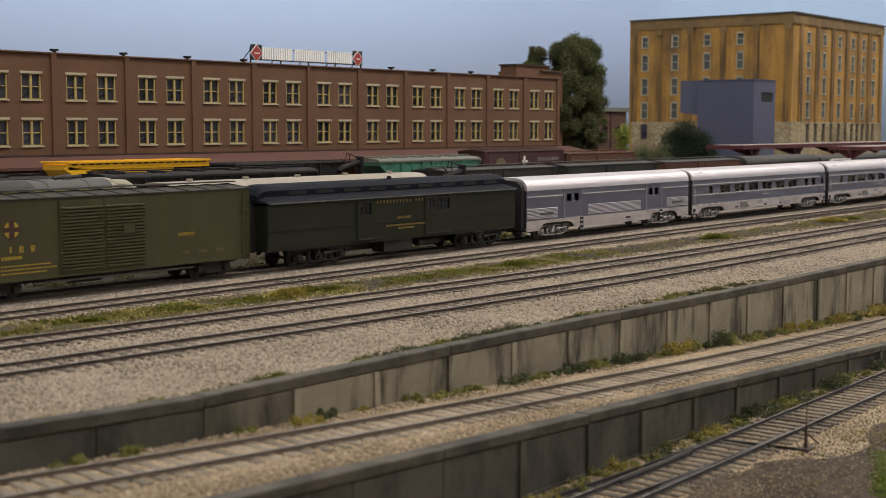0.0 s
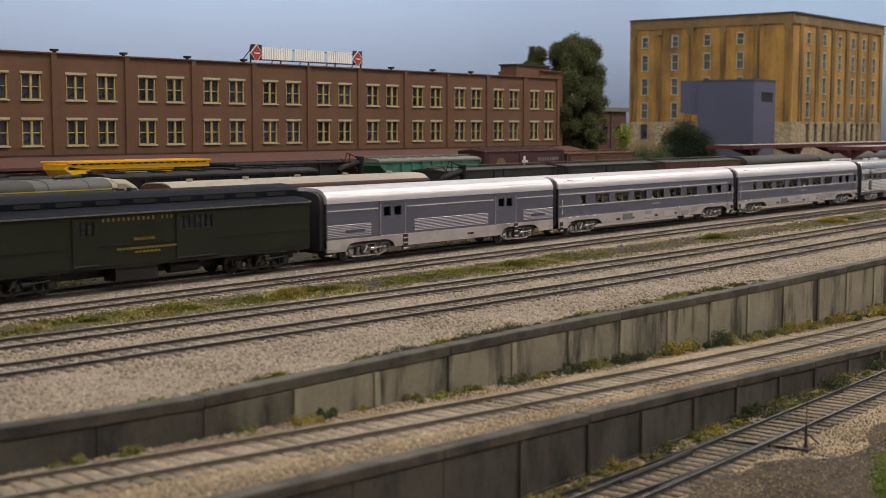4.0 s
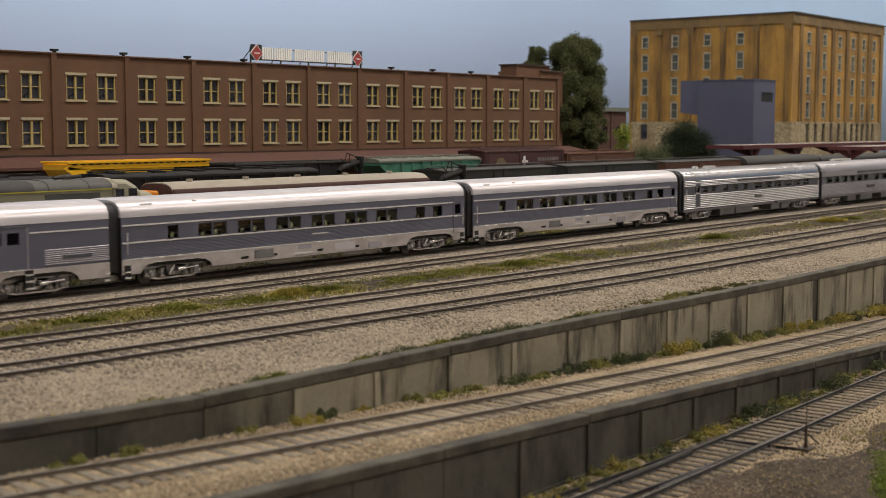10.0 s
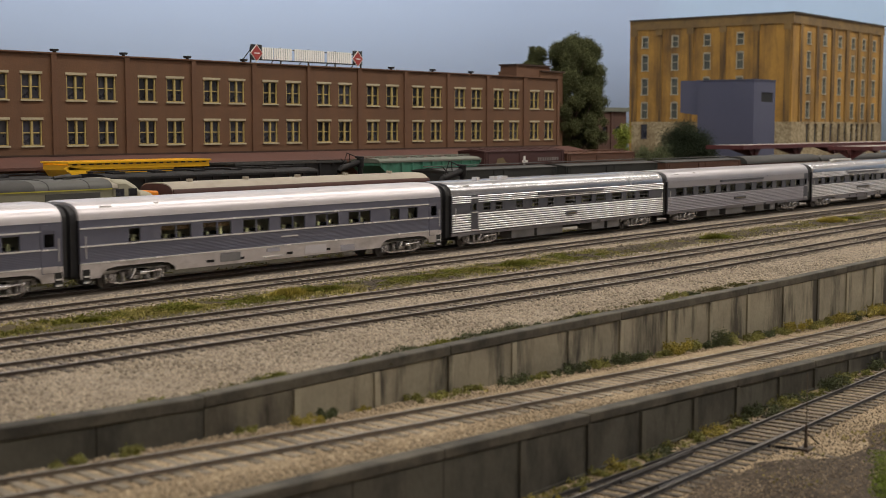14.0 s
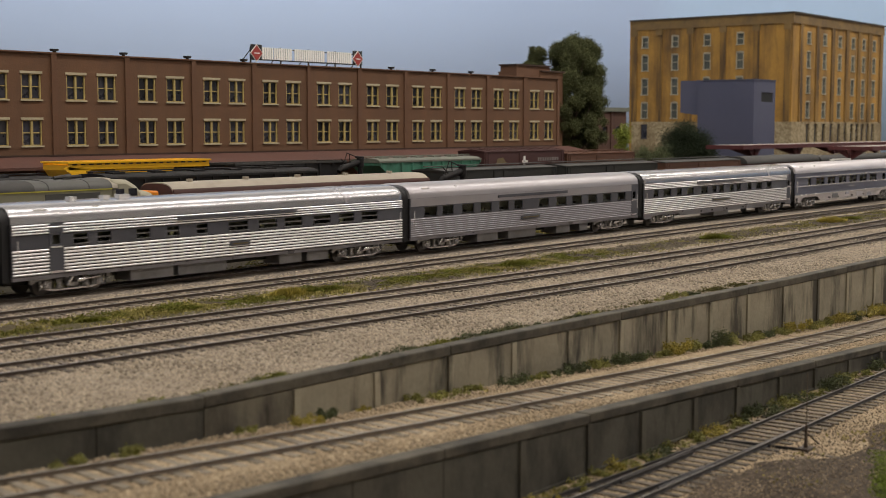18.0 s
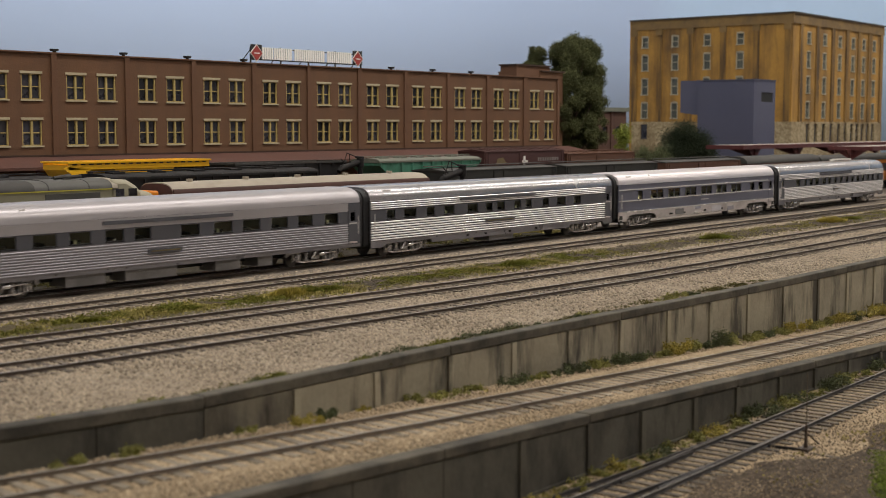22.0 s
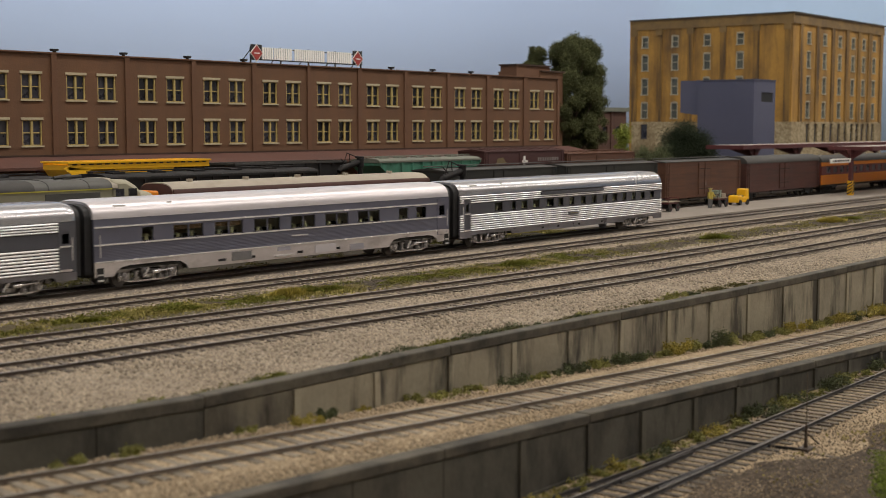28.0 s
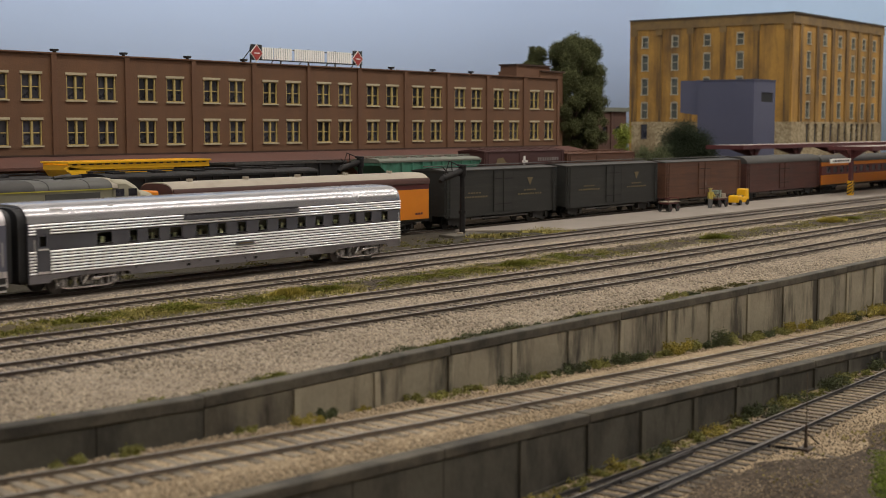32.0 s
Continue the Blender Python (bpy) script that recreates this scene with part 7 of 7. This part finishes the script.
def ground_foam(label, x0, x1, yf, zf, width, height, count, leaf, seed, patchy=0.0, size=0.05):
    """Low clumpy ground cover of small leaves in drifts."""
    r = np.random.default_rng(seed)
    x = r.uniform(x0, x1, count * 3)
    y = np.array([yf(a) for a in x]) + r.normal(size=count * 3) * width * 0.5
    den = np.array([noise.noise(Vector((a * 0.5, b * 0.5, seed))) + 0.6 * noise.noise(Vector((a * 1.7, b * 1.7, seed))) for a, b in zip(x, y)])
    keep = den > patchy
    x, y, den = x[keep][:count], y[keep][:count], den[keep][:count]
    n_ = len(x)
    p = np.stack([x, y, np.array([zf(a) for a in x]) + height * r.random(n_) * np.clip((den - patchy) * 2.2, 0.12, 1.3)], 1)
    a = r.normal(size=(n_, 3))
    a /= np.linalg.norm(a, axis=1)[:, None]
    b = np.cross(a, r.normal(size=(n_, 3)))
    b /= np.linalg.norm(b, axis=1)[:, None]
    s = size * (0.6 + 0.8 * r.random(n_))[:, None]
    v = np.stack([p - a * s * 0.6, p + a * s * 0.6, p + b * s], 1).reshape(-1, 3)
    ob = part("ground_cover", soup("ground_cover", v, np.arange(n_ * 3).reshape(-1, 3), leaf), leaf)
    return tagged(ob, label, "ground cover", kind="stuff")


ground_foam("olive weeds in drifts between the tracks", 18, 66, midBC, lambda x: GROUND_Z + 0.06, 1.4, 0.15, 40000, MOSS, 41, -0.06)
ground_foam("dark green weeds scattered between the tracks", 18, 150, midBC, lambda x: GROUND_Z + 0.06, 2.2, 0.14, 13000, MOSS_GREEN, 42, 0.38)
ground_foam("dark green weeds beside the main track", 26, 74, lambda x: 3.2, lambda x: GROUND_Z + 0.05, 1.8, 0.22, 9000, MOSS_GREEN, 48, 0.15, 0.08)
ground_foam("olive weeds along the foot of the tall wall", 38, 80, lambda x: W1F + 0.15, lambda x: ramp_z(x) - 0.12, 0.5, 0.3, 12000, MOSS_GREEN, 43, 0.3)
ground_foam("yellowing weeds along the foot of the tall wall", 30, 80, lambda x: W1F + 0.05, lambda x: ramp_z(x) - 0.12, 0.5, 0.24, 7000, LEAF_OLD, 44, 0.32)
ground_foam("olive weeds along the foot of the lower wall", 26, 68, lambda x: W2F + 0.15, lambda x: -3.24, 0.6, 0.32, 8000, MOSS_GREEN, 45, 0.3)
ground_foam("yellowing weeds along the foot of the lower wall", 26, 68, lambda x: W2F, lambda x: -3.24, 0.7, 0.2, 10000, MOSS, 46, 0.25)
ground_foam("low weeds along the top of the tall wall", 20, 60, lambda x: WALL1 + 0.45, lambda x: GROUND_Z + 0.04, 0.5, 0.12, 15000, MOSS_GREEN, 47, 0.0)


ground_foam("yellow-green weeds behind the wall coping", 16.5, 40, lambda x: WALL1 + 0.4, lambda x: GROUND_Z + 0.05, 0.4, 0.18, 7000, MOSS, 49, 0.1)


def tuft(label, x, y, r0, h, count, leaf, seed):
    """One dense tuft of grass: blades that lean outwards."""
    r = np.random.default_rng(seed)
    a, k = r.uniform(0, 6.283, count), np.sqrt(r.random(count)) * r0
    base = np.stack([k * np.cos(a) * 1.5, k * np.sin(a) * 0.8, np.zeros(count)], 1)
    hh = h * (1 - 0.6 * (k / r0) ** 2) * (0.6 + 0.6 * r.random(count))
    tip = base + np.stack([np.cos(a) * k * 0.25 + r.normal(size=count) * 0.08, np.sin(a) * k * 0.25 + r.normal(size=count) * 0.08, hh], 1)
    b = r.uniform(0, 6.283, count)
    side = np.stack([np.cos(b) * 0.035, np.sin(b) * 0.035, np.zeros(count)], 1)
    v = np.stack([base - side, base + side, tip], 1).reshape(-1, 3)
    ob = part("grass_tuft", soup("grass_tuft", v, np.arange(count * 3).reshape(-1, 3), leaf), leaf, None, "", (x, y, GROUND_Z + 0.05))
    return tagged(ob, label, "grass", "grass tufts")


for i, (x, r0, h) in enumerate(((41.2, 0.75, 0.7), (42.4, 0.6, 0.5), (43.6, 0.6, 0.45), (57.8, 0.9, 0.5), (80.5, 1.1, 0.6), (100.3, 1.2, 0.8), (104.5, 0.9, 0.4), (117.0, 1.3, 0.6), (133.0, 1.4, 0.6), (31.0, 0.5, 0.3), (35.5, 0.5, 0.3))):
    tuft("dense yellow-green grass tuft between tracks", x, midBC(x) - 0.2, r0 * 0.9, h * 0.55, 1500, LEAF_OLD if i in (0, 5) else MOSS, 300 + i)


# ---- loose stones ----
def stones(name, label, x0, x1, y0, y1, count, size, zf, leaf, seed, skip=None):
    r = np.random.default_rng(seed)
    u = r.random(count) ** 1.4
    x = x0 + (x1 - x0) * u
    y = r.uniform(y0, y1, count)
    if skip is not None:
        keep = ~skip(x, y)
        x, y = x[keep], y[keep]
    n_ = len(x)
    s = size * (0.6 + 0.8 * r.random(n_))
    z = zf(x, y)
    octa = np.array([(1, 0, 0), (-1, 0, 0), (0, 1, 0), (0, -1, 0), (0, 0, 0.8), (0, 0, -0.8)], float)
    tri = np.array([(0, 2, 4), (2, 1, 4), (1, 3, 4), (3, 0, 4), (2, 0, 5), (1, 2, 5), (3, 1, 5), (0, 3, 5)])
    v = octa[None] * (0.7 + 0.6 * r.random((n_, 6, 1))) * s[:, None, None]
    a = r.uniform(0, 6.283, n_)
    ca, sa = np.cos(a)[:, None], np.sin(a)[:, None]
    v = np.stack([v[..., 0] * ca - v[..., 1] * sa, v[..., 0] * sa + v[..., 1] * ca, v[..., 2]], -1)
    v += np.stack([x, y, z], 1)[:, None]
    f = (tri[None] + 6 * np.arange(n_)[:, None, None]).reshape(-1, 3)
    ob = part(name, soup(name, v.reshape(-1, 3), f, leaf), leaf)
    return tagged(ob, label, "gravel", kind="stuff")


YC, YD = np.vectorize(Y_C), np.vectorize(Y_D)
near_rail = lambda y, yc: (np.abs(np.abs(y - yc) - 0.7525) < 0.13)
stones("ballast_stones", "pale grey-beige ballast stones of the yard", 15, 95, -22.2, -1.6, 84000, 0.07,
       lambda x, y: np.full(len(x), GROUND_Z + 0.03), STONES, 1, lambda x, y: near_rail(y, Y_B) | near_rail(y, YC(x)) | near_rail(y, YD(x)) | (np.abs(y - (Y_B + YC(x)) / 2) < 1.0 + 0.3 * np.sin(x * 1.3) + 0.2 * np.sin(x * 4.1)))
stones("tan_stones", "tan gravel stones along the sunken track", 12, 75, -28.1, -23.2, 42000, 0.042,
       lambda x, y: -2.125 - 0.042 * (x - 50) - 0.015, STONES_TAN, 2, lambda x, y: near_rail(y, np.vectorize(Y_E)(x)))
stones("tan_stones", "tan gravel stones on the lowest level", 24, 70, -33.6, -29.1, 30000, 0.042,
       lambda x, y: np.full(len(x), -3.19), STONES_TAN, 3, lambda x, y: near_rail(y, np.vectorize(Y_F)(x)))

clod_z = lambda x, y: np.full(len(x), GROUND_Z + 0.06)
stones("soil_clods", "dark brown clods of soil between the tracks", 45, 150, -12.5, -5.6, 26000, 0.075, clod_z, CLOD, 6, lambda x, y: np.abs(y - (Y_B + YC(x)) / 2) > 1.35 + 0.35 * np.sin(x * 0.9) + 0.2 * np.sin(x * 3.1))
stones("tan_stones", "tan gravel strewn over the cinder ground", 31, 54, -36.0, -31.5, 3200, 0.032,
       lambda x, y: np.full(len(x), -3.15), STONES_TAN, 4)
stones("cinder_stones", "dark cinder strewn over the tan gravel", 31, 54, -35.0, -29.3, 6500, 0.026,
       lambda x, y: np.full(len(x), -3.16), STONES_CINDER, 5, lambda x, y: near_rail(y, np.vectorize(Y_F)(x)))

# ---- ties, one by one ----
for me, tr, loc, slope in late:
    part("tie", me, None, tr, "", loc, slope)


# ---- movement ----
RUN = [(0, 116.8), (1, 112.65), (2, 108.2), (3, 103.55), (3.5, 101.1), (5.5, 90.35), (6, 87.5), (7, 81.65), (8, 75.65), (9, 69.5), (10, 63.1), (11, 56.4), (12, 49.35), (13, 42.1),
       (14, 34.75), (16.5, 16.2), (19, -2.3), (21, -17.1), (23, -31.9), (25, -46.7), (28, -68.9), (30, -83.7), (32, -98.5)]


def run_at(t):
    """Where the train has come to: the same points, joined by a smooth curve."""
    k = max(i for i in range(len(RUN) - 1) if RUN[i][0] <= t)
    (t0, s0), (t1, s1) = RUN[k], RUN[k + 1]
    sl = lambda i: (RUN[min(i + 1, len(RUN) - 1)][1] - RUN[max(i - 1, 0)][1]) / (RUN[min(i + 1, len(RUN) - 1)][0] - RUN[max(i - 1, 0)][0])
    u, w = (t - t0) / (t1 - t0), t1 - t0
    return (1 + 2 * u) * (1 - u) ** 2 * s0 + u * (1 - u) ** 2 * w * sl(k) + u * u * (3 - 2 * u) * s1 + u * u * (u - 1) * w * sl(k + 1)


def motions():
    for car, off in TRAIN:
        walk(car, [(t, at(run_at(t) + off, 0, 0)) for t in [i * 0.5 for i in range(65)]])
    # each kind of wheelset turns by the way it has rolled; alike ones share their keys
    shared = {}
    moving = {car for car, off in TRAIN}
    for ws in WHEELSETS:
        if ws.parent.parent not in moving:
            continue
        x, y, z = (round(c / K, 3) for c in ws.location)
        if (x, z) in shared:
            first = shared[x, z]
            ws.rotation_mode = "QUATERNION"
            ws.animation_data_create()
            ws.animation_data.action = first.animation_data.action
            ws.animation_data.action_slot = first.animation_data.action_slot
            continue
        shared[x, z] = ws
        rows = []
        for i in range(481):
            t = i / 15
            rows.append((t, at(x, 0, z, 0, math.degrees((run_at(t) - RUN[0][1]) / z), 0)))
        walk(ws, rows)


motions()
